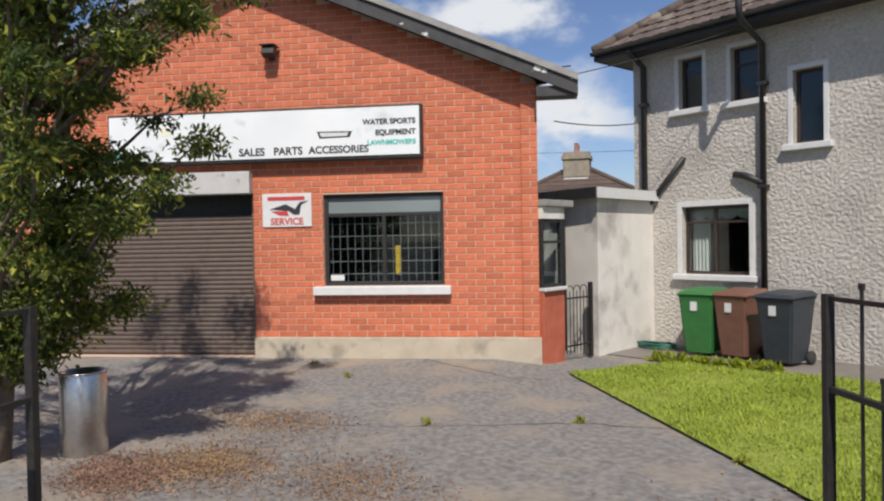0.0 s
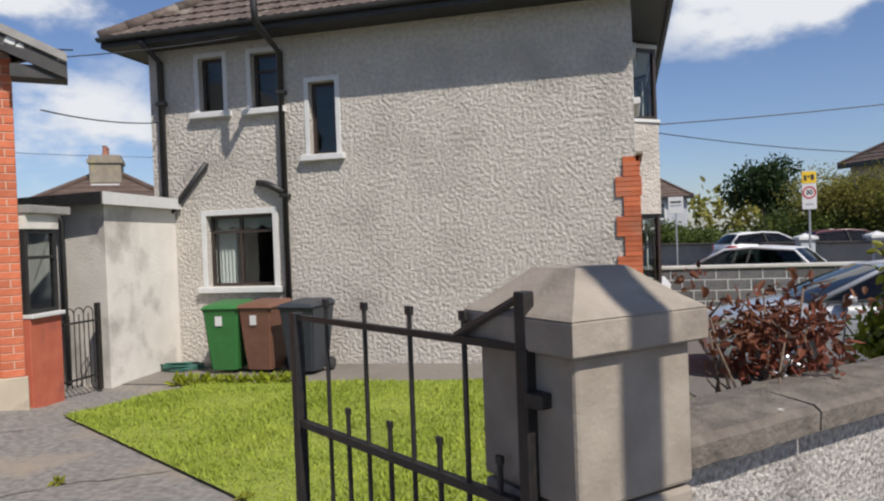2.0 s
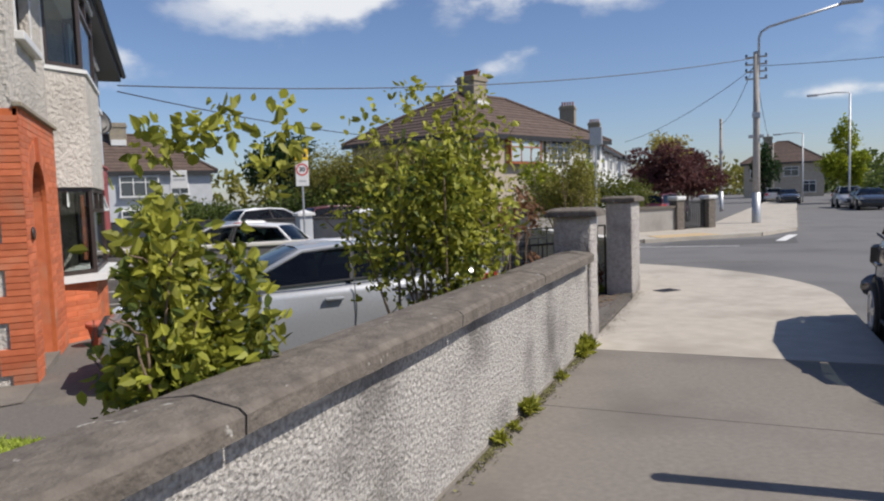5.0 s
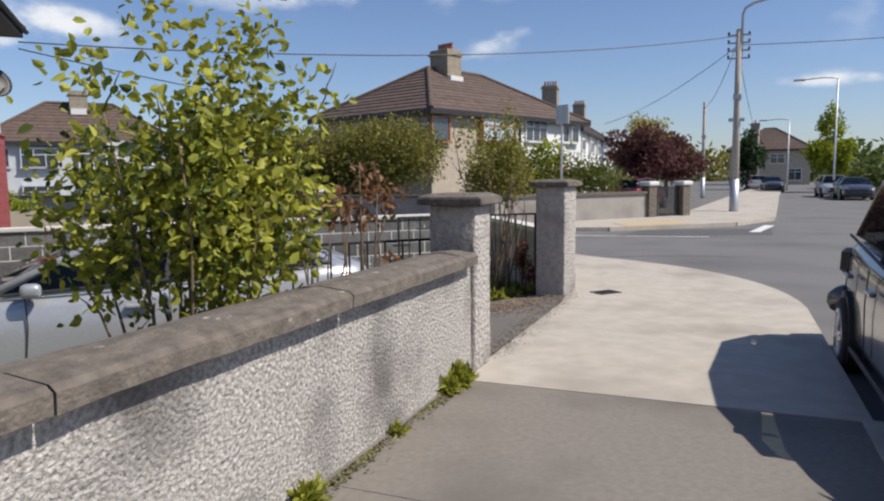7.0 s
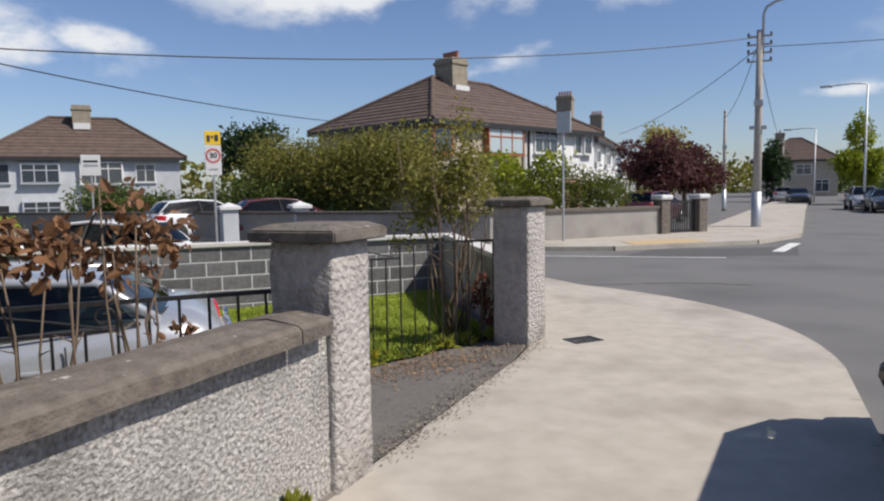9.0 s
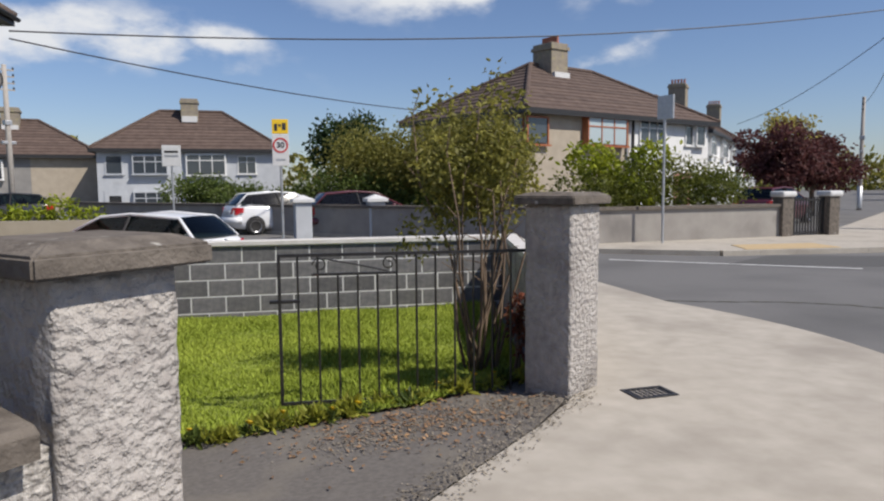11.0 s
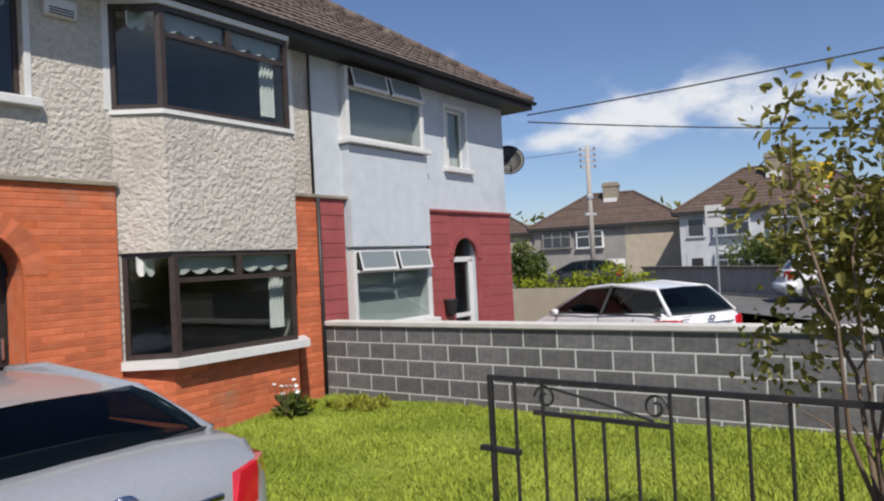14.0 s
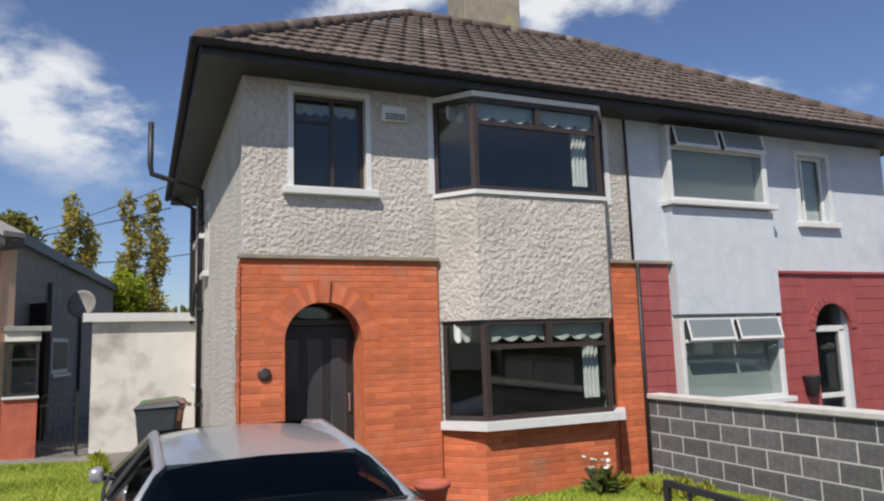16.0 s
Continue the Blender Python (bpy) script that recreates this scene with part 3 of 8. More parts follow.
# brick porch front, proud of the render, with an arched opening
PORCH = pose(XF + 0.05, YS - 0.02, 0, 0, 0, 90)
porch = under(house, PORCH, "porch_front")
P_W, P_T, A_L, A_R, A_SPR = 2.42, 2.62, 0.50, 1.42, 1.66
A_C, A_RAD = (A_L + A_R) / 2, (A_R - A_L) / 2


def arch_cut(u, z, c, r, spring):
    return abs(u - c) < r and (z < spring or (u - c) ** 2 + (z - spring) ** 2 < (r + 0.02) ** 2)


def arch_panel(parent, u0, u1, z0, z1, c, r, spring, thick, material, name="backing"):
    """A panel with a round-headed opening."""
    bm = bmesh.new()
    n = 20
    arc = [(c - r * math.cos(math.pi * i / n), spring + r * math.sin(math.pi * i / n)) for i in range(n + 1)]
    def strip(pa, pb):
        fa, ba = [bm.verts.new((p[0], 0, p[1])) for p in pa], [bm.verts.new((p[0], thick, p[1])) for p in pa]
        fb, bb = [bm.verts.new((p[0], 0, p[1])) for p in pb], [bm.verts.new((p[0], thick, p[1])) for p in pb]
        for i in range(len(pa) - 1):
            bm.faces.new((fa[i], fa[i + 1], fb[i + 1], fb[i]))
            bm.faces.new((ba[i], bb[i], bb[i + 1], ba[i + 1]))
            bm.faces.new((fa[i], ba[i], ba[i + 1], fa[i + 1]))
            bm.faces.new((fb[i], fb[i + 1], bb[i + 1], bb[i]))
    strip(arc, [(p[0], z1) for p in arc])
    box(bm, u0, c - r, 0, thick, z0, z1)
    box(bm, c + r, u1, 0, thick, z0, z1)
    bmesh.ops.recalc_face_normals(bm, faces=bm.faces)
    return part(name, bm, material, parent)


arch_panel(porch, 0.0, P_W, ZG, P_T, A_C, A_RAD, A_SPR, 0.045, M_OMORTAR)
# brick returns down the sides of the opening
part("jamb", boxes((A_L - 0.115, A_L, 0.047, 0.40, ZG, A_SPR), (A_R, A_R + 0.115, 0.047, 0.40, ZG, A_SPR)), M_OBRICK_I, porch)
BK = [(A_L - 0.02, A_R + 0.02, ZG - 1, A_SPR)]
brick_face(porch, 0.012, P_W - 0.012, -0.45, P_T - 0.02, BK, M_OBRICK, M_OBRICK_I, size=(0.44, 0.068, 0.006), depth=0.02, proud=0.0035,
           near=(0.0, 2.4, 0.55, 2.3), cut=lambda u, z: arch_cut(u, z, A_C, A_RAD + 0.23, A_SPR) and z > A_SPR - 0.03)
for i in range(25):       # voussoirs round the arch
    a0, a1 = math.pi * i / 25, math.pi * (i + 0.975) / 25
    ri, ro = A_RAD + 0.005, A_RAD + 0.23
    bm = prism(bmesh.new(), [(A_C - r * math.cos(a), A_SPR + r * math.sin(a)) for r, a in ((ri, a0), (ro, a0), (ro, a1), (ri, a1))], -0.005, 0.35, "y")
    part("voussoir", bm, M_OBRICK, porch)
part("keystone", prism(bmesh.new(), [(A_C - 0.05, A_SPR + A_RAD - 0.01), (A_C + 0.05, A_SPR + A_RAD - 0.01), (A_C + 0.075, A_SPR + A_RAD + 0.27), (A_C - 0.075, A_SPR + A_RAD + 0.27)], -0.04, 0.02, "y"), M_OBRICK_I, porch)
part("drip_course", boxes((-0.03, P_W + 0.02, -0.05, 0.04, P_T, P_T + 0.05), bevel=0.008), M_CHIM, porch)
# brick below and beside the bay
bayb = under(house, FRONT, "bay_plinth")
part("backing", prism(bmesh.new(), [(2.42, 0.0), (2.82, -0.40), (4.70, -0.40), (5.08, 0.0)], ZG, 0.535), M_OMORTAR, bayb)
def plinth_side(p, q):
    d = Vector((q[0] - p[0], q[1] - p[1], 0))
    m = FRONT @ Matrix.Translation((p[0], p[1], 0)) @ Matrix.Rotation(math.atan2(d.y, d.x), 4, "Z")
    brick_face(under(house, m, "bay_plinth_face"), 0.0, d.length, -0.45, 0.53, [], M_OBRICK, M_OBRICK_I, size=(0.44, 0.068, 0.006), depth=0.02, proud=0.0035, near=(0, 3, 0.1, 0.5), limit=60)
plinth_side((2.42, 0.0), (2.82, -0.40))
plinth_side((2.82, -0.40), (4.70, -0.40))
plinth_side((4.70, -0.40), (5.08, 0.0))
strip_ = under(house, pose(XF + 0.05, YS + 5.06, 0, 0, 0, 90), "brick_strip")
part("backing", boxes((0.0, 0.46, 0, 0.045, ZG, 2.64)), M_OMORTAR, strip_)
brick_face(strip_, 0.006, 0.455, -0.45, 2.62, [], M_OBRICK, M_OBRICK_I, size=(0.44, 0.068, 0.006), depth=0.02, proud=0.0035, near=(0, 1, 0, 2.2), limit=60)
part("drip_course", boxes((-0.02, 1.16, -0.05, 0.04, 2.64, 2.69), bevel=0.008), M_CHIM, strip_)
# toothed brick quoins on the side wall
quoin = under(house, pose(XF + 0.05, YS - 0.02, 0, 0, 0, 0), "quoin")
for r in range(11):
    z_ = -0.42 + r * 0.275
    w_ = 0.33 if r % 2 else 0.225
    part("backing", boxes((-w_, -0.005, 0.0, 0.06, z_, z_ + 0.273)), M_OMORTAR, quoin)
    for k in range(4 if r < 10 else 3):
        zz = z_ + 0.004 + k * 0.0685
        part("brick", boxes((-w_ + 0.002, 0.0, -0.011, 0.03, zz, zz + 0.060)), M_OBRICK, quoin)

# front door deep in the porch
door = under(house, pose(XF - 0.35, YS, 0, 0, 0, 90), "front_door")
part("frame", boxes((0.36, 0.43, 0, 0.09, -0.2, 2.33), (1.43, 1.50, 0, 0.09, -0.2, 2.33), (0.43, 1.43, 0, 0.09, 1.86, 1.93), (0.43, 1.43, 0, 0.09, 2.26, 2.33), bevel=0.005), M_BROWNFRAME, door)
part("frame_lining", boxes((1.50, 1.56, -0.30, 0.06, -0.2, 2.0)), M_WHITE, door)
part("leaf", boxes((0.44, 1.42, 0.03, 0.07, -0.19, 1.85), bevel=0.004), M_BLACK, door)
for k in range(3):
    part("panel", boxes((0.52 + k * 0.30, 0.52 + k * 0.30 + 0.20, 0.018, 0.04, 0.05, 1.70), bevel=0.008), mat("door_glass_%s" % "abc"[k], (0.05, 0.05, 0.054), 0.15, spec=0.7), door)
part("handle", boxes((1.33, 1.36, 0.0, 0.035, 0.80, 1.02), bevel=0.006), M_STEEL, door, "chrome handle")
p = part("fanlight", boxes((0.44, 1.42, 0.04, 0.046, 1.94, 2.25)), M_GLASS, door)
part("porch_step", boxes((0.40, 1.46, -0.42, 0.0, -0.5, -0.19)), M_PATH, door)
plq = under(house, PORCH, "number_plaque")
part("plaque", lathe(bmesh.new(), [(0.0, 0), (0.075, 0), (0.075, 0.014), (0.055, 0.022), (0.0, 0.022)], 16, pose(0.27, -0.012, 1.31, 90)), M_BROWNFRAME, plq, "small round number plaque", True)
# wall vent
vent = under(house, FRONT, "wall_vent")
part("cover", boxes((1.70, 2.04, -0.085, 0.0, 4.41, 4.61), bevel=0.02), M_WHITE, vent)
for k in range(3):
    part("slat", boxes((1.74, 2.00, -0.093, -0.083, 4.425 + k * 0.03, 4.437 + k * 0.03)), M_BLACK, vent)

# ---- neighbour's front ----
NFRONT = pose(XF, YP, 0, 0, 0, 90)
N_BU, N_BL, N_W, N_D = (0.66, 2.56, 3.60, 4.75), (0.66, 2.58, 0.62, 1.84), (3.52, 4.20, 3.40, 4.55), (3.50, 4.35, -0.4, 2.12)
NL = YN - YP
link(wall_mesh(0.002, NL, ZG, ZE, T, [N_BU, N_BL, N_W, N_D]), "wall", M_DASH_BLUE, neighbour, m=NFRONT)
part("wall", boxes((XR, XF - 0.002, YN - T, YN - 0.002, ZG, ZE), (XR, XR + T, YP, YN - T, ZG, ZE)), M_DASH_BLUE, neighbour)
part("floor", boxes((XR + T, XF - T, YP + 0.1, YN - T, 2.5, 2.72), (XR + T, XF - T, YP + 0.1, YN - T, -0.2, 0.0)), M_ROOM, neighbour)
part("ceiling", boxes((XR + T, XF - T, YP + 0.1, YN - T, ZE - 0.06, ZE + 0.02)), M_ROOM, neighbour)
part("inner_wall", boxes((-0.6, -0.5, YP + 0.1, YN - T, -0.0, 2.5), (-0.6, -0.5, YP + 0.1, YN - T, 2.72, ZE - 0.06)), M_ROOM, neighbour)
part("bay_apron", boxes((0.62, 2.66, -0.16, 0.02, 1.90, 3.50)), M_DASH_BLUE, under(neighbour, NFRONT, "bay"))
for (a, b, c, d), up in ((N_BU, True), (N_BL, False)):
    w = under(neighbour, NFRONT, "bay_window")
    y_ = -0.16
    bm = boxes((a - 0.04, a + 0.03, y_, 0.1, c, d), (b - 0.03, b + 0.06, y_, 0.1, c, d), (a + 0.03, b - 0.03, y_, y_ + 0.06, c, c + 0.05), (a + 0.03, b - 0.03, y_, y_ + 0.06, d - 0.05, d), (a + 0.03, b - 0.03, y_, y_ + 0.06, d - 0.36, d - 0.31), bevel=0.006)
    box(bm, (a + b) / 2 - 0.03, (a + b) / 2 + 0.03, y_, y_ + 0.06, d - 0.31, d - 0.05)
    part("frame", bm, M_WHITE, w)
    p = part("pane", boxes((a + 0.03, b - 0.03, y_ + 0.03, y_ + 0.036, c + 0.04, d - 0.33)), M_GLASS, w)
    p.visible_shadow = False
    for k in range(2):      # top lights standing ajar
        ax = a + 0.05 + k * (b - a) / 2
        bm = bmesh.new()
        box(bm, 0, (b - a) / 2 - 0.08, -0.02, 0.02, -0.30, 0.0, m=pose(ax, y_ - 0.01, d - 0.03, -14))
        part("top_light", bm, M_GREYGLASS, w, "top-hung light standing ajar")
        bm = bmesh.new()
        mm = pose(ax, y_ - 0.012, d - 0.03, -14)
        ww = (b - a) / 2 - 0.08
        for q in ((0, ww, -0.026, 0.024, -0.31, -0.27), (0, 0.035, -0.026, 0.024, -0.27, 0), (ww - 0.035, ww, -0.026, 0.024, -0.27, 0)):
            box(bm, *q, m=mm)
        part("top_light_frame", bm, M_WHITE, w)
    part("sill", boxes((a - 0.10, b + 0.14, y_ - 0.10, 0.02, c - 0.08, c - 0.002), bevel=0.01), M_WHITE, w)
    if up:
        for k in range(23):
            bm = bmesh.new()
            box(bm, a + 0.06, b - 0.06, -0.02, 0.02, -0.002, 0.002, m=pose(0, 0.02, c + 0.08 + k * 0.034, -58))
            part("slat", bm, M_CURTAIN, w)
    else:
        part("blind", boxes((a + 0.04, b - 0.04, 0.06, 0.075, c + 0.03, d - 0.06)), mat("pale_blind", (0.36, 0.40, 0.38), 0.8, second=(0.42, 0.46, 0.44), scale=3), w)
w = window(neighbour, *N_W, NFRONT, bars=(3.72,), frame_mat=M_WHITE, deep=0.10, fr=0.05, surround=0.08)
part("blind", boxes((3.54, 4.18, 0.2, 0.21, 3.42, 4.5)), M_CURTAIN, w)
NP = pose(XF + 0.05, YP + 2.72, 0, 0, 0, 90)
np_ = under(neighbour, NP, "porch_front")
n_r = 0.42
arch_panel(np_, 0.0, NL - 2.70, ZG, 2.52, 1.20, n_r, 1.62, 0.05, M_RBRICK)
for r in range(14):
    for side in ((0.004, 1.20 - n_r - 0.14), (1.20 + n_r + 0.14, NL - 2.705)):
        part("course", boxes((side[0], side[1], -0.006, 0.02, -0.4 + r * 0.21, -0.4 + r * 0.21 + 0.196)), M_RBRICK, np_)
for i in range(13):
    a0, a1 = math.pi * i / 13, math.pi * (i + 0.92) / 13
    bm = prism(bmesh.new(), [(1.20 - r * math.cos(a), 1.62 + r * math.sin(a)) for r, a in ((n_r + 0.004, a0), (n_r + 0.14, a0), (n_r + 0.14, a1), (n_r + 0.004, a1))], -0.02, 0.04, "y")
    part("voussoir", bm, M_RBRICK, np_)
part("drip_course", boxes((-0.02, NL - 2.68, -0.05, 0.05, 2.52, 2.57), bevel=0.008), M_RBRICK, np_)
nd = under(neighbour, pose(XF - 0.12, YP, 0, 0, 0, 90), "front_door")
part("frame", boxes((3.48, 3.56, -0.02, 0.06, -0.3, 1.62), (4.24, 4.36, -0.02, 0.06, -0.3, 1.62), (3.48, 4.36, -0.02, 0.06, 1.58, 1.68), (3.56, 4.24, -0.02, 0.06, -0.3, -0.1), (3.56, 4.24, -0.02, 0.06, 0.5, 0.58), bevel=0.006), M_WHITE, nd, "white glazed door frame")
part("pane", boxes((3.56, 4.24, 0.0, 0.006, -0.1, 1.6)), M_GLASS, nd)
part("fanlight", boxes((3.5, 4.34, 0.0, 0.006, 1.68, 2.1)), M_GLASS, nd)
part("hall_wall", boxes((3.3, 4.6, 1.4, 1.45, -0.3, 2.4)), M_ROOM, nd)
ns = under(neighbour, pose(XF + 0.05, YP + 0.005, 0, 0, 0, 90), "brick_strip")
part("backing", boxes((0.0, 0.56, 0, 0.045, ZG, 2.64)), M_RBRICK, ns)
for r in range(14):
    part("course", boxes((0.004, 0.56, -0.008, 0.02, -0.4 + r * 0.215, -0.4 + r * 0.215 + 0.2)), M_RBRICK, ns)
part("bay_plinth", boxes((0.56, 2.70, -0.12, 0.02, ZG, 0.52)), M_RBRICK, under(neighbour, NFRONT, "bay"))


# ---- shared hipped roof of profiled concrete tiles ----
OV = 0.50
RX0, RX1, RY0, RY1 = XR - OV, XF + OV, YS - OV, YN + OV
XM = (RX0 + RX1) / 2
ZEV, ZR = 4.96, 7.92
HIP = 4.10                                   # how far the ridge stops short of the side eaves
slope_front = math.atan2(ZR - ZEV, RX1 - XM)
slope_side = math.atan2(ZR - ZEV, HIP)
roof = under(house, pose(0, 0, 0), "roof")


def tile_slope(origin, along, up, width, run, rise, taper0, taper1, near=None):
    """Interlocking tiles in courses on one slope: 'along' runs on the eave, 'up' points inwards on plan; the ends lean in by taper per course."""
    L = math.hypot(run, rise)
    gauge, tw = 0.335, 0.30
    rows = int(L / gauge) + 1
    a, u = Vector(along), Vector(up)
    s = (u * run + Vector((0, 0, rise))).normalized()
    nrm = a.cross(s).normalized()
    if nrm.z < 0:
        nrm = -nrm
    verts, faces = [], []
    prof = ((0.0, 0.0), (0.03, 0.012), (0.075, 0.014), (0.11, 0.002), (0.19, 0.0), (0.225, 0.010), (0.27, 0.011), (0.30, 0.0))
    cnt = 0
    rnd = random.Random(7)
    for r in range(rows):
        f0 = min(1.0, (r + 0.55) * gauge / L)
        lo, hi = taper0 * f0, width - taper1 * f0
        n = int((hi - lo) / tw) + 1
        for k in range(n):
            x = lo + k * tw - (0.15 if r % 2 else 0)
            if x < lo - 0.06 or x + tw > hi + 0.06:
                continue
            base = Vector(origin) + a * x + s * (r * gauge)
            lift = 0.030 + rnd.uniform(-0.003, 0.004)
            i = len(verts)
            end = min(gauge + 0.05, L - r * gauge + 0.04)
            for px, ph in prof:
                verts.append(tuple(base + a * px + nrm * (ph + lift)))
                verts.append(tuple(base + a * px + s * end + nrm * (ph + 0.002)))
                verts.append(tuple(base + a * px + nrm * (ph + lift - 0.03)))
            m_ = len(prof)
            for q in range(m_ - 1):
                b0 = i + q * 3
                faces.append((b0, b0 + 3, b0 + 4, b0 + 1))
                faces.append((b0 + 2, b0 + 5, b0 + 3, b0))
            cnt += 1
    me = bpy.data.meshes.new("tiles")
    me.from_pydata(verts, [], faces)
    me.materials.append(M_TILE)
    ob = new("tiles", me)
    ob.parent = roof
    ob["kind"] = "stuff"
    return ob


def roof_deck():
    bm = bmesh.new()
    c = [bm.verts.new(p) for p in ((RX0, RY0, ZEV), (RX1, RY0, ZEV), (RX1, RY1, ZEV), (RX0, RY1, ZEV), (XM, RY0 + HIP, ZR), (XM, RY1 - HIP, ZR))]
    for f in ((0, 1, 4), (1, 2, 5, 4), (2, 3, 5), (3, 0, 4, 5)):
        bm.faces.new([c[i] for i in f])
    part("deck", bm, M_TILE, roof)


roof_deck()
half = RX1 - XM
tile_slope((RX1, RY0, ZEV), (0, 1, 0), (-1, 0, 0), RY1 - RY0, half, ZR - ZEV, HIP, HIP)
tile_slope((RX0, RY0, ZEV), (1, 0, 0), (0, 1, 0), RX1 - RX0, HIP, ZR - ZEV, half, half)
tile_slope((RX1, RY1, ZEV), (-1, 0, 0), (0, -1, 0), RX1 - RX0, HIP, ZR - ZEV, half, half)


def ridge_run(a, b, r=0.11, step=0.42):
    a, b = Vector(a), Vector(b)
    n = max(1, int((b - a).length / step))
    d = (b - a) / n
    for i in range(n):
        bm = bmesh.new()
        rod(bm, a + d * i, a + d * (i + 1.05), r, r * 0.93, 10)
        part("ridge_tile", bm, M_TILE_O, roof, smooth=True)


ridge_run((RX1, RY0, ZEV + 0.02), (XM, RY0 + HIP, ZR + 0.02))
ridge_run((RX0, RY0, ZEV + 0.02), (XM, RY0 + HIP, ZR + 0.02))
ridge_run((XM, RY0 + HIP, ZR + 0.02), (XM, RY1 - HIP, ZR + 0.02))
ridge_run((RX1, RY1, ZEV + 0.02), (XM, RY1 - HIP, ZR + 0.02))
# soffit, fascia, gutters and downpipes
for q_ in ((RX0 + 0.03, RX1 - 0.03, RY0 + 0.03, YS + 0.1, ZE - 0.03, ZE), (XF - 0.1, RX1 - 0.03, YS + 0.1, RY1 - 0.03, ZE - 0.03, ZE), (RX0 + 0.03, XF - 0.1, YN - 0.1, RY1 - 0.03, ZE - 0.03, ZE), (RX0 + 0.03, XR + 0.1, YS + 0.1, YN - 0.1, ZE - 0.03, ZE)):
    part("soffit", boxes(q_), M_BLACK, roof)
for edge in ((RX0, RX1, RY0, RY0 + 0.03, ZE - 0.04, ZEV + 0.02), (RX1 - 0.03, RX1, RY0 + 0.03, RY1, ZE - 0.04, ZEV + 0.02), (RX0, RX0 + 0.03, RY0 + 0.03, RY1, ZE - 0.04, ZEV + 0.02), (RX0 + 0.03, RX1 - 0.03, RY1 - 0.03, RY1, ZE - 0.04, ZEV + 0.02)):
    part("fascia", boxes(edge), M_BLACK, roof)


def gutter(a, b):
    a, b = Vector(a), Vector(b)
    bm = bmesh.new()
    d = (b - a).normalized()
    s = d.cross(Vector((0, 0, 1)))
    ra, rb = [], []
    for k in range(9):
        an = math.pi * k / 8
        o = s * (0.06 * math.cos(an)) - Vector((0, 0, 0.06 * math.sin(an)))
        ra.append(bm.verts.new(a + o))
        rb.append(bm.verts.new(b + o))
    for k in range(8):
        bm.faces.new((ra[k], ra[k + 1], rb[k + 1], rb[k]))
    bm.faces.new(ra)
    bm.faces.new(rb)
    part("gutter", bm, M_BLACK, roof, smooth=True)


gutter((RX0, RY0 - 0.065, ZEV - 0.02), (RX1 + 0.1, RY0 - 0.065, ZEV - 0.02))
gutter((RX1 + 0.065, RY0 - 0.1, ZEV - 0.02), (RX1 + 0.065, RY1, ZEV - 0.02))
for pts_, r_ in (([(-5.28, YS - 0.07, -0.35), (-5.28, YS - 0.07, 4.60), (-5.28, RY0 - 0.05, 4.85)], 0.055), ([(-3.13, YS - 0.07, -0.32), (-3.13, YS - 0.07, 4.55), (-3.08, RY0 - 0.20, 4.72), (-3.05, RY0 - 0.42, 4.78), (-3.05, RY0 - 0.45, 4.95), (-3.05, RY0 - 0.45, 5.74)], 0.05),
                 ([(-5.28, YS - 0.08, 2.05), (-4.50, YS - 0.06, 2.92)], 0.045), ([(-3.13, YS - 0.08, 2.38), (-3.42, YS - 0.07, 2.52), (-3.62, YS - 0.02, 2.56)], 0.055),
                 ([(XF + 0.05, YP - 0.06, 2.7), (XF + 0.05, YP - 0.06, 4.35), (XF + 0.16, YP - 0.16, 4.75)], 0.022), ([(XF + 0.10, YP - 0.03, -0.4), (XF + 0.10, YP - 0.03, 2.64)], 0.03)):
    part("downpipe", tube(bmesh.new(), pts_, r_, 10), M_BLACK, house, smooth=True)
for z_ in (0.6, 2.3, 3.9):
    for x_ in (-5.28, -3.13):
        part("pipe_bracket", boxes((x_ - 0.075, x_ + 0.075, YS - 0.13, YS - 0.002, z_, z_ + 0.06), bevel=0.006), M_BLACK, house)
# chimney on the party line
chim = under(house, pose(XM - 0.55, YP, 0), "chimney")
part("stack", boxes((-0.42, 0.42, -0.65, 0.65, 6.4, 9.6), bevel=0.02), M_CHIM, chim)
part("flashing", boxes((-0.50, 0.55, -0.72, 0.72, 7.55, 7.72), bevel=0.03), M_WHITE, chim, "white mortar flashing round the stack")
part("band", boxes((-0.50, 0.50, -0.73, 0.73, 9.3, 9.45), bevel=0.02), M_CHIM, chim)
for k in range(4):
    part("chimney_pot", lathe(bmesh.new(), [(0.11, 0), (0.13, 0.05), (0.10, 0.1), (0.09, 0.38), (0.115, 0.42), (0.115, 0.46), (0.08, 0.46)], 14, pose(0, -0.45 + k * 0.3, 9.6)), M_CLAY, chim, smooth=True)
# satellite dish on the neighbour's far corner
dish = thing("satellite_dish", "dark grey satellite dish bracketed to the blue house", "satellite dish", pose(XF - 0.15, YN + 0.45, 3.75, 0, 0, 0))
part("reflector", lathe(bmesh.new(), [(0.0, 0.0), (0.15, 0.012), (0.28, 0.045), (0.36, 0.085), (0.36, 0.095), (0.28, 0.055), (0.15, 0.022), (0.0, 0.01)], 28, pose(0, 0, 0, 70, 0, 35)), M_BLACK, dish, smooth=True)
part("arm", tube(bmesh.new(), [(0, 0, -0.1), (0.1, -0.05, -0.25), (0.28, -0.35, -0.12)], 0.015), M_BLACK, dish)
part("bracket", tube(bmesh.new(), [(0, 0, 0), (-0.02, -0.2, -0.05), (-0.03, -0.46, -0.05)], 0.022), M_BLACK, dish)
wb = thing("wall_lantern", "black lantern-shaped planter fixed beside the blue house door", "lantern", pose(XF + 0.12, YP + 3.22, 0.78))
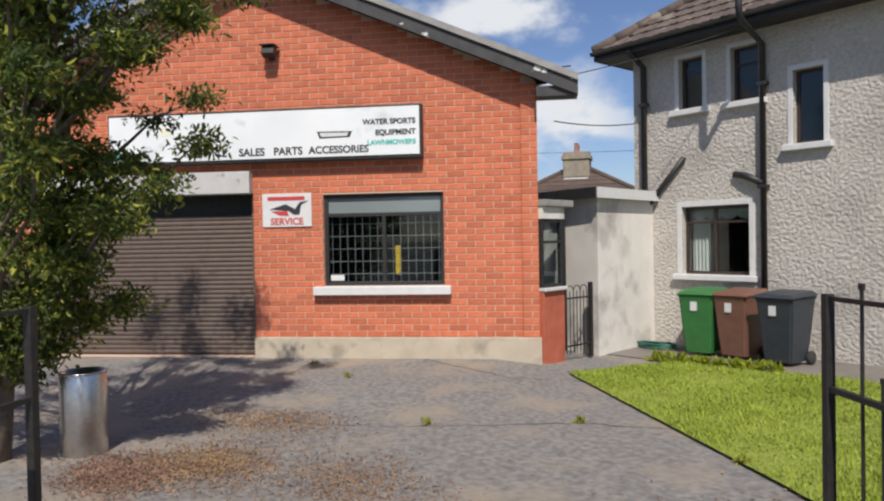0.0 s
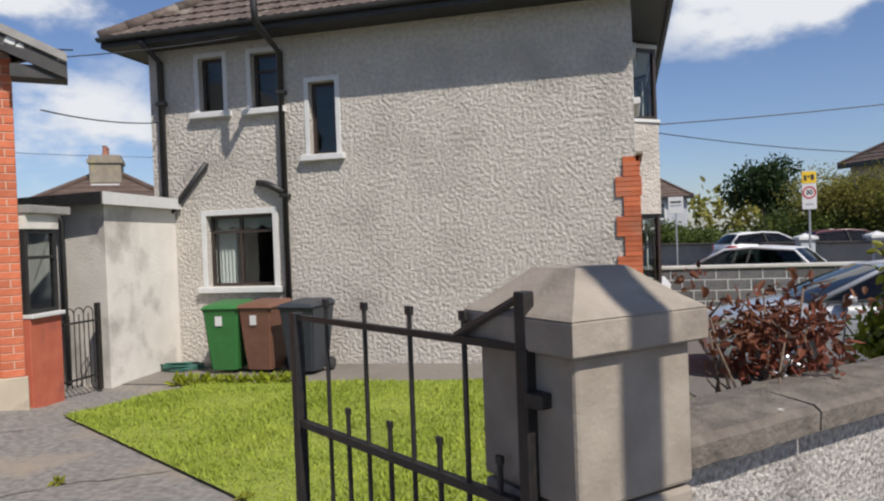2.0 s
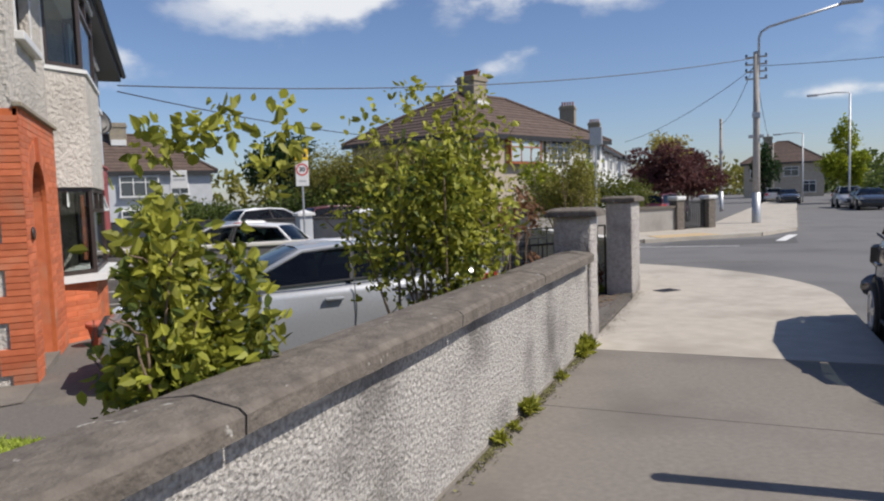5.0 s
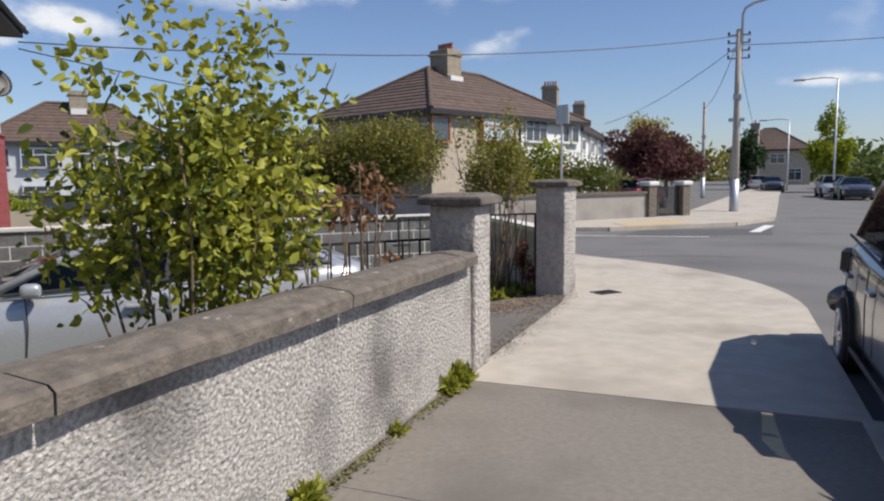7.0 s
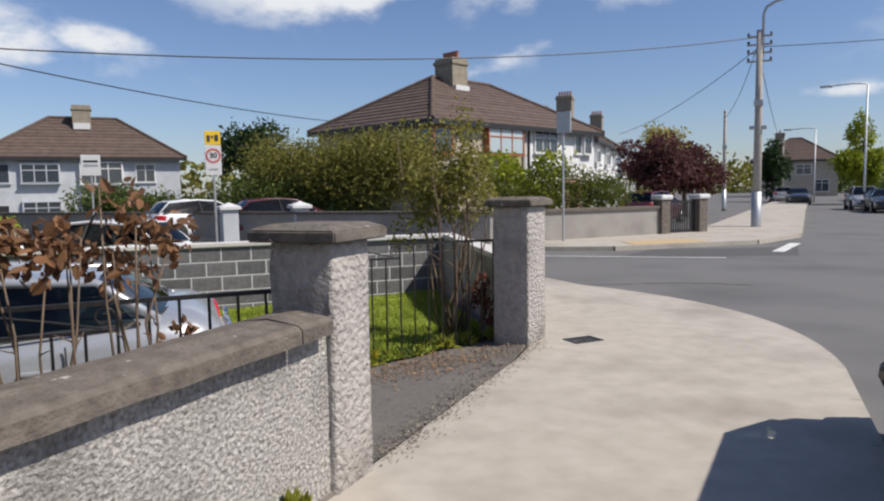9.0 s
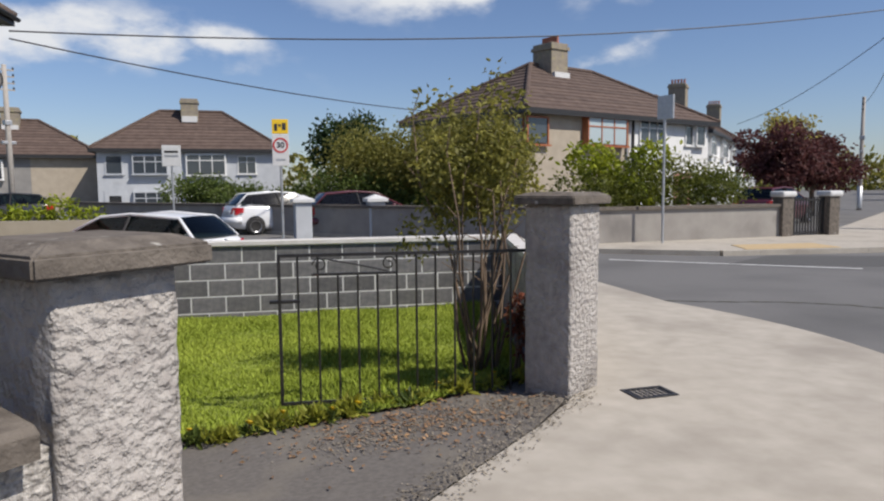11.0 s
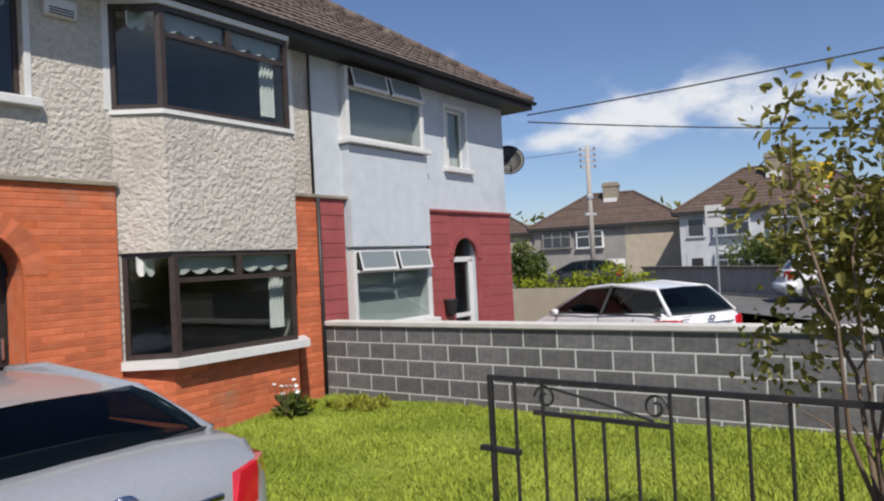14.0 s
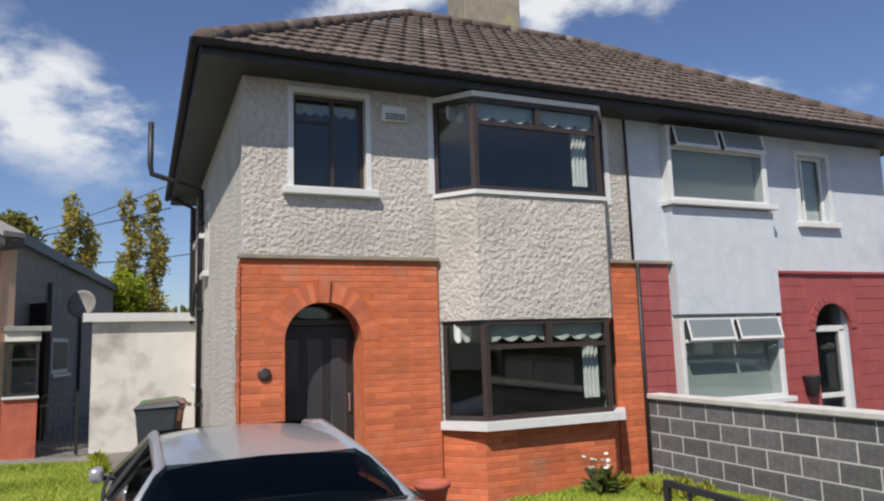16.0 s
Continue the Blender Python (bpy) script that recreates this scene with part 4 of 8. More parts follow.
part("bowl", lathe(bmesh.new(), [(0.05, -0.2), (0.10, -0.15), (0.14, 0.1), (0.15, 0.12), (0.13, 0.12)], 14), M_BLACK, wb, smooth=True)
part("bracket", boxes((-0.08, -0.0, -0.02, 0.02, -0.05, 0.03)), M_BLACK, wb)


# ---- the brick shop ----
SZ = -0.25
SHOP = pose(-4.80, 6.82, -0.15, 0, 0, 43) @ Matrix.Scale(0.945, 4)
shop = thing("shop", "orange-red brick repair shop with gable roof and brown roller shutter", "shop", SHOP)
SW_, EAVE, PEAK = 9.0, 4.24, 6.16
S_SHUT, S_WIN = (-8.2, -4.5, 0.0, 2.98), (-3.35, -1.43, 1.13, 2.58)


def rake(u):
    return EAVE + (PEAK - EAVE) * (1 - abs(u + SW_ / 2) / (SW_ / 2))


bm = wall_mesh(-SW_, 0, -0.3, EAVE, 0.3, [S_SHUT, S_WIN])
prism(bm, [(-SW_, EAVE), (0, EAVE), (-SW_ / 2, PEAK)], 0.0, 0.3, "y")
part("wall", bm, M_MORTAR, shop)
brick_face(shop, -SW_, -0.2, 0.33, PEAK, [S_SHUT, S_WIN], M_BRICK, M_BRICK_I, size=(0.275, 0.086, 0.013), depth=0.02, proud=0.009, near=(-4.5, -0.6, 0.5, 2.9), cut=lambda u, z: z > rake(u) - 0.02)
pier = under(shop, pose(0, -0.05, 0), "corner_pier")
part("backing", boxes((-0.225, 0.02, 0.0, 0.05, -0.3, EAVE - 0.05)), M_MORTAR, pier)
brick_face(pier, -0.225, 0.02, 0.33, EAVE - 0.05, [], M_BRICK, M_BRICK_I, size=(0.275, 0.086, 0.013), depth=0.02, proud=0.009, near=(-1, 1, 0.3, 3.0), limit=70)
part("plinth", boxes((-4.5, 0.05, -0.07, 0.0, -0.3, 0.32), bevel=0.01), mat("plinth_cement", (0.42, 0.36, 0.27), 0.9, second=(0.50, 0.43, 0.33), scale=4, bump=0.3, spots=(0.30, 0.26, 0.20), spot_scale=3), shop)


def skew(bm):
    """The plot is not square: everything behind the front leans away from the street."""
    for v in bm.verts:
        v.co.x -= 0.859 * max(0.0, v.co.y - 0.02)
    return bm


M_SIDE = mat("dull_grey_side_render", (0.20, 0.19, 0.18), 0.9, second=(0.27, 0.255, 0.24), scale=5, bump=0.4, bump_scale=30)
part("side_wall", skew(boxes((-0.28, 0.0, 0.301, 10.4, -0.3, EAVE))), M_SIDE, shop)
part("side_wall", skew(boxes((-SW_, -SW_ + 0.28, 0.301, 10.4, -0.3, EAVE))), M_SIDE, shop)
part("back_wall", skew(boxes((-SW_ + 0.28, -0.28, 10.12, 10.4, -0.3, EAVE))), M_SIDE, shop)
part("floor", skew(boxes((-SW_ + 0.28, -0.28, 0.3, 10.1, -0.3, 0.02))), M_PATH, shop)
# roof
s_roof = under(shop, pose(0, 0, 0), "roof")
th = 0.10
for sgn, x_e in ((1, 0.62), (-1, -SW_ - 0.62)):
    ze = EAVE - 0.62 * (PEAK - EAVE) / (SW_ / 2) + 0.14
    poly = [(x_e, ze), (-SW_ / 2, PEAK + 0.16), (-SW_ / 2, PEAK + 0.16 + th), (x_e, ze + th)]
    part("roof_slope", prism(bmesh.new(), poly, -0.42, 0.02, "y"), M_GREYROOF, s_roof)
    x_s, z_s = sgn * 0.10 + (0 if sgn > 0 else -SW_), EAVE - 0.10 * (PEAK - EAVE) / (SW_ / 2) + 0.14
    part("roof_slope", skew(prism(bmesh.new(), [(x_s, z_s), (-SW_ / 2, PEAK + 0.16), (-SW_ / 2, PEAK + 0.16 + th), (x_s, z_s + th)], 0.021, 10.6, "y")), M_GREYROOF, s_roof)
    xa_, xb_ = sorted((x_s, x_s + sgn * 0.10))
    part("side_fascia", skew(boxes((xa_, xb_, 0.03, 10.6, z_s - 0.16, z_s + 0.08))), M_BLACK, s_roof)
    poly = [(x_e, ze - 0.20), (-SW_ / 2, PEAK - 0.06), (-SW_ / 2, PEAK + 0.155), (x_e, ze - 0.005)]
    part("bargeboard", prism(bmesh.new(), poly, -0.38, -0.34, "y"), M_FASCIA, s_roof, "black bargeboard with flaking white patches")
    part("soffit", prism(bmesh.new(), [(x_e, ze - 0.04), (-SW_ / 2, PEAK + 0.12), (-SW_ / 2, PEAK + 0.155), (x_e, ze - 0.005)], -0.335, 0.0, "y"), M_BLACK, s_roof)
    xa, xb = sorted((x_e, x_e - sgn * 0.60))
    part("eaves_box", boxes((xa, xb, -0.335, 0.0, ze - 0.20, ze - 0.05)), M_FASCIA, s_roof)
# shutter: curtain of slats, guides and housing
shut = under(shop, pose(0, 0, 0), "roller_shutter")
for k in range(30):
    z_ = 0.02 + k * 0.0755
    bm = prism(bmesh.new(), [(0.17, z_), (0.155, z_ + 0.012), (0.150, z_ + 0.038), (0.158, z_ + 0.062), (0.17, z_ + 0.072), (0.18, z_ + 0.072), (0.18, z_)], -8.15, -4.55, "x")
    part("slat", bm, M_SHUTTER, shut)
# black sheet paints the shade in the gap above the slats
part("void_shade_sheet", boxes((-8.15, -4.55, 0.60, 0.63, 2.0, 2.96)), M_BLACK, shut)
part("guide", boxes((-4.58, -4.5, 0.10, 0.22, 0.0, 2.62), bevel=0.004), M_SHUTTER, shut)
part("guide", boxes((-8.2, -8.12, 0.10, 0.22, 0.0, 2.62), bevel=0.004), M_SHUTTER, shut)
part("housing", boxes((-8.2, -4.50, -0.16, 0.12, 2.62, 2.97), bevel=0.01), mat("grey_shutter_box", (0.46, 0.45, 0.43), 0.5, second=(0.52, 0.51, 0.49), scale=6, spots=(0.30, 0.29, 0.27), spot_scale=5, spot_lo=0.62), shut, "pale grey shutter housing")
# shop window with security grille
win = under(shop, pose(0, 0, 0), "window")
a, b, c, d = S_WIN
part("frame", boxes((a, a + 0.06, 0.06, 0.13, c, d), (b - 0.06, b, 0.06, 0.13, c, d), (a + 0.06, b - 0.06, 0.06, 0.13, c, c + 0.06), (a + 0.06, b - 0.06, 0.06, 0.13, d - 0.06, d), (a + 0.06, b - 0.06, 0.06, 0.13, d - 0.36, d - 0.30), (-2.42, -2.36, 0.06, 0.13, c + 0.06, d - 0.36), bevel=0.005), M_BLACK, win)
part("transom_panel", boxes((a + 0.06, b - 0.06, 0.10, 0.12, d - 0.30, d - 0.06)), M_GREYGLASS, win)
p = part("pane", boxes((a + 0.04, b - 0.04, 0.095, 0.101, c + 0.04, d - 0.32)), M_GLASS, win)
p.visible_shadow = False
for k in range(15):
    x_ = a + 0.10 + k * 0.123
    part("grille_bar", rod(bmesh.new(), (x_, 0.16, c + 0.04), (x_, 0.16, d - 0.34), 0.006, seg=6), M_GALV, win)
for k in range(5):
    z_ = c + 0.18 + k * 0.20
    part("grille_bar", rod(bmesh.new(), (a + 0.05, 0.17, z_), (b - 0.05, 0.17, z_), 0.006, seg=6), M_GALV, win)
# black sheet stands in for the shop's unlit interior
part("shade_backdrop", boxes((-4.2, -0.8, 1.6, 1.65, 0.0, 3.0)), M_BLACK, win)
part("notice", boxes((-3.27, -3.05, 0.09, 0.093, 1.21, 1.30)), M_WHITE, win, "small white notice in the window")
part("hanging_tool", boxes((-2.28, -2.20, 0.40, 0.45, 1.28, 1.75), bevel=0.01), M_YELLOW, win, "yellow tool hanging behind the glass")
part("sill", boxes((-3.50, -1.32, -0.14, 0.06, 0.99, 1.125), bevel=0.012), M_WHITE, win)
# main sign
sign = thing("shop_sign", "long white signboard in a black frame, faded lettering", "sign", SHOP)
part("box", boxes((-6.85, -1.72, -0.20, -0.012, 3.10, 3.92), bevel=0.01), M_BLACK, sign)
part("panel", boxes((-6.82, -1.755, -0.215, -0.201, 3.15, 3.885)), mat("sign_white", (0.78, 0.80, 0.80), 0.4, second=(0.70, 0.73, 0.73), scale=1.5, spots=(0.60, 0.64, 0.63), spot_scale=2.5, spot_lo=0.6), sign)
up_ = pose(0, 0, 0, 90)
for tx, x_, z_, sz, mm, al in (("SERVICE", -5.13, 3.25, 0.165, M_INK, "CENTER"), ("SALES", -4.42, 3.25, 0.165, M_INK, "CENTER"), ("PARTS", -3.83, 3.25, 0.165, M_INK, "CENTER"), ("ACCESSORIES", -3.02, 3.25, 0.155, M_INK, "CENTER"),
                               ("WATER SPORTS", -1.81, 3.655, 0.115, M_INK, "RIGHT"), ("EQUIPMENT", -1.81, 3.49, 0.115, M_INK, "RIGHT"), ("LAWNMOWERS", -1.81, 3.34, 0.105, M_TEAL, "RIGHT")):
    words(tx, sz, mm, sign, pose(x_, -0.219, z_, 90), al, bold=0.004)
part("emblem", prism(bmesh.new(), [(-3.36, 3.54), (-2.80, 3.53), (-2.84, 3.44), (-3.32, 3.43)], -0.218, -0.214, "y"), M_INK, sign)
part("emblem_inset", prism(bmesh.new(), [(-3.32, 3.52), (-2.86, 3.51), (-2.88, 3.46), (-3.29, 3.455)], -0.221, -0.217, "y"), M_WHITE, sign)
part("teal_bar", boxes((-6.78, -6.45, -0.218, -0.214, 3.20, 3.30)), M_TEAL, sign)
part("yellow_patch", prism(bmesh.new(), [(-5.98, 3.56), (-5.72, 3.55), (-5.90, 3.74)], -0.218, -0.214, "y"), mat("faded_yellow_print", (0.72, 0.72, 0.52), 0.5, second=(0.76, 0.76, 0.62), scale=5), sign)
svc = thing("service_sign", "small white service sign with a red and black emblem", "sign", SHOP)
part("board", boxes((-4.34, -3.53, -0.035, -0.011, 2.08, 2.61), bevel=0.004), M_WHITE, svc)
words("SERVICE", 0.15, M_REDTEXT, svc, pose(-3.935, -0.038, 2.16, 90), bold=0.004)
part("name_bar", boxes((-4.25, -3.64, -0.040, -0.034, 2.50, 2.56)), M_REDTEXT, svc)
part("emblem", prism(bmesh.new(), [(-4.22, 2.36), (-3.95, 2.44), (-3.80, 2.36), (-3.72, 2.47), (-3.58, 2.49), (-3.70, 2.42), (-3.73, 2.27), (-3.82, 2.27), (-3.90, 2.33)], -0.040, -0.034, "y"), M_INK, svc)
part("wing", prism(bmesh.new(), [(-4.20, 2.33), (-3.93, 2.33), (-3.90, 2.25), (-4.05, 2.26)], -0.040, -0.034, "y"), M_REDTEXT, svc)
flood = thing("floodlight", "small black floodlight fixed high on the brick gable", "floodlight", SHOP @ pose(-4.12, -0.012, 4.72))
part("bracket", boxes((-0.03, 0.03, -0.10, 0.0, 0.0, 0.06), bevel=0.005), M_BLACK, flood)
bm = bmesh.new()
box(bm, -0.10, 0.10, -0.09, 0.05, -0.09, 0.09, 0.015, m=pose(0, -0.16, 0.10, -25))
part("housing", bm, M_BLACK, flood)
part("hood", boxes((-0.12, 0.12, -0.28, -0.02, 0.19, 0.205), bevel=0.003), M_BLACK, flood)

# ---- flat-roofed annexe behind, and the lean-to beside the shop ----
annexe = thing("annexe", "whitewashed flat-roofed annexe with white fascia board", "annexe", pose(0, 0, 0))
AX, AY = -4.92, 8.36
part("wall", prism(bmesh.new(), [(AX, AY), (-5.16, YS - 0.003), (-8.0, YS - 0.003), (-6.6, AY + 0.30)], -0.6, 2.22), M_WHITE_REND, annexe)
part("roof", prism(bmesh.new(), [(AX + 0.12, AY - 0.16), (-5.06, YS - 0.004), (-9.2, YS - 0.004), (-7.3, AY + 0.2)], 2.22, 2.33), M_GREYROOF, annexe)
part("fascia", prism(bmesh.new(), [(AX + 0.125, AY - 0.16), (AX + 0.15, AY - 0.16), (-5.03, YS - 0.005), (-5.055, YS - 0.005)], 2.20, 2.37), M_WHITE, annexe)
part("fascia", prism(bmesh.new(), [(AX + 0.12, AY - 0.165), (AX + 0.12, AY - 0.19), (-7.3, AY + 0.175), (-7.3, AY + 0.2)], 2.20, 2.37), M_BLACK, annexe)
part("downpipe", tube(bmesh.new(), [(-5.64, AY + 0.02, -0.3), (-5.64, AY + 0.02, 2.0), (-5.7, AY - 0.06, 2.22)], 0.035), M_BLACK, annexe, smooth=True)
# glazed side porch between the shop corner and the gate: local x runs along its length
lean = thing("side_porch", "narrow side porch with dark window above painted red base", "porch", pose(-4.79, 6.93, -0.20, 0, 0, 98))
part("base", boxes((0.0, 0.56, 0.0, 0.14, -0.3, 1.00), bevel=0.006), mat("red_painted_cement", (0.42, 0.10, 0.055), 0.8, second=(0.50, 0.14, 0.08), scale=5, bump=0.3, spots=(0.33, 0.09, 0.06), spot_scale=3), lean)
part("sill", boxes((-0.01, 0.58, -0.05, 0.14, 1.002, 1.05), bevel=0.008), M_WHITE, lean)
for a_, b_, c_, d_ in ((0.0, 0.05, 1.052, 2.06), (0.51, 0.56, 1.052, 2.06), (0.05, 0.51, 1.052, 1.10), (0.05, 0.51, 2.01, 2.06), (0.05, 0.51, 1.70, 1.74)):
    part("window_bar", boxes((a_, b_, 0.02, 0.09, c_, d_), bevel=0.005), M_BLACK, lean)
part("pane", boxes((0.05, 0.51, 0.05, 0.056, 1.10, 2.01)), M_GLASS, lean)
# black sheet makes the porch read as dark inside
part("shade_backdrop", boxes((0.0, 0.56, 0.55, 0.58, -0.3, 2.2)), M_BLACK, lean)
part("head", boxes((0.0, 0.58, 0.0, 0.14, 2.062, 2.24)), M_WHITE_REND, lean)
part("roof", boxes((-0.02, 0.75, -0.06, 0.9, 2.242, 2.34), bevel=0.01), M_GREYROOF, lean)
# windows and pipes on the shop's flank, set along the leaning side
FLANK = SHOP @ pose(0.0, 0.02, 0.0, 0, 0, 130.65)
flank = under(shop, pose(0.0, 0.02, 0.0, 0, 0, 130.65), "flank")
for a_, b_, c_, d_ in ((1.9, 3.1, 1.38, 2.32), (4.1, 5.9, 1.36, 2.26)):
    part("window_frame", boxes((a_, b_, -0.05, -0.003, c_, d_), bevel=0.01), M_WHITE, flank)
    part("window_pane", boxes((a_ + 0.1, b_ - 0.1, -0.06, -0.051, c_ + 0.1, d_ - 0.1)), M_BLACK, flank)
    part("window_sill", boxes((a_ - 0.1, b_ + 0.1, -0.12, -0.003, c_ - 0.1, c_ - 0.01)), M_WHITE, flank)
for a_ in (3.55, 7.3):
    part("downpipe", rod(bmesh.new(), (a_, -0.07, -0.1), (a_, -0.07, 3.6), 0.05, seg=10), M_BLACK, flank)
sg = thing("side_gate", "low black wrought-iron side gate with hooped bars", "gate", pose(-4.89, 7.52, -0.24, 0, 0, 92))
bm = bmesh.new()
part("rail", boxes((0, 0.62, -0.012, 0.012, 0.15, 0.175), (0, 0.62, -0.012, 0.012, 0.88, 0.905)), M_IRON, sg)
for k in range(7):
    part("bar", rod(bmesh.new(), (0.03 + k * 0.085, 0, 0.05), (0.03 + k * 0.085, 0, 1.0), 0.008, seg=6), M_IRON, sg)
for k in range(3):
    pts_ = [(0.03 + k * 0.17 + 0.085 * (1 - math.cos(math.pi * i / 8)), 0, 1.0 + 0.085 * math.sin(math.pi * i / 8)) for i in range(9)]
    part("hoop", tube(bmesh.new(), pts_, 0.008, 6), M_IRON, sg)
part("post", boxes((0.60, 0.66, -0.03, 0.03, -0.05, 1.12), bevel=0.006), M_IRON, sg)


# ---- ground, road, pavements, gardens ----
bm = bmesh.new()
for p_ in ((-700, -700), (700, -700), (700, 700), (-700, 700)):
    bm.verts.new((*p_, -0.52))
bm.faces.new(bm.verts)
structure(link(bm, "ground", M_EARTH), "open ground reaching to the horizon", "ground")


def sheet(name, poly, z, material, label, category, m=None, grid=0.0):
    bm = bmesh.new()
    bm.faces.new([bm.verts.new((p[0], p[1], 0.0)) for p in poly])
    bmesh.ops.triangulate(bm, faces=bm.faces)
    for k in range(9):
        d = 0.0 if k == 0 else 2.6 + (k - 1) * 1.0
        bmesh.ops.bisect_plane(bm, geom=list(bm.verts) + list(bm.edges) + list(bm.faces), plane_co=(0, 0.45 + d * 1.414, 0), plane_no=(-0.707, 0.707, 0))
    if grid:
        for k in range(-10, 11):
            for nx, ny in ((0.682, -0.731), (0.731, 0.682)):
                bmesh.ops.bisect_plane(bm, geom=list(bm.verts) + list(bm.edges) + list(bm.faces), plane_co=(-4.80 + nx * k * grid, 6.82 + ny * k * grid, 0), plane_no=(nx, ny, 0))
    for v in bm.verts:
        v.co.z = z(v.co.x, v.co.y) if callable(z) else z
    bm.normal_update()
    if sum(f.normal.z for f in bm.faces) < 0:
        bmesh.ops.reverse_faces(bm, faces=bm.faces)
    return structure(link(bm, name, material, m=m), label, category)


WALLF = pose(7.6, 8.1, 0, 0, 0, 45.5)          # along the low street wall; local y points into the garden


def wl_(u, v):
    p = WALLF @ Vector((u, v, 0))
    return (p.x, p.y)


sheet("road", [wl_(-90, 0.1), wl_(2.6, 0.1), (10.3, 10.9), (11.2, 16.0), (11.2, 22.0), (-45, 77), (-20, 120), (160, 160), (160, -120), (-30, -120)], -0.11, M_ASPHALT, "worn grey asphalt road at a junction", "road")


def garden(x, y):
    return ground_z(x, y)


def yard_z(x, y):
    """The forecourt rises a little to the shop's threshold."""
    away = (x + 4.80) * math.sin(radians(43)) - (y - 6.82) * math.cos(radians(43))
    return garden(x, y) + 0.15 * max(0.0, min(1.0, 1 - away / 3.2)) * max(0.0, min(1.0, (0.35 - (x + 4.80) * math.cos(radians(43)) - (y - 6.82) * math.sin(radians(43))) / 0.7))


sheet("yard", [wl_(-40, 0.02), wl_(-7.9, 0.02), (0.2, 8.0), (-1.0, 10.3), (-9.5, 10.3), (-40, 12)], yard_z, M_DRIVE, "patched asphalt forecourt strewn with leaf litter", "forecourt", grid=0.65)
sheet("drive", [wl_(-8.0, 0.02), wl_(2.9, 0.02), (10.25, 11.0), (11.0, 15.8), (2.1, 15.8), (2.1, 10.3), (-1.0, 10.3), (0.2, 8.0)], garden, M_DRIVE2, "dark asphalt driveway in front of the house", "driveway")
sheet("neighbour_drive", [(2.1, 15.9), (10.3, 15.9), (10.3, 22.0), (2.1, 26.0)], -0.2, M_PATH, "concrete driveway of the neighbouring house", "driveway")
LAWN_A = [(-4.2, 6.75), (-3.7, 8.55), (0.8, 9.0), (3.2, 7.6), (5.4, 6.6), (2.15, 3.2), (1.2, 3.35), (-0.2, 4.3)]
LAWN_B = [(2.40, 15.78), (10.9, 15.78), (9.95, 11.35), (8.9, 10.95), (7.5, 10.75), (6.0, 11.25), (3.05, 12.9), (2.75, 13.35)]
lawn_a = sheet("lawn", LAWN_A, lambda x, y: garden(x, y) + 0.03, M_SOIL, "mown green side lawn", "lawn")
lawn_b = sheet("lawn", LAWN_B, lambda x, y: garden(x, y) + 0.03, M_SOIL, "mown green front lawn", "lawn")
sheet("side_path", [(-5.2, 8.6), (-3.75, 8.57), (0.8, 9.05), (2.2, 9.4), (2.2, 10.26), (-5.2, 10.26)], lambda x, y: garden(x, y) + 0.012, M_PATH, "plain concrete path along the house wall", "path")


def slab(name, poly, z0, z1, material, label, category):
    return structure(link(prism(bmesh.new(), poly, z0, z1), name, material), label, category)


# the corner of the pavement: a curve from the street line round into the side road
KV = -2.62
arc_pts = []
c0, c1, c2 = Vector(wl_(3.6, KV)), Vector((13.95, 11.1)), Vector((12.75, 14.2))
for i in range(15):
    t_ = i / 14
    arc_pts.append(tuple(c0 * (1 - t_) ** 2 + c1 * 2 * t_ * (1 - t_) + c2 * t_ ** 2))
slab("pavement", [wl_(-60, 0.0), wl_(-60, KV), wl_(-0.36, KV), wl_(-0.36, 0.0)], -0.5, 0.0, M_PATH, "worn grey concrete footpath beside the wall", "footpath")
slab("pavement", [wl_(-0.355, 0.0), wl_(-0.355, KV), *arc_pts, (12.6, 18.0), (11.6, 21.5), (11.36, 21.5), (11.3, 16.0), (10.33, 11.0), wl_(2.9, 0.0)], -0.5, 0.002, M_CONC, "new pale concrete pavement at the corner", "footpath")


def kerb_run(pts, z1, w=0.14, step=0.9, inward=1):
    pts = [Vector((*p, 0)) for p in pts]
    for a, b in zip(pts, pts[1:]):
        n = max(1, round((b - a).length / step))
        d = (b - a) / n
        s = Vector((-d.y, d.x, 0)).normalized() * w * inward
        for i in range(n):
            p, q = a + d * i, a + d * (i + 0.992)
            bm = prism(bmesh.new(), [(p.x, p.y), (q.x, q.y), (q.x + s.x, q.y + s.y), (p.x + s.x, p.y + s.y)], -0.4, z1)
            part("kerbstone", bm, M_CONC, kerb)


kerb = structure(new("kerb"), "concrete kerb along the pavement edge", "kerb")
kerb_run([wl_(-24, KV), wl_(-0.36, KV)], 0.006, inward=-1)
kerb_run([wl_(-0.36, KV), *arc_pts, (12.6, 18.0)], -0.002, w=0.07, inward=-1)
# far pavement across the side road, with its crossing
slab("pavement", [(13.5, 24.5), (15.0, 21.6), (17.5, 20.2), (22.0, 19.9), (25.0, 21.2), (70.0, 61.0), (68.0, 63.0), (24.0, 24.6), (15.6, 23.0), (14.6, 25.0), (-20.0, 62.0), (-21.5, 60.5)], -0.5, 0.0, M_CONC, "pale concrete pavement across the road", "footpath")
kerb_run([(14.0, 23.6), (15.0, 21.6), (17.5, 20.2), (22.0, 19.9), (25.0, 21.2), (40.0, 34.6)], 0.008, inward=-1)
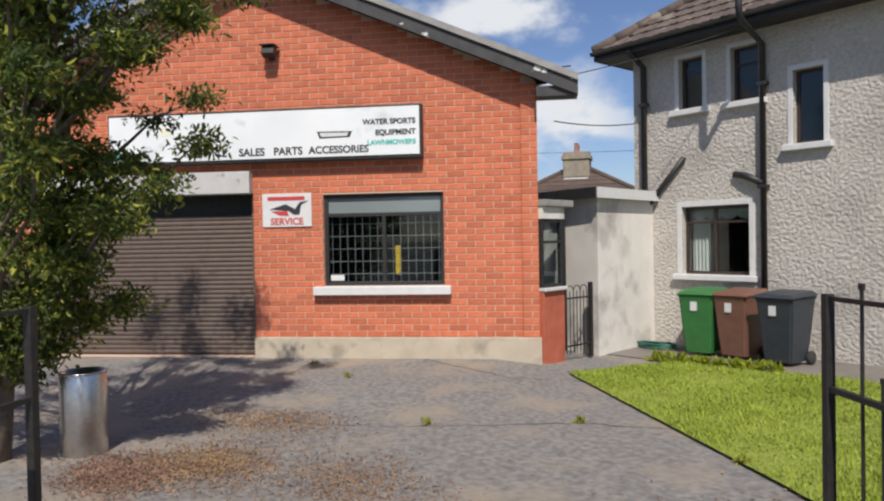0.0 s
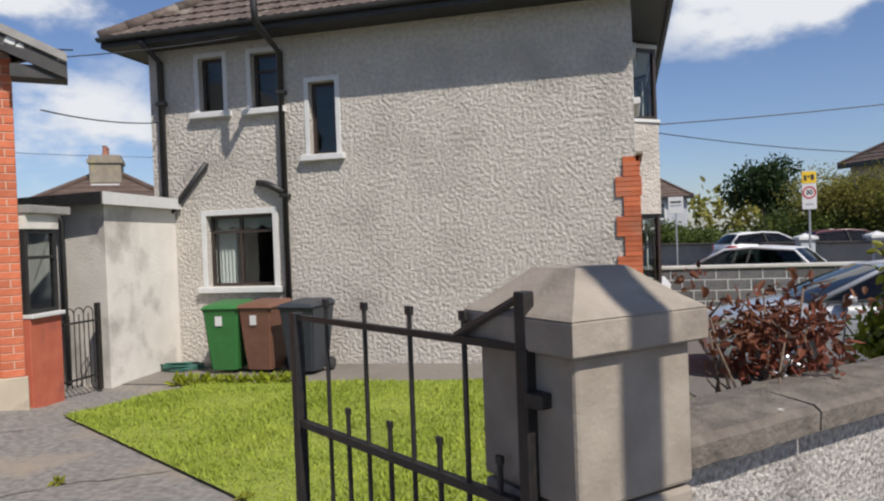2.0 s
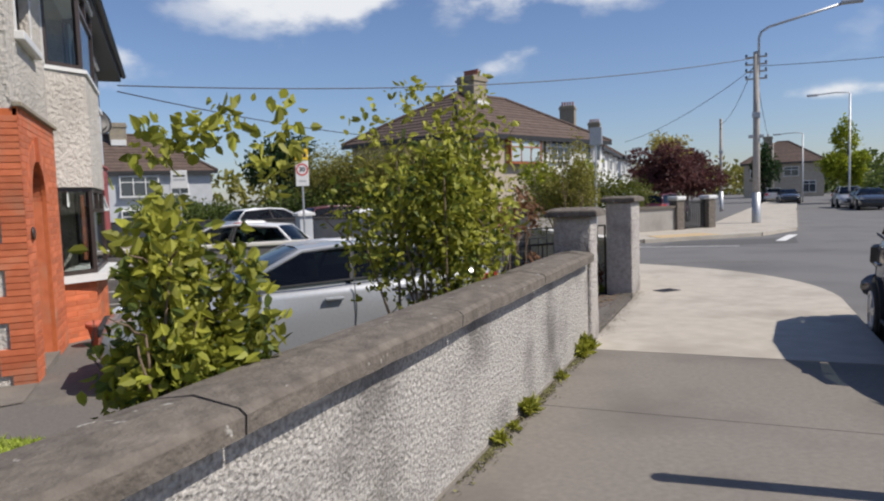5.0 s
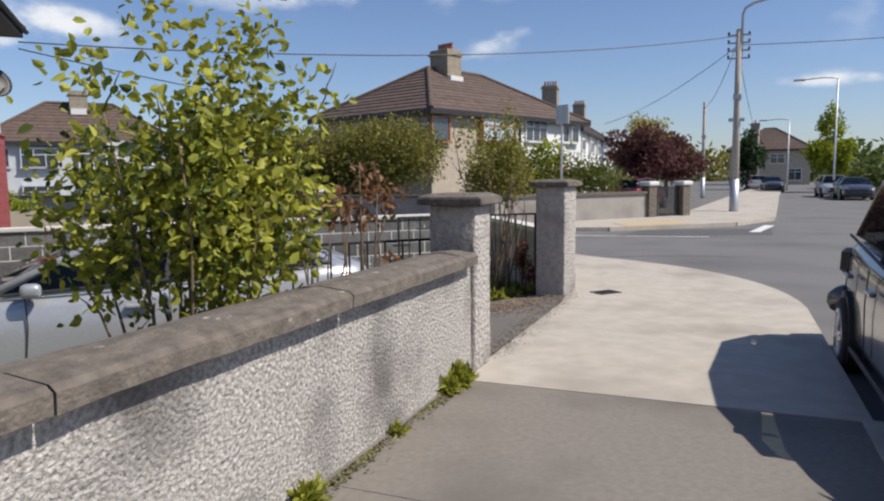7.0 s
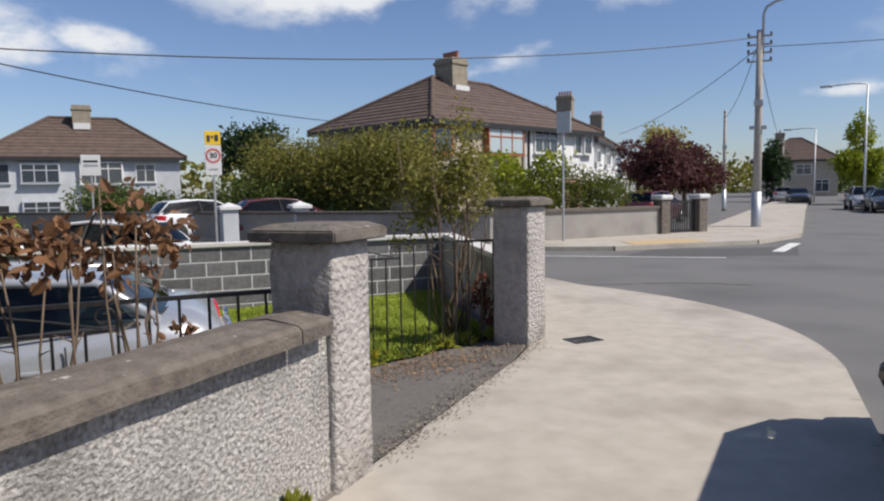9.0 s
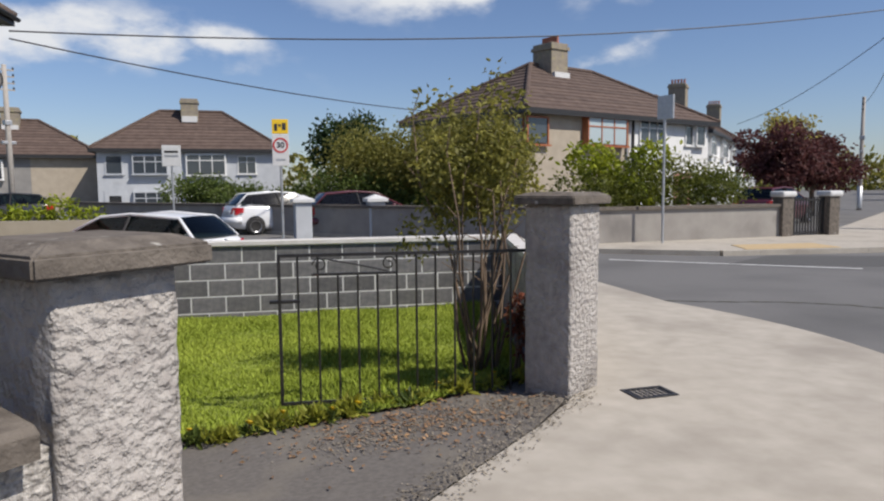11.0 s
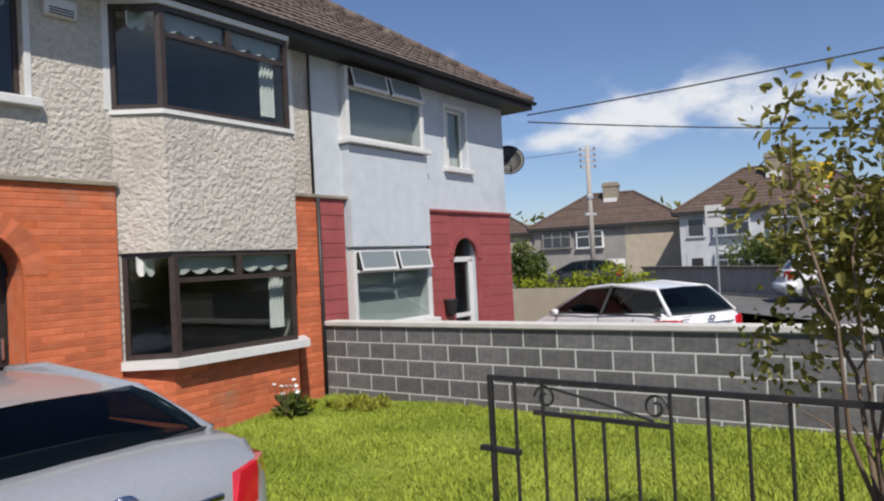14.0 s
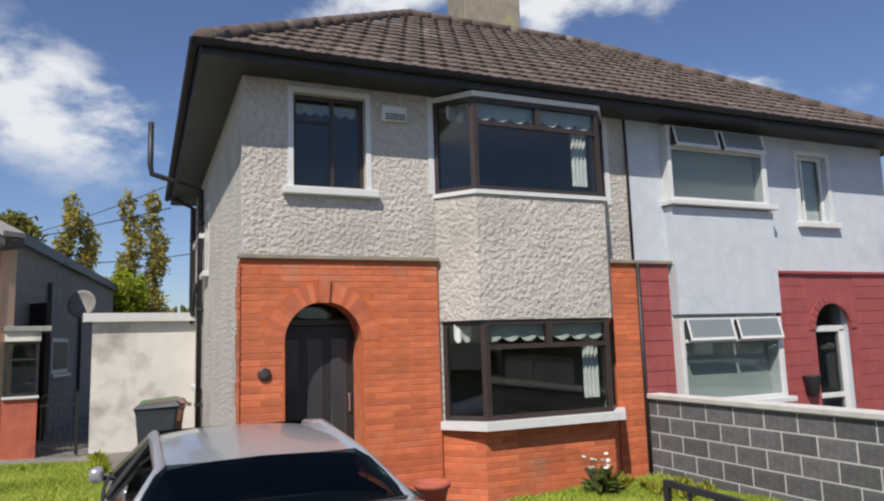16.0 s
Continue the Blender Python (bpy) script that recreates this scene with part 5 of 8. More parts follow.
slab("tactile_paving", [(18.2, 20.25), (20.6, 20.1), (20.8, 21.3), (18.6, 21.4)], -0.1, 0.012, mat("buff_paving", (0.45, 0.33, 0.18), 0.9, second=(0.50, 0.38, 0.22), scale=8), "buff tactile paving at the crossing", "paving")
M_LINE = mat("worn_road_paint", (0.62, 0.62, 0.60), 0.8, second=(0.70, 0.70, 0.68), scale=10, spots=(0.25, 0.25, 0.24), spot_scale=9, spot_lo=0.55)
slab("road_marking", [(14.74, 20.07), (18.55, 17.23), (18.6, 17.3), (14.79, 20.14)], -0.2, -0.106, M_LINE, "thin worn white line across the side road", "road marking")
slab("road_marking", [(20.6, 17.9), (23.0, 19.6), (23.2, 19.4), (20.8, 17.7)], -0.2, -0.106, M_LINE, "worn white line at the junction mouth", "road marking")
slab("road_patch", [(16.6, 18.6), (20.4, 16.9), (22.2, 18.6), (18.5, 19.9)], -0.2, -0.1075, mat("dark_road_patch", (0.075, 0.073, 0.07), 0.9, second=(0.10, 0.098, 0.095), scale=30, bump=0.3), "dark resurfaced patch in the road", "road patch")
slab("sawn_joint", [wl_(-2.30, -0.05), wl_(-2.30, KV + 0.2), wl_(-2.315, KV + 0.2), wl_(-2.315, -0.05)], -0.05, 0.003, M_PATH, "pale joint across the footpath", "joint")
slab("sawn_joint", [wl_(-0.36, -0.0), wl_(-0.36, KV), wl_(-0.40, KV), wl_(-0.40, -0.0)], -0.05, 0.004, M_CONC, "pale edge between two pavings", "joint")
drain = thing("drain_cover", "dark iron drain cover let into the concrete", "drain cover", pose(10.62, 10.62, 0.0, 0, 0, 5))
part("frame", boxes((-0.17, 0.17, -0.12, -0.09, -0.02, 0.010), (-0.17, 0.17, 0.09, 0.12, -0.02, 0.010), (-0.17, -0.14, -0.09, 0.09, -0.02, 0.010), (0.14, 0.17, -0.09, 0.09, -0.02, 0.010)), M_IRON, drain)
for k in range(7):
    part("bar", boxes((-0.13 + k * 0.04, -0.11 + k * 0.04, -0.09, 0.09, -0.02, 0.007)), M_IRON, drain)

# ---- low street wall, piers and gates ----
lw = structure(new("street_wall"), "low pebbledash wall with weathered concrete coping", "wall")
lw.matrix_basis = WALLF
part("wall", boxes((-7.95, -0.10, 0.0, 0.215, -0.45, 0.855)), M_DASH_FINE, lw)
x_ = -7.90
k = 0
for L_ in (0.70, 1.62, 1.75, 1.70, 1.65, 0.26):
    bm = prism(bmesh.new(), [(-0.085, 0.860), (-0.085, 0.925), (-0.06, 0.945), (0.11, 0.965), (0.27, 0.945), (0.30, 0.925), (0.30, 0.860)], x_ + 0.004, x_ + L_ - 0.006, "x")
    bmesh.ops.subdivide_edges(bm, edges=[e for e in bm.edges if e.calc_length() > 0.3], cuts=8)
    for v in bm.verts:
        q = noise.noise(v.co * 6 + Vector((k, 0, 0)))
        v.co.z += 0.006 * q
        v.co.y += 0.007 * noise.noise(v.co * 9)
    part("coping_stone", bm, M_COPING, lw)
    x_ += L_
    k += 1
part("wall_foot", boxes((-7.95, -0.05, -0.02, 0.0, -0.2, 0.02)), M_PATH, lw)


def rough_pier(name, m, s, h, label, cap_over=0.075, capz=0.06, jitter=0.010, material=None):
    """A rendered pier with a rough face and a concrete cap."""
    p = thing(name, label, "pier", m)
    bm = box(bmesh.new(), -s, s, -s, s, -0.5, h, 0.02)
    bmesh.ops.subdivide_edges(bm, edges=[e for e in bm.edges if e.calc_length() > 0.2], cuts=1)
    for it in range(4):
        bmesh.ops.subdivide_edges(bm, edges=[e for e in bm.edges if e.calc_length() > 0.06], cuts=1)
    for v in bm.verts:
        q = noise.noise(v.co * 14) + 0.7 * noise.noise(v.co * 31)
        d = Vector((v.co.x, v.co.y, 0)).normalized()
        v.co += d * jitter * q
    part("shaft", bm, material or M_DASH_FINE, p, smooth=True)
    bm = bmesh.new()
    o = s + cap_over
    lo = [bm.verts.new((x, y, h)) for x, y in ((-o, -o), (o, -o), (o, o), (-o, o))]
    mi = [bm.verts.new((x, y, h + capz)) for x, y in ((-o, -o), (o, -o), (o, o), (-o, o))]
    ot = o * 0.72
    to = [bm.verts.new((x, y, h + capz + 0.03)) for x, y in ((-ot, -ot), (ot, -ot), (ot, ot), (-ot, ot))]
    bm.faces.new(lo[::-1])
    for A, B in ((lo, mi), (mi, to)):
        for i in range(4):
            bm.faces.new((A[i], A[(i + 1) % 4], B[(i + 1) % 4], B[i]))
    bm.faces.new(to)
    bmesh.ops.bevel(bm, geom=list(bm.edges), offset=0.008, segments=2, affect="EDGES")
    part("cap", bm, M_COPING, p)
    return p


M_PIERDASH = mat("rough_pier_render", (0.36, 0.33, 0.305), 0.95, second=(0.50, 0.47, 0.435), scale=16, bump=1.0, bump_scale=30, bump_dist=0.045, spots=(0.22, 0.20, 0.18), spot_scale=2.2, spot_lo=0.5, spot_hi=0.72)
rough_pier("gate_pier", WALLF @ pose(0.03, 0.150, 0), 0.19, 1.30, "rough rendered gate pier joined to the low wall", jitter=0.007, material=M_PIERDASH)
rough_pier("gate_pier", pose(10.06, 10.93, 0, 0, 0, 36), 0.20, 1.38, "rough rendered gate pier beside the pale pavement", cap_over=0.06, jitter=0.006, material=M_PIERDASH)


def smooth_pier(m, label):
    p = thing("gate_pier", label, "pier", m)
    s = 0.208
    for k in range(3):
        part("shaft_block", box(bmesh.new(), -s, s, -s, s, -0.5 if k == 0 else 0.45 + (k - 1) * 0.42, 0.445 if k == 0 else 0.865 + (k - 1) * 0.42 - (0.005 if k == 1 else 0.02), 0.012), M_PIER, p)
    bm = bmesh.new()
    rings = []
    for o, z in ((s + 0.035, 1.265), (s + 0.035, 1.355), (s + 0.03, 1.36), (s - 0.02, 1.395), (s - 0.08, 1.445), (s - 0.115, 1.475)):
        rings.append([bm.verts.new((x * o, y * o, z)) for x, y in ((-1, -1), (1, -1), (1, 1), (-1, 1))])
    bm.faces.new(rings[0][::-1])
    for A, B in zip(rings, rings[1:]):
        for i in range(4):
            bm.faces.new((A[i], A[(i + 1) % 4], B[(i + 1) % 4], B[i]))
    bm.faces.new(rings[-1])
    bmesh.ops.bevel(bm, geom=[e for e in bm.edges if e.calc_length() > 0.2], offset=0.006, segments=2, affect="EDGES")
    part("cap", bm, M_PIER, p)
    return p


PIER0 = WALLF @ pose(-8.165, 0.035, 0)
smooth_pier(PIER0, "smooth cement gate pier with a moulded pyramid cap")
smooth_pier(WALLF @ pose(-12.25, 0.035, 0), "smooth cement gate pier with a moulded pyramid cap")


def spear_gate(m, length, label, top=1.27, mid=0.84):
    """A wrought-iron leaf: hinge at the origin, opening along local x."""
    g = thing("gate", label, "gate", m, group="front gates")
    part("stile", boxes((length - 0.045, length, -0.022, 0.022, 0.03, top + 0.02), bevel=0.004), M_IRON, g)
    part("stile", boxes((0.0, 0.04, -0.02, 0.02, 0.03, top + 0.15), bevel=0.004), M_IRON, g)
    for z_, w_ in ((top, 0.011), (mid, 0.014), (0.12, 0.014)):
        part("rail", boxes((0.04, length - 0.045, -w_, w_, z_ - w_, z_ + w_)), M_IRON, g)
    n = max(4, round(length / 0.265))
    for k in range(1, n):
        x_ = length * k / n
        b_ = part("bar", rod(bmesh.new(), (x_, 0, 0.06), (x_, 0, top + 0.06), 0.0085, seg=8), M_IRON, g)
        part("finial", boxes((x_ - 0.016, x_ + 0.016, -0.008, 0.008, top + 0.055, top + 0.085), bevel=0.003), M_IRON, g)
        x2 = x_ - length / n * 0.5
        part("dog_bar", rod(bmesh.new(), (x2, 0, 0.06), (x2, 0, mid + 0.10), 0.009, seg=8), M_IRON, g)
        part("finial", boxes((x2 - 0.013, x2 + 0.013, -0.007, 0.007, mid + 0.095, mid + 0.12), bevel=0.003), M_IRON, g)
    part("brace", tube(bmesh.new(), [(0.02, 0, top + 0.14), (0.30, 0, top + 0.01)], 0.013, 6), M_IRON, g)
    for z_a, z_b in ((0.70, 0.78), (1.12, 1.16)):
        part("hinge", boxes((-0.06, 0.0, -0.03, 0.03, z_a, z_b), bevel=0.004), M_IRON, g)
    return g


spear_gate(pose(1.735, 2.10, 0.0, 0, 0, 144), 1.33, "black wrought-iron gate with spear bars standing open")
spear_gate(pose(-1.14, -0.90, 0.0, 0, 0, 128), 1.12, "black wrought-iron gate leaf swung open on the forecourt")


def scroll_gate(m, length, label, z0=-0.08, top=1.04, scroll=True):
    """A flat-bar drive gate with a scroll panel."""
    g = thing("gate", label, "gate", m, group="drive gates")
    for x_ in (0.0, length - 0.024):
        part("stile", boxes((x_, x_ + 0.024, -0.012, 0.012, z0, top), bevel=0.003), M_IRON, g)
    part("rail", boxes((0.024, length - 0.024, -0.010, 0.010, top - 0.024, top)), M_IRON, g)
    part("rail", boxes((0.024, length - 0.024, -0.010, 0.010, z0, z0 + 0.024)), M_IRON, g)
    n = 13
    s0, s1 = length * 10.9 / n - 0.0, length * 7.0 / n
    part("scroll_rail", boxes((s1, s0 + 0.06, -0.009, 0.009, top - 0.165, top - 0.145)), M_IRON, g)
    for k in range(1, n):
        x_ = length * k / n
        short = 7 < k < 11
        part("bar", rod(bmesh.new(), (x_, 0, z0 + 0.02), (x_, 0, top - (0.15 if short else 0.02)), 0.0085, seg=6), M_IRON, g)
    if scroll:
        for cx, sg_ in ((s1 + 0.06, 1), (s0 - 0.0, -1)):
            pts_ = []
            for i in range(22):
                a_ = i / 21 * 2.6 * math.pi
                r_ = 0.055 * (1 - i / 30)
                pts_.append((cx + sg_ * r_ * math.cos(a_) * -1, 0, top - 0.085 + r_ * math.sin(a_)))
            part("scroll", tube(bmesh.new(), pts_, 0.006, 6), M_IRON, g)
        part("scroll_link", tube(bmesh.new(), [(s1 + 0.07, 0, top - 0.14), ((s1 + s0) / 2, 0, top - 0.09), (s0 - 0.03, 0, top - 0.04)], 0.006, 6), M_IRON, g)
    part("latch", boxes((length - 0.16, length + 0.06, -0.02, 0.012, top - 0.36, top - 0.335), bevel=0.004), M_IRON, g)
    return g


scroll_gate(pose(9.86, 11.10, 0, 0, 0, 177.2), 1.88, "black iron drive gate with scrolls standing open on the lawn")
scroll_gate(pose(7.55, 8.48, 0, 0, 0, 183), 1.95, "black iron drive gate swung open behind the low wall", z0=-0.05, top=1.02)

# ---- block wall between the gardens, and the front return wall ----
bw = structure(new("block_wall"), "grey concrete block wall with pale mortar and coping", "wall")
bw.matrix_basis = pose(2.22, 15.80, 0)
BWL = 8.85
part("mortar", boxes((0.0, BWL, 0.0025, 0.20, -0.6, 0.735)), M_BMORTAR, bw)
part("coping", box(bmesh.new(), -0.0, BWL + 0.04, -0.04, 0.25, 0.737, 0.80, 0.008), M_CAPST, bw)
shared_blocks = {}
for r in range(6):
    z_ = -0.615 + r * 0.225 + 0.005
    x_ = -0.225 if r % 2 else 0.0
    while x_ < BWL - 0.02:
        a_, b_ = max(x_, 0.0), min(x_ + 0.432, BWL)
        key = round(b_ - a_, 3)
        if key > 0.05:
            if key not in shared_blocks:
                bm = bmesh.new()
                frustum(bm, key, 0.207, 0.001, 0.1, 0.004)
                me = bpy.data.meshes.new("block")
                bm.to_mesh(me)
                bm.free()
                me.materials.append(M_BLOCK)
                shared_blocks[key] = me
            ob = new("block", shared_blocks[key])
            ob.location = (a_, random.uniform(-0.0015, 0.0012), z_)
            ob.parent = bw
        x_ += 0.45
fr_ = structure(new("front_wall"), "rendered front garden wall with pale coping", "wall")
part("wall", prism(bmesh.new(), [(10.12, 11.15), (10.30, 11.12), (11.27, 15.99), (11.09, 15.99)], -0.45, 0.735), M_DASH_FINE, fr_)
part("coping", prism(bmesh.new(), [(10.07, 11.15), (10.35, 11.12), (11.32, 16.04), (11.11, 16.04)], 0.738, 0.80), M_CAPST, fr_)
nf = structure(new("neighbour_front_wall"), "low rendered wall closing the neighbouring garden", "wall")
part("wall", boxes((11.10, 11.28, 16.1, 18.2, -0.45, 0.45)), M_WHITE_REND, nf)
# no holes are cut: black boxes stand in for the shade in vents
for x_ in (1.9, 3.6, 5.5):
    part("vent_gap", boxes((x_, x_ + 0.14, -0.006, 0.02, -0.36, -0.29)), M_BLACK, bw)


# ---- vehicles ----
M_SILVER = mat("silver_car_paint", (0.40, 0.415, 0.435), 0.30, metal=0.40, second=(0.44, 0.455, 0.475), scale=40, coat=0.6)
M_DARKCAR = mat("graphite_car_paint", (0.16, 0.16, 0.165), 0.25, metal=0.7, second=(0.18, 0.18, 0.185), scale=40, coat=0.7)
M_WHITECAR = mat("white_car_paint", (0.74, 0.75, 0.76), 0.3, second=(0.70, 0.71, 0.72), scale=5, coat=0.5)
M_MAROON = mat("maroon_car_paint", (0.09, 0.02, 0.03), 0.3, second=(0.11, 0.025, 0.035), scale=5, coat=0.5)
M_BLACKCAR = mat("black_car_paint", (0.02, 0.022, 0.025), 0.25, second=(0.03, 0.03, 0.034), scale=5, coat=0.6)
M_TYRE = mat("tyre_rubber", (0.02, 0.02, 0.02), 0.9, second=(0.035, 0.034, 0.033), scale=20, bump=0.3)
M_TRIMBLK = mat("black_trim", (0.02, 0.02, 0.021), 0.6, second=(0.03, 0.03, 0.03), scale=15)
M_SEAT = mat("grey_seat_cloth", (0.06, 0.063, 0.066), 0.9, second=(0.085, 0.09, 0.092), scale=20)
M_TAIL = mat("red_lamp_plastic", (0.55, 0.012, 0.02), 0.12, second=(0.42, 0.01, 0.015), scale=18, coat=1.0)
M_AMBER = mat("amber_lamp_plastic", (0.75, 0.20, 0.02), 0.15, coat=1.0, second=(0.65, 0.16, 0.02), scale=20)
M_HEADL = mat("clear_headlamp", (0.62, 0.64, 0.66), 0.08, metal=0.4, second=(0.45, 0.47, 0.50), scale=14, coat=1.0)
M_CHROME = mat("chrome", (0.75, 0.76, 0.78), 0.1, metal=1.0)
M_ALLOY = mat("alloy_rim", (0.55, 0.55, 0.56), 0.3, metal=0.9, second=(0.48, 0.48, 0.49), scale=20)
M_CARGLASS = glass_mat("car_glass", (0.12, 0.155, 0.15), 0.04)

SALOON = dict(L=4.54, axles=(1.36, -1.24), r=0.315, body=((2.27, 0.50, 0.34, 0.56), (2.20, 0.70, 0.24, 0.66), (2.02, 0.80, 0.19, 0.74), (1.70, 0.855, 0.18, 0.82), (1.30, 0.875, 0.18, 0.90), (0.95, 0.88, 0.18, 0.95), (0.40, 0.88, 0.18, 0.96),
              (-0.30, 0.88, 0.18, 0.98), (-0.95, 0.88, 0.18, 1.00), (-1.45, 0.875, 0.18, 1.04), (-1.75, 0.865, 0.19, 1.07), (-2.02, 0.83, 0.22, 1.06), (-2.19, 0.77, 0.26, 0.98), (-2.27, 0.68, 0.30, 0.72)),
              cowl=(1.02, 0.95), top_f=(0.15, 1.325), peak=(-0.35, 1.36), top_r=(-1.42, 1.30), deck=(-1.80, 1.065), hw=0.80, hr=0.55, bpost=-0.32)
HATCH = dict(L=4.0, axles=(1.24, -1.24), r=0.30, body=((2.00, 0.48, 0.36, 0.60), (1.93, 0.68, 0.25, 0.70), (1.76, 0.78, 0.20, 0.79), (1.45, 0.83, 0.18, 0.88), (1.10, 0.85, 0.18, 0.96), (0.40, 0.86, 0.18, 0.99),
             (-0.30, 0.86, 0.18, 1.01), (-0.95, 0.855, 0.18, 1.04), (-1.45, 0.84, 0.19, 1.06), (-1.78, 0.80, 0.22, 1.04), (-1.93, 0.74, 0.27, 0.96), (-2.00, 0.66, 0.32, 0.72)),
             cowl=(1.20, 0.97), top_f=(0.30, 1.44), peak=(-0.40, 1.49), top_r=(-1.42, 1.42), deck=(-1.82, 1.03), hw=0.78, hr=0.56, bpost=-0.30)

TALL = dict(HATCH, cowl=(1.20, 1.05), top_f=(0.42, 1.58), peak=(-0.40, 1.64), top_r=(-1.52, 1.56), deck=(-1.86, 1.10), hr=0.60)



def shortened(spec, k):
    """The same car with every length along it scaled."""
    d = dict(spec, L=spec["L"] * k, axles=tuple(x * k for x in spec["axles"]), body=tuple((x * k, w, lo, hi) for x, w, lo, hi in spec["body"]))
    for key in ("cowl", "top_f", "peak", "top_r", "deck"):
        d[key] = (spec[key][0] * k, spec[key][1])
    return d


def car(spec, m, paint, name, label, plate="", fine=True, group="", lamp=None):
    c = thing(name, label, "car", m, group=group)
    st = spec["body"]
    def section(x, hw, zb, zt):
        zm = zb + (zt - zb) * 0.55
        half = [(0, zb), (hw * 0.86, zb), (hw * 0.975, zb + 0.06), (hw, zb + 0.22 * (zt - zb)), (hw * 0.995, zm), (hw * 0.975, zt - 0.16 * (zt - zb)), (hw * 0.93, zt - 0.045), (hw * 0.84, zt - 0.012), (hw * 0.45, zt + 0.012), (0, zt + 0.018)]
        return [(x, y, z) for y, z in half] + [(x, -y, z) for y, z in half[-2:0:-1]]
    # finer stations between the given ones
    xs = []
    for a, b in zip(st, st[1:]):
        xs.append(a)
        xs.append(tuple((p + q) / 2 for p, q in zip(a, b)))
    xs.append(st[-1])
    bm = bmesh.new()
    rings = [[bm.verts.new(p) for p in section(*s)] for s in xs]
    for A, B in zip(rings, rings[1:]):
        for k in range(len(A)):
            bm.faces.new((A[k], A[(k + 1) % len(A)], B[(k + 1) % len(A)], B[k]))
    bm.faces.new(rings[0][::-1])
    bm.faces.new(rings[-1])
    bmesh.ops.recalc_face_normals(bm, faces=bm.faces)
    part("body", bm, paint, c, smooth=True)
    # roof and pillars
    (cx, cz), (fx, fz), (px, pz), (rx, rz), (dx, dz) = spec["cowl"], spec["top_f"], spec["peak"], spec["top_r"], spec["deck"]
    hw, hr = spec["hw"], spec["hr"]
    bm = bmesh.new()
    grid = []
    for i in range(9):
        t = i / 8
        x = fx + (rx - fx) * t
        z = fz * (1 - t) ** 2 + 2 * (pz + 0.03) * t * (1 - t) + rz * t ** 2
        w = hr * (1 - 0.06 * abs(2 * t - 1))
        grid.append([bm.verts.new((x, w * s, z - 0.035 * abs(s) ** 2.5)) for s in (-1, -0.85, -0.5, 0, 0.5, 0.85, 1)])
    for A, B in zip(grid, grid[1:]):
        for k in range(6):
            bm.faces.new((A[k], A[k + 1], B[k + 1], B[k]))
    bmesh.ops.recalc_face_normals(bm, faces=bm.faces)
    part("roof", bm, paint, c, smooth=True)
    fzs, rzs = fz - 0.03, rz - 0.03
    for s in (-1, 1):
        part("pillar", tube(bmesh.new(), [(cx, s * hw, cz - 0.02), (fx, s * hr * 0.97, fzs), (px, s * hr, pz - 0.025), (rx, s * hr * 0.97, rzs), (dx, s * hw * 0.89, dz - 0.02)], 0.034, 8), paint, c, smooth=True)
        part("door_post", tube(bmesh.new(), [(spec["bpost"], s * (hw + 0.01), 0.98), (spec["bpost"] - 0.08, s * (hr + 0.01), pz - 0.04)], 0.028, 6), M_TRIMBLK, c)
        bm = bmesh.new()
        pts = [(cx - 0.12, s * (hw + 0.012), cz + 0.0), (fx - 0.02, s * hr, fzs), (px, s * hr * 1.02, pz - 0.04), (rx, s * hr, rzs), (dx + 0.12, s * hw * 0.96, dz - 0.02)]
        bm.faces.new([bm.verts.new(p) for p in pts])
        g_ = part("side_window", bm, M_CARGLASS, c)
        part("belt_trim", tube(bmesh.new(), [(cx - 0.1, s * (hw + 0.03), cz + 0.0), (0, s * (hw + 0.045), 0.985), (dx + 0.1, s * (hw + 0.0), dz - 0.02)], 0.012, 6), M_TRIMBLK, c)
        mm = part("mirror", box(bmesh.new(), cx - 0.42, cx - 0.28, s * 0.87 if s > 0 else -0.97, 0.97 if s > 0 else -0.87, 0.93, 1.04, 0.035), paint, c, smooth=True)
        part("mirror_stalk", tube(bmesh.new(), [(cx - 0.33, s * 0.80, 0.95), (cx - 0.33, s * 0.95, 0.96)], 0.02, 6), M_TRIMBLK, c)
        for ax in spec["axles"]:
            r = spec["r"]
            y0 = s * 0.79
            part("wheel_arch", lathe(bmesh.new(), [(0.0, -0.10), (r + 0.035, -0.10), (r + 0.035, 0.092), (0.0, 0.092)], 28, pose(ax, y0, r + 0.02, -90 * s)), M_TRIMBLK, c)
            w = under(c, pose(ax, s * 0.80, r, -90 * s), "wheel")
            part("tyre", lathe(bmesh.new(), [(r * 0.62, -0.09), (r * 0.92, -0.10), (r, -0.07), (r, 0.07), (r * 0.95, 0.112), (r * 0.70, 0.118), (r * 0.62, 0.10)], 28), M_TYRE, w, smooth=True)
            part("rim", lathe(bmesh.new(), [(0.0, 0.05), (r * 0.60, 0.05), (r * 0.60, 0.112), (r * 0.66, 0.120), (r * 0.68, 0.112), (r * 0.68, 0.02), (0, 0.02)], 28), M_TRIMBLK if fine else M_ALLOY, w)
            if fine:
                for k in range(10):
                    bm = bmesh.new()
                    off = 0.10 if k % 2 else -0.10
                    a = (k // 2) * 2 * math.pi / 5 + off
                    rod(bm, (0.03 * math.cos(a), 0.03 * math.sin(a), 0.108), (r * 0.63 * math.cos(a + off * 0.6), r * 0.63 * math.sin(a + off * 0.6), 0.112), 0.022, 0.018, 6)
                    part("spoke", bm, M_ALLOY, w)
                part("rim_edge", lathe(bmesh.new(), [(r * 0.60, 0.10), (r * 0.60, 0.122), (r * 0.685, 0.124), (r * 0.685, 0.10)], 28), M_ALLOY, w, smooth=True)
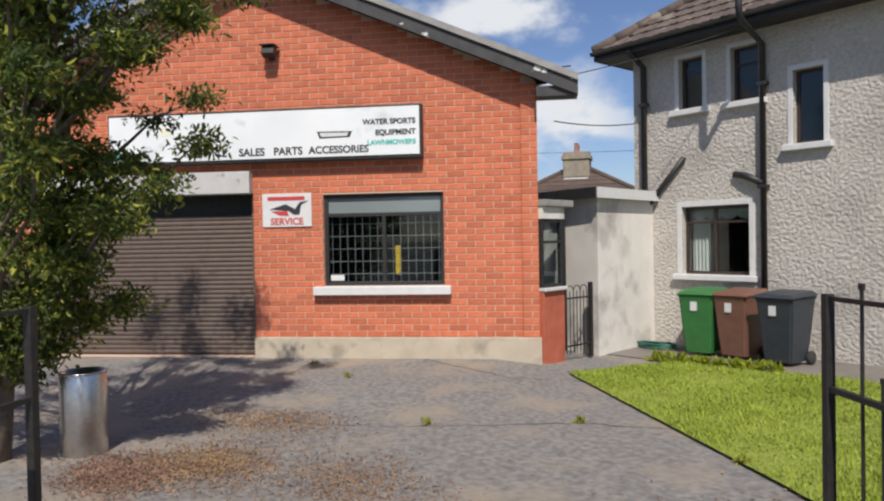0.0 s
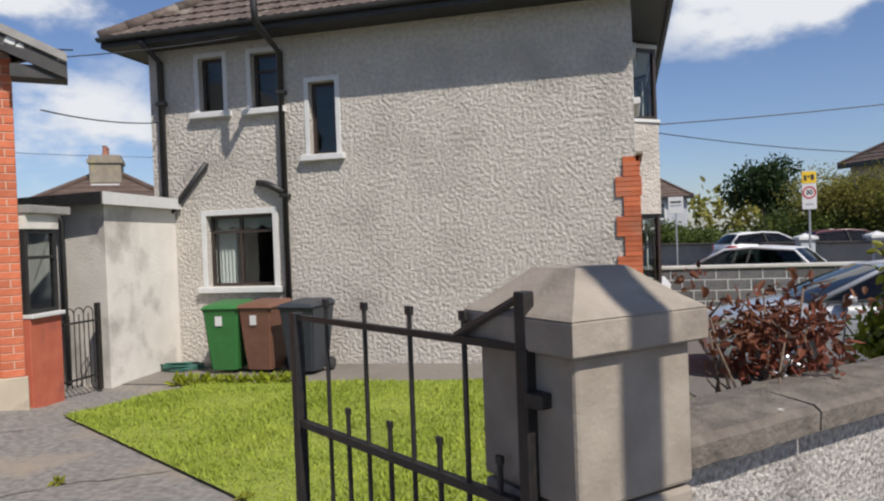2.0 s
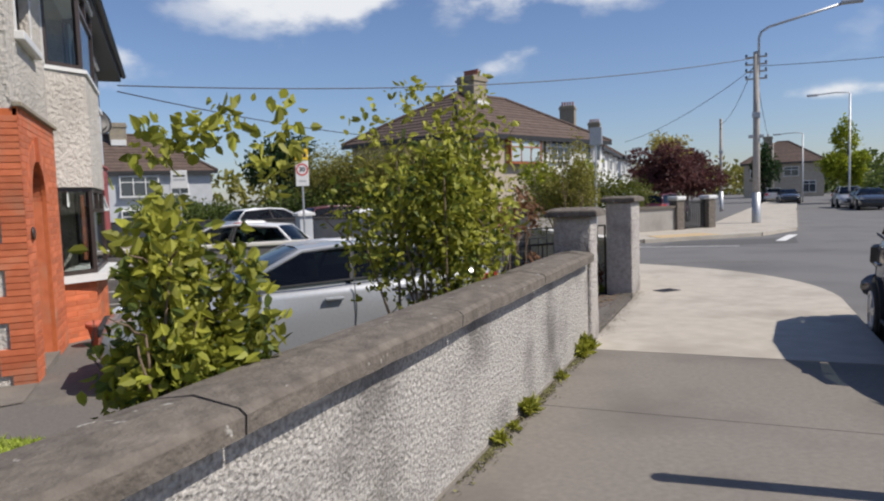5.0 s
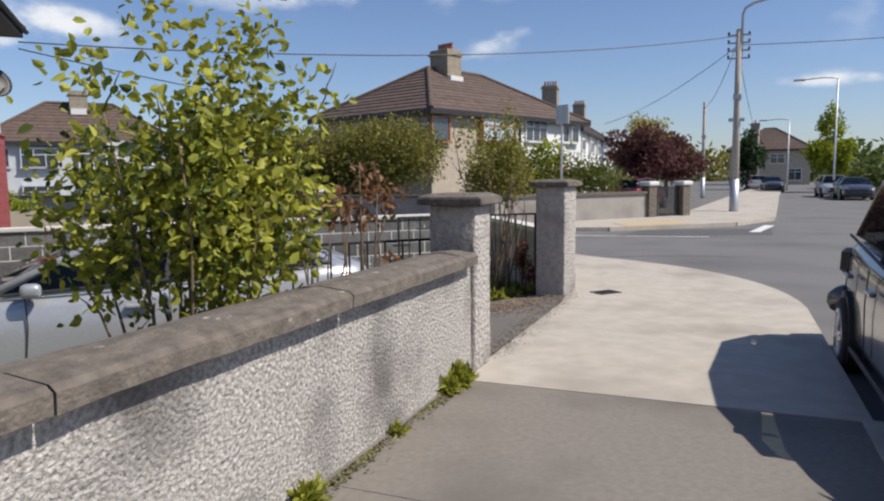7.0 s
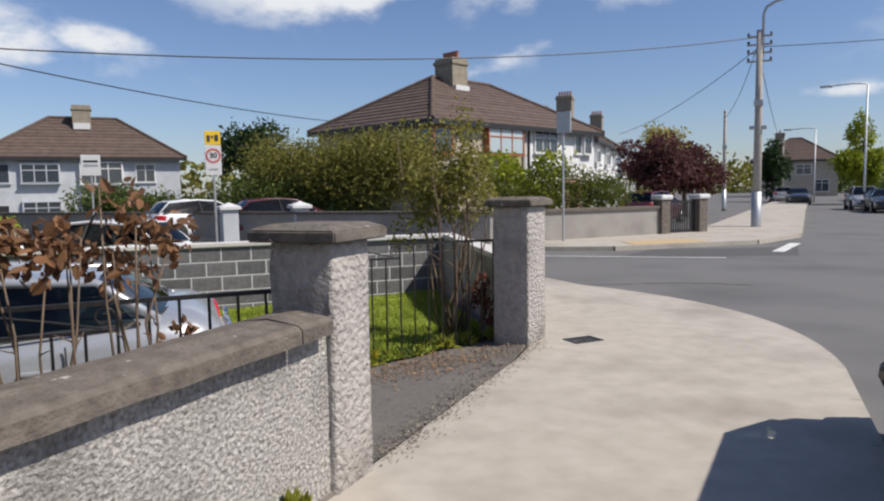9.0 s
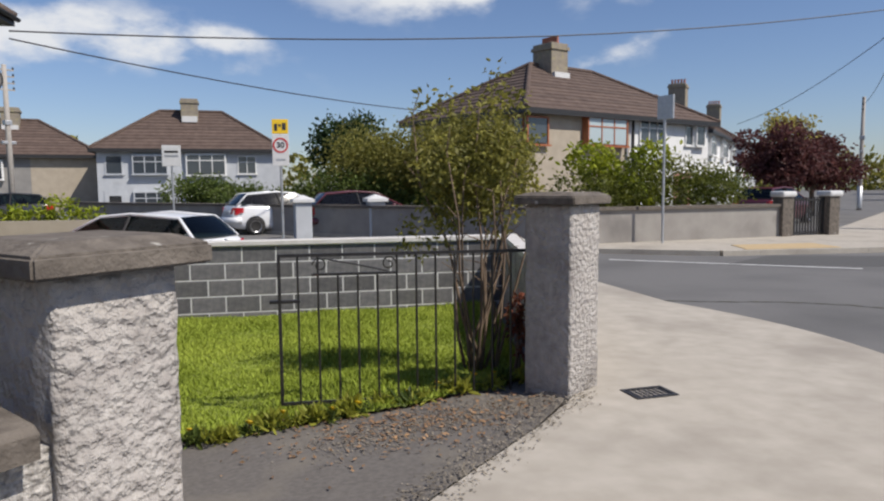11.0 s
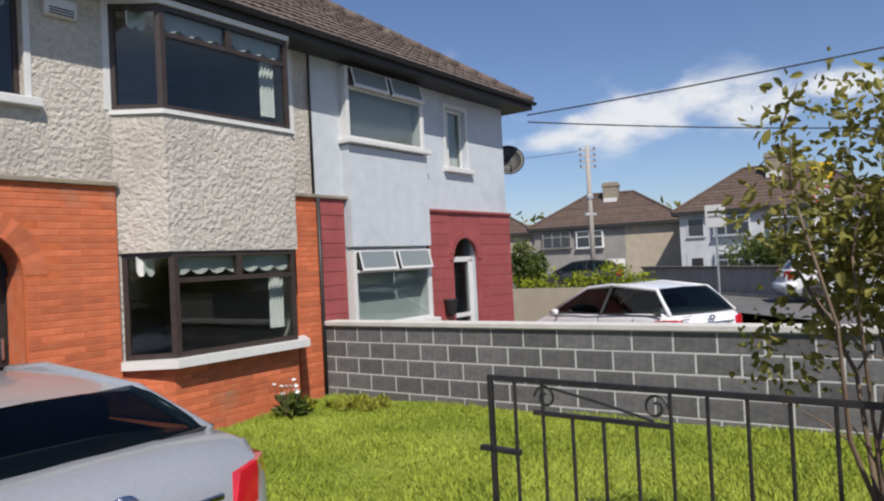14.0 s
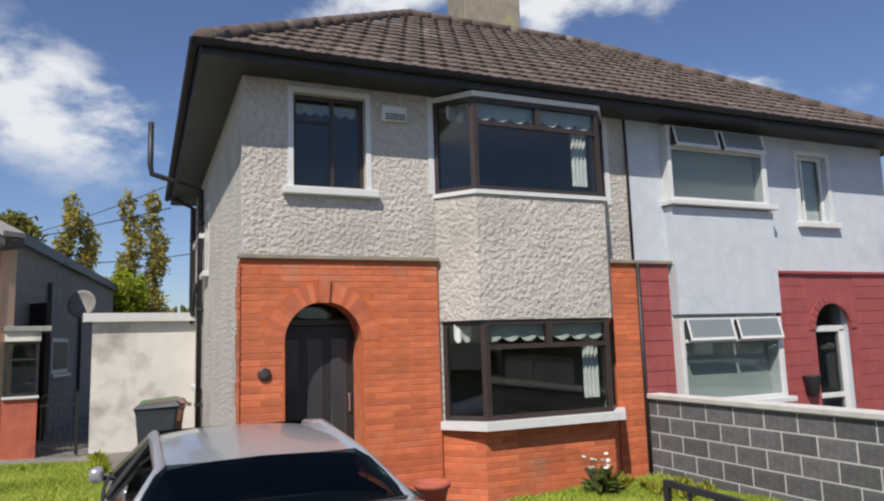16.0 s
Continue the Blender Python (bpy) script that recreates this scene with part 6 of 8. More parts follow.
                part("hub", lathe(bmesh.new(), [(0.0, 0.09), (0.055, 0.09), (0.05, 0.125), (0.0, 0.128)], 14), M_ALLOY, w, smooth=True)
        if fine:
            for xd in (cx - 0.30, spec["bpost"] - 0.02, -1.18):
                part("door_seam", tube(bmesh.new(), [(xd, s * 0.868, 0.95), (xd - 0.01, s * 0.884, 0.70), (xd + 0.03, s * 0.882, 0.32)], 0.006, 4), M_TRIMBLK, c)
            for xd in (spec["bpost"] + 0.20, spec["bpost"] - 0.72):
                part("door_handle", box(bmesh.new(), xd - 0.10, xd + 0.10, min(s * 0.868, s * 0.915), max(s * 0.868, s * 0.915), 0.80, 0.83, 0.01), paint, c)
            part("sill_trim", tube(bmesh.new(), [(1.0, s * 0.875, 0.25), (-0.9, s * 0.875, 0.25)], 0.02, 6), M_TRIMBLK, c)
    for (p0, p1, w0, w1, nm) in (((cx, cz + 0.005), (fx, fz - 0.005), hw * 0.97, hr * 0.96, "windscreen"), ((dx, dz + 0.005), (rx, rz - 0.005), hw * 0.86, hr * 0.96, "rear_window")):
        bm = bmesh.new()
        rows = []
        for i in range(5):
            t = i / 4
            sag = 0.05 * math.sin(math.pi * t)
            x = p0[0] + (p1[0] - p0[0]) * t
            z = p0[1] + (p1[1] - p0[1]) * t + sag * 0.35
            w = w0 + (w1 - w0) * t
            bow = 0.10 if nm == "windscreen" else -0.07
            rows.append([bm.verts.new((x + bow * (1 - q * q) * (1 - t * 0.5), q * w, z)) for q in (-1, -0.6, -0.2, 0.2, 0.6, 1)])
        for A, B in zip(rows, rows[1:]):
            for k in range(5):
                bm.faces.new((A[k], A[k + 1], B[k + 1], B[k]))
        g_ = part(nm, bm, M_CARGLASS, c, smooth=True)
        edge = [v.co.copy() for v in g_.data.vertices]
        loop = [tuple(edge[i]) for i in range(6)]
        part("window_trim", tube(bmesh.new(), loop, 0.010, 5), M_TRIMBLK, c)
    # cabin
    part("cabin_floor", boxes((dx + 0.10, cx - 0.10, -hw * 0.90, hw * 0.90, 1.0, 1.022)), M_TRIMBLK, c)
    for xs_, w_ in ((0.05, 0.24), (-0.85, 0.26)):
        for s in (-0.36, 0.36):
            part("seat_back", box(bmesh.new(), xs_ - 0.08, xs_ + 0.06, s - w_, s + w_, 0.9, 1.20, 0.05), M_SEAT, c, smooth=True)
            part("head_rest", box(bmesh.new(), xs_ - 0.07, xs_ + 0.03, s - 0.12, s + 0.12, 1.16, 1.27, 0.035), M_SEAT, c, smooth=True)
    part("dashboard", box(bmesh.new(), cx - 0.35, cx - 0.05, -0.66, 0.66, 0.9, 1.03, 0.03), M_TRIMBLK, c)
    # lamps, bumpers, plate
    h = spec["L"] / 2
    for s in (-1, 1):
        bm = bmesh.new()
        rows = [[(h - 0.13, 0.50, 0.60), (h - 0.10, 0.50, 0.70)], [(h - 0.16, 0.64, 0.60), (h - 0.19, 0.66, 0.735)], [(h - 0.30, 0.775, 0.62), (h - 0.42, 0.80, 0.76)]]
        rows = [[bm.verts.new((x + 0.03, s * (y + 0.025), z)) for x, y, z in r_] for r_ in rows]
        for A, B in zip(rows, rows[1:]):
            bm.faces.new((A[0], B[0], B[1], A[1]))
        part("headlamp", bm, M_HEADL, c)
        bm = bmesh.new()
        cols = (((-h - 0.005, 0.50, 0.70), (-h + 0.035, 0.58, 0.93)), ((-h + 0.020, 0.66, 0.685), (-h + 0.050, 0.69, 0.955)), ((-h + 0.115, 0.785, 0.70), (-h + 0.145, 0.80, 0.955)), ((-h + 0.32, 0.868, 0.78), (-h + 0.34, 0.862, 0.94)))
        front = [[bm.verts.new((x, s * y, z)) for x, y, z in c_] for c_ in cols]
        back = [[bm.verts.new((x + 0.07, s * (y - 0.07), z)) for x, y, z in c_] for c_ in cols]
        for k in range(3):
            bm.faces.new((front[k][0], front[k + 1][0], front[k + 1][1], front[k][1]))
            bm.faces.new((front[k][0], back[k][0], back[k + 1][0], front[k + 1][0]))
            bm.faces.new((front[k][1], front[k + 1][1], back[k + 1][1], back[k][1]))
        bm.faces.new((front[0][0], front[0][1], back[0][1], back[0][0]))
        bm.faces.new((front[3][0], back[3][0], back[3][1], front[3][1]))
        bmesh.ops.recalc_face_normals(bm, faces=bm.faces)
        tl = part("tail_lamp", bm, lamp or M_TAIL, c, "tail lamp with amber insert")
        if fine:
            bm = bmesh.new()
            q = []
            for u, v in ((0.12, 0.42), (0.95, 0.42), (0.95, 0.85), (0.12, 0.85)):
                p0 = Vector(cols[1][0]).lerp(Vector(cols[1][1]), v)
                p1 = Vector(cols[2][0]).lerp(Vector(cols[2][1]), v)
                e = p0.lerp(p1, u)
                q.append((e.x - 0.006, s * (e.y + 0.004), e.z))
            bm.faces.new([bm.verts.new(e) for e in q])
            part("indicator", bm, M_AMBER, tl)
    part("grille", box(bmesh.new(), h - 0.10, h + 0.012, -0.42, 0.42, 0.56, 0.66, 0.02), M_TRIMBLK, c)
    part("lower_grille", box(bmesh.new(), h - 0.12, h + 0.005, -0.52, 0.52, 0.36, 0.46, 0.02), M_TRIMBLK, c)
    part("number_plate", box(bmesh.new(), -h - 0.035, -h - 0.015, -0.26, 0.26, 0.70, 0.815, 0.004), M_WHITE, c, "white rear number plate")
    part("boot_recess", box(bmesh.new(), -h - 0.012, -h + 0.05, -0.40, 0.40, 0.665, 0.85, 0.01), paint, c)
    part("bumper", tube(bmesh.new(), [(-h + 0.30, 0.84, 0.50), (-h + 0.06, 0.76, 0.50), (-h - 0.035, 0.50, 0.50), (-h - 0.055, 0, 0.50), (-h - 0.035, -0.50, 0.50), (-h + 0.06, -0.76, 0.50), (-h + 0.30, -0.84, 0.50)], 0.12, 10), paint, c, smooth=True)
    if fine:
        part("chrome_strip", box(bmesh.new(), -h - 0.035, -h - 0.005, -0.44, 0.44, 0.855, 0.885, 0.008), M_CHROME, c)
        for k, (rx_, ry_, rot) in enumerate(((0.062, 0.042, 0), (0.03, 0.040, 0), (0.055, 0.018, 0))):
            pts_ = [(-h + 0.012 - 0.008 * k, rx_ * math.cos(a * math.pi / 10), 0.945 + (0.012 if k == 2 else 0) + ry_ * math.sin(a * math.pi / 10)) for a in range(21)]
            part("badge_ring", tube(bmesh.new(), pts_, 0.007, 6), M_CHROME, c, "oval chrome badge")
        part("badge_bar", box(bmesh.new(), -h + 0.02, -h + 0.032, 0.40, 0.60, 0.985, 0.998, 0.002), M_CHROME, c)
        part("badge_bar", box(bmesh.new(), -h + 0.01, -h + 0.024, 0.46, 0.60, 0.95, 0.962, 0.002), M_CHROME, c)
    if plate:
        words(plate, 0.10, M_INK, c, pose(-h - 0.037, 0.02, 0.757, 90, 0, -90), bold=0.002, name="plate_digits")
    return c


CARZ = ground_z(4.97, 9.82)
car(shortened(SALOON, 0.935), pose(4.99, 9.88, CARZ - 0.05, 0, 0, 180), M_SILVER, "saloon_car", "silver saloon car parked on the drive before the porch", "10276")
kx = WALLF @ pose(0.10, -3.62, -0.11, 0, 0, 180)
car(TALL, kx, M_DARKCAR, "hatchback_car", "graphite grey car parked against the kerb", lamp=M_TRIMBLK)
car(HATCH, pose(5.05, 20.5, -0.42, 0, 0, 152), M_WHITECAR, "hatchback_car", "white hatchback parked in the neighbouring drive")
far = [(HATCH, (7.6, 32.0), 20, M_WHITECAR, "white car parked beyond the hedge"), (HATCH, (10.4, 30.6), 10, M_MAROON, "dark maroon car parked by the white pillar"), (HATCH, (-4.2, 39.0), 200, M_BLACKCAR, "black car parked on the side road"),
       (SALOON, (44.5, 33.0), 226, M_BLACKCAR, "dark car parked along the far kerb"), (HATCH, (47.5, 36.8), 226, M_SILVER, "silver car parked along the far kerb"), (SALOON, (57.0, 50.5), 226, M_BLACKCAR, "dark car parked far down the road"), (HATCH, (60.5, 55.5), 46, M_SILVER, "silver car parked far down the road"), (HATCH, (27.0, 31.0), 30, M_MAROON, "red car standing in a front garden")]
for sp, (x_, y_), a_, mt_, lab in far:
    car(sp, pose(x_, y_, -0.11, 0, 0, a_), mt_, "parked_car", lab, fine=False)


# ---- plants ----
def leaf_mat(name, a, b, vary=0.4, trans=0.42):
    m = mat(name, a, 0.55, second=b, scale=1.6, vary=vary, island=True, spec=0.35)
    n, l = m.node_tree.nodes, m.node_tree.links
    bs = n["Principled BSDF"]
    tr, mx = n.new("ShaderNodeBsdfTranslucent"), n.new("ShaderNodeMixShader")
    src = bs.inputs["Base Color"].links[0].from_socket
    l.new(src, tr.inputs["Color"])
    mx.inputs["Fac"].default_value = trans
    l.new(bs.outputs["BSDF"], mx.inputs[1])
    l.new(tr.outputs["BSDF"], mx.inputs[2])
    l.new(mx.outputs["Shader"], n["Material Output"].inputs["Surface"])
    return m


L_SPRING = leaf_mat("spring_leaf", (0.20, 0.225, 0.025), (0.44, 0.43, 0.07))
L_DEEP = leaf_mat("deep_green_and_shade_leaf", (0.06, 0.095, 0.02), (0.15, 0.19, 0.04))
L_OLIVE = leaf_mat("olive_hedge_leaf", (0.15, 0.15, 0.03), (0.31, 0.285, 0.065))
L_GARDEN = leaf_mat("mid_green_hedge_leaf", (0.085, 0.11, 0.02), (0.20, 0.21, 0.035))
L_YELLOW = leaf_mat("yellow_green_leaf", (0.20, 0.26, 0.02), (0.36, 0.38, 0.03))
L_RED = leaf_mat("red_rose_leaf", (0.21, 0.042, 0.032), (0.15, 0.085, 0.04), vary=0.55)
L_MAROON = leaf_mat("maroon_tree_leaf", (0.085, 0.03, 0.032), (0.16, 0.07, 0.06))
L_BRONZE = leaf_mat("bronze_rose_leaf", (0.16, 0.075, 0.04), (0.28, 0.15, 0.07))
L_POPLAR = leaf_mat("pale_poplar_leaf", (0.30, 0.27, 0.07), (0.46, 0.39, 0.10))
L_DARK = leaf_mat("dark_conifer_leaf", (0.018, 0.04, 0.012), (0.04, 0.075, 0.02))
M_BARK = mat("bark", (0.10, 0.075, 0.055), 0.95, second=(0.17, 0.135, 0.10), scale=14, bump=0.6, bump_scale=40)
M_TWIG = mat("twig", (0.13, 0.09, 0.06), 0.9, second=(0.18, 0.13, 0.09), scale=14)


def leaves(name, blobs, n, size, material, parent, seed=0, shell=0.55, droop=0.3, slim=0.5, floor=None, kind="stuff"):
    """Many small folded leaves scattered through overlapping rounded clumps."""
    rs = np.random.RandomState(seed)
    vol = np.array([b[1][0] * b[1][1] * b[1][2] for b in blobs]) ** 0.75
    pick = rs.choice(len(blobs), n, p=vol / vol.sum())
    cen = np.array([b[0] for b in blobs])[pick]
    rad = np.array([b[1] for b in blobs])[pick]
    d = rs.normal(size=(n, 3))
    d /= np.linalg.norm(d, axis=1)[:, None]
    r = (shell + (1 - shell) * rs.rand(n)) * (0.75 + 0.5 * rs.rand(n) ** 2)
    p = cen + d * rad * r[:, None]
    if floor is not None:
        p[:, 2] = np.maximum(p[:, 2], floor + 0.03 * rs.rand(n))
    a = rs.normal(size=(n, 3)) + d * 0.6 + np.array([0, 0, -droop])
    a /= np.linalg.norm(a, axis=1)[:, None]
    b = np.cross(a, rs.normal(size=(n, 3)))
    b /= np.linalg.norm(b, axis=1)[:, None]
    nn = np.cross(a, b)
    s = size * (0.6 + 0.8 * rs.rand(n))[:, None]
    v = np.empty((n, 6, 3))
    for k, (along, wide) in enumerate(((0.0, 0.0), (0.28, 0.46), (0.66, 0.40), (1.0, 0.0), (0.66, -0.40), (0.28, -0.46))):
        curl = abs(wide) * 0.22 - 0.10 * along * along
        v[:, k] = p + a * s * along + b * s * slim * wide + nn * s * curl
    i = np.arange(n)[:, None] * 6
    f = np.concatenate([i + np.array([[0, 1, 2, 3]]), i + np.array([[0, 3, 4, 5]])]).tolist()
    me = bpy.data.meshes.new(name)
    me.from_pydata(v.reshape(-1, 3).tolist(), [], f)
    me.materials.append(material)
    ob = new(name, me)
    ob.parent = parent
    if kind:
        ob["kind"] = kind
    return ob


def limb(bm, a, b, r0, r1, seed, seg=6, wob=0.08):
    rnd = random.Random(seed)
    a, b = Vector(a), Vector(b)
    L = (b - a).length
    pts = [a + (b - a) * (i / 4) + Vector((rnd.uniform(-1, 1), rnd.uniform(-1, 1), rnd.uniform(-0.5, 0.5))) * wob * L * (0 if i in (0,) else 1) * 0.5 for i in range(5)]
    tube(bm, pts, r0, seg, taper=r1)
    return pts


def shrub(name, label, at, stems, blobs, n, size, material, seed, cat="shrub", stem_r=0.014, **kw):
    """A bush: stems from the ground up into each clump, and a crown of leaves. Coordinates are local to its foot."""
    t = thing(name, label, cat, pose(*at))
    rnd = random.Random(seed)
    for k in range(stems):
        c, r = blobs[k % len(blobs)]
        tip = Vector(c) + Vector((rnd.uniform(-1, 1) * r[0], rnd.uniform(-1, 1) * r[1], rnd.uniform(-0.2, 0.9) * r[2])) * 0.8
        bm = bmesh.new()
        foot = (rnd.uniform(-0.10, 0.10), rnd.uniform(-0.10, 0.10), -0.1)
        pts_ = limb(bm, foot, tip, stem_r, stem_r * 0.3, seed * 31 + k)
        for q in range(3):
            o = pts_[2 + q % 3]
            limb(bm, o, o + Vector((rnd.uniform(-1, 1), rnd.uniform(-1, 1), rnd.uniform(0.2, 1))).normalized() * min(r) * 0.9, stem_r * 0.4, stem_r * 0.15, seed * 77 + k * 5 + q, 5)
        part("stem", bm, M_TWIG, t, smooth=True)
    leaves("foliage", blobs, n, size, material, t, seed, **kw)
    return t


def cluster(c, r, n, spread, seed):
    """Clumps gathered round a centre."""
    rnd = random.Random(seed)
    out = []
    for k in range(n):
        d = Vector((rnd.gauss(0, 1), rnd.gauss(0, 1), rnd.gauss(0, 1))).normalized() * rnd.uniform(0.3, 1)
        q = rnd.uniform(0.28, 0.5)
        out.append(((c[0] + d.x * r[0] * spread, c[1] + d.y * r[1] * spread, c[2] + d.z * r[2] * spread), (r[0] * q, r[1] * q, r[2] * q)))
    return out


# shrubs behind the low street wall
za, zb_ = ground_z(3.64, 4.75), ground_z(5.45, 6.90)
s1_blobs = cluster((-0.02, 0.0, 1.15), (0.40, 0.40, 0.56), 20, 0.82, 3) + [((0.0, 0.0, 0.75), (0.34, 0.34, 0.3))]
s1_shoots = [((0.02, -0.02, 1.84), (0.15, 0.15, 0.10)), ((0.16, -0.08, 1.90), (0.12, 0.12, 0.09)), ((0.36, -0.15, 1.86), (0.09, 0.09, 0.14)), ((-0.12, 0.06, 1.80), (0.12, 0.12, 0.12)), ((0.30, -0.05, 1.72), (0.10, 0.10, 0.12))]
sh1 = shrub("shrub", "leafy yellow-green garden shrub behind the street wall", (3.64, 4.78, za), 12, s1_blobs + s1_shoots, 2600, 0.054, L_SPRING, 11, slim=0.66, shell=0.3)
# darker leaves at the core paint in the shade inside the shrub
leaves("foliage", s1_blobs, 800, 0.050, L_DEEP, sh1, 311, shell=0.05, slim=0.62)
s2_blobs = cluster((0.0, 0.0, 1.48), (0.72, 0.62, 0.88), 34, 0.88, 5) + [((0.05, 0.0, 0.85), (0.45, 0.45, 0.35))]
s2_shoots = [((-0.15, 0.0, 2.34), (0.20, 0.20, 0.24)), ((0.38, 0.05, 2.32), (0.22, 0.22, 0.26)), ((-0.50, 0.05, 2.16), (0.20, 0.20, 0.24)), ((0.62, 0.10, 2.06), (0.20, 0.20, 0.22)), ((0.12, -0.05, 2.25), (0.18, 0.18, 0.22))]
sh2 = shrub("shrub", "tall leafy green garden shrub behind the street wall", (5.45, 6.90, zb_), 16, s2_blobs + s2_shoots, 4600, 0.058, L_SPRING, 12, slim=0.66, shell=0.3)
# same here: a darker core of leaves stands in for inner shade
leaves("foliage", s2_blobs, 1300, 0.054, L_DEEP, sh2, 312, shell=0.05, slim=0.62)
shrub("rose_bush", "red-leaved rose bush growing beside the street wall", (2.56, 3.50, -0.05), 16, cluster((0.0, 0, 1.12), (0.34, 0.32, 0.36), 18, 0.95, 8) + [((-0.30, 0.15, 1.40), (0.10, 0.10, 0.08)), ((0.33, -0.1, 1.30), (0.12, 0.12, 0.08))], 860, 0.044, L_RED, 13, cat="rose", slim=0.55)
shrub("rose_bush", "sparse dark rose bush with few leaves", (6.23, 7.62, zb_), 8, cluster((0, 0, 1.42), (0.24, 0.24, 0.22), 9, 0.95, 9), 260, 0.055, L_BRONZE, 14, cat="rose", slim=0.6, stem_r=0.011)
shrub("rose_bush", "sparse dark rose bush with few leaves", (6.66, 7.82, zb_), 7, cluster((0, 0, 1.42), (0.22, 0.22, 0.24), 8, 0.95, 10) + [((0.15, 0.0, 0.95), (0.14, 0.14, 0.1))], 240, 0.055, L_BRONZE, 15, cat="rose", slim=0.6, stem_r=0.011)
# the open, many-stemmed shrub behind the drive gate
zt = ground_z(9.6, 11.8)
shrub("garden_tree", "open many-stemmed shrub tree with small green leaves", (9.66, 11.80, zt), 14, cluster((-0.02, 0.05, 1.70), (0.62, 0.58, 0.66), 26, 0.92, 21) + [((0.15, 0, 2.45), (0.15, 0.15, 0.26)), ((0.3, 0.1, 2.28), (0.2, 0.2, 0.22)), ((-0.5, 0.1, 1.2), (0.28, 0.25, 0.25))], 4400, 0.050, L_OLIVE, 22, cat="tree", stem_r=0.016, slim=0.55)
shrub("shrub", "small red-brown shrub beside the gate pier", (10.0, 11.55, zt), 6, cluster((0, 0, 0.42), (0.16, 0.24, 0.38), 8, 0.8, 25), 420, 0.05, L_RED, 23)
# tree over the forecourt
tree = thing("tree", "feathery green tree overhanging the shop forecourt", "tree", pose(-4.9, 0.15, -0.15))
bm = bmesh.new()
limb(bm, (0, 0, -0.2), (0.1, 0.1, 2.0), 0.13, 0.09, 3, 10, 0.05)
part("trunk", bm, M_BARK, tree, smooth=True)
rnd = random.Random(40)
spray = []
for k in range(46):
    az = rnd.uniform(0, 2 * math.pi)
    if k < 24:
        az = rnd.uniform(-0.3, 1.5)
    hz = rnd.uniform(1.9, 4.8)
    reach = rnd.uniform(0.8, 1.7) + (0.45 if hz > 2.6 else -0.1)
    if k >= 42:
        az, reach, hz = rnd.uniform(0.3, 1.2), rnd.uniform(0.7, 1.2), rnd.uniform(1.2, 1.7)
    tip = Vector((math.cos(az) * reach, math.sin(az) * reach, hz))
    bm = bmesh.new()
    pts_ = limb(bm, (0.05, 0.05, max(0.5, hz - 1.5)), tip, 0.035, 0.006, 50 + k)
    part("branch", bm, M_BARK, tree, smooth=True)
    for p_ in pts_[1:]:
        spray.append((tuple(p_), (0.30, 0.30, 0.14)))
    spray.append((tuple(tip * 1.0 + Vector((0, 0, -0.08))), (0.34, 0.34, 0.13)))
# high boughs out of view, added to shade the shutter and forecourt
for k in range(16):
    az, reach, hz = rnd.uniform(0, 2 * math.pi), rnd.uniform(0.4, 2.0), rnd.uniform(4.2, 6.4)
    bm = bmesh.new()
    pts_ = limb(bm, (0.08, 0.08, 1.9), (math.cos(az) * reach, math.sin(az) * reach, hz), 0.04, 0.006, 150 + k)
    part("branch", bm, M_BARK, tree, smooth=True)
    spray += [(tuple(p_), (0.36, 0.36, 0.18)) for p_ in pts_[2:]]
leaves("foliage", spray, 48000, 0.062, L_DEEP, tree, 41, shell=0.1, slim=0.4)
# lighter leaves go on the +x side of the crown only
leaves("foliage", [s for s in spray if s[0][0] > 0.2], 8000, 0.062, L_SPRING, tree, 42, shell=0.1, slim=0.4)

# lawns: short blades, denser towards the camera's side
def grass(poly, n, seed, parent_name, h=0.05, pad=0.0):
    rs = np.random.RandomState(seed)
    xs, ys = [p[0] for p in poly], [p[1] for p in poly]
    pts = np.stack([rs.uniform(min(xs), max(xs), n), rs.uniform(min(ys), max(ys), n)], 1)
    ok = np.zeros(n, bool)
    k = len(poly)
    for i in range(k):
        (x0, y0), (x1, y1) = poly[i], poly[(i + 1) % k]
        cond = ((y0 > pts[:, 1]) != (y1 > pts[:, 1])) & (pts[:, 0] < (x1 - x0) * (pts[:, 1] - y0) / (y1 - y0 + 1e-9) + x0)
        ok ^= cond
    pts = pts[ok]
    n = len(pts)
    d = (pts[:, 1] - pts[:, 0] - 0.45) / 1.414
    z = np.array([ground_z(x, y) for x, y in pts]) + 0.025
    az = rs.uniform(0, 2 * np.pi, n)
    hh = h * (0.5 + rs.rand(n)) * (0.7 + 0.5 * np.sin(pts[:, 0] * 3.1) * np.sin(pts[:, 1] * 2.3) ** 2 + 0.3)
    w = 0.0055 + 0.005 * rs.rand(n)
    lean = rs.normal(0, 0.5, (n, 2)) * hh[:, None]
    v = np.empty((n, 3, 3))
    v[:, 0] = np.stack([pts[:, 0] - np.cos(az) * w, pts[:, 1] - np.sin(az) * w, z], 1)
    v[:, 1] = np.stack([pts[:, 0] + np.cos(az) * w, pts[:, 1] + np.sin(az) * w, z], 1)
    v[:, 2] = np.stack([pts[:, 0] + lean[:, 0], pts[:, 1] + lean[:, 1], z + hh], 1)
    me = bpy.data.meshes.new("grass")
    me.from_pydata(v.reshape(-1, 3).tolist(), [], (np.arange(n)[:, None] * 3 + np.array([[0, 1, 2]])).tolist())
    me.materials.append(M_GRASS)
    return tagged(new("grass", me), "short mown grass with a few yellow flowers", "grass", kind="stuff")


grass(LAWN_A, 110000, 5, "lawn", 0.036)
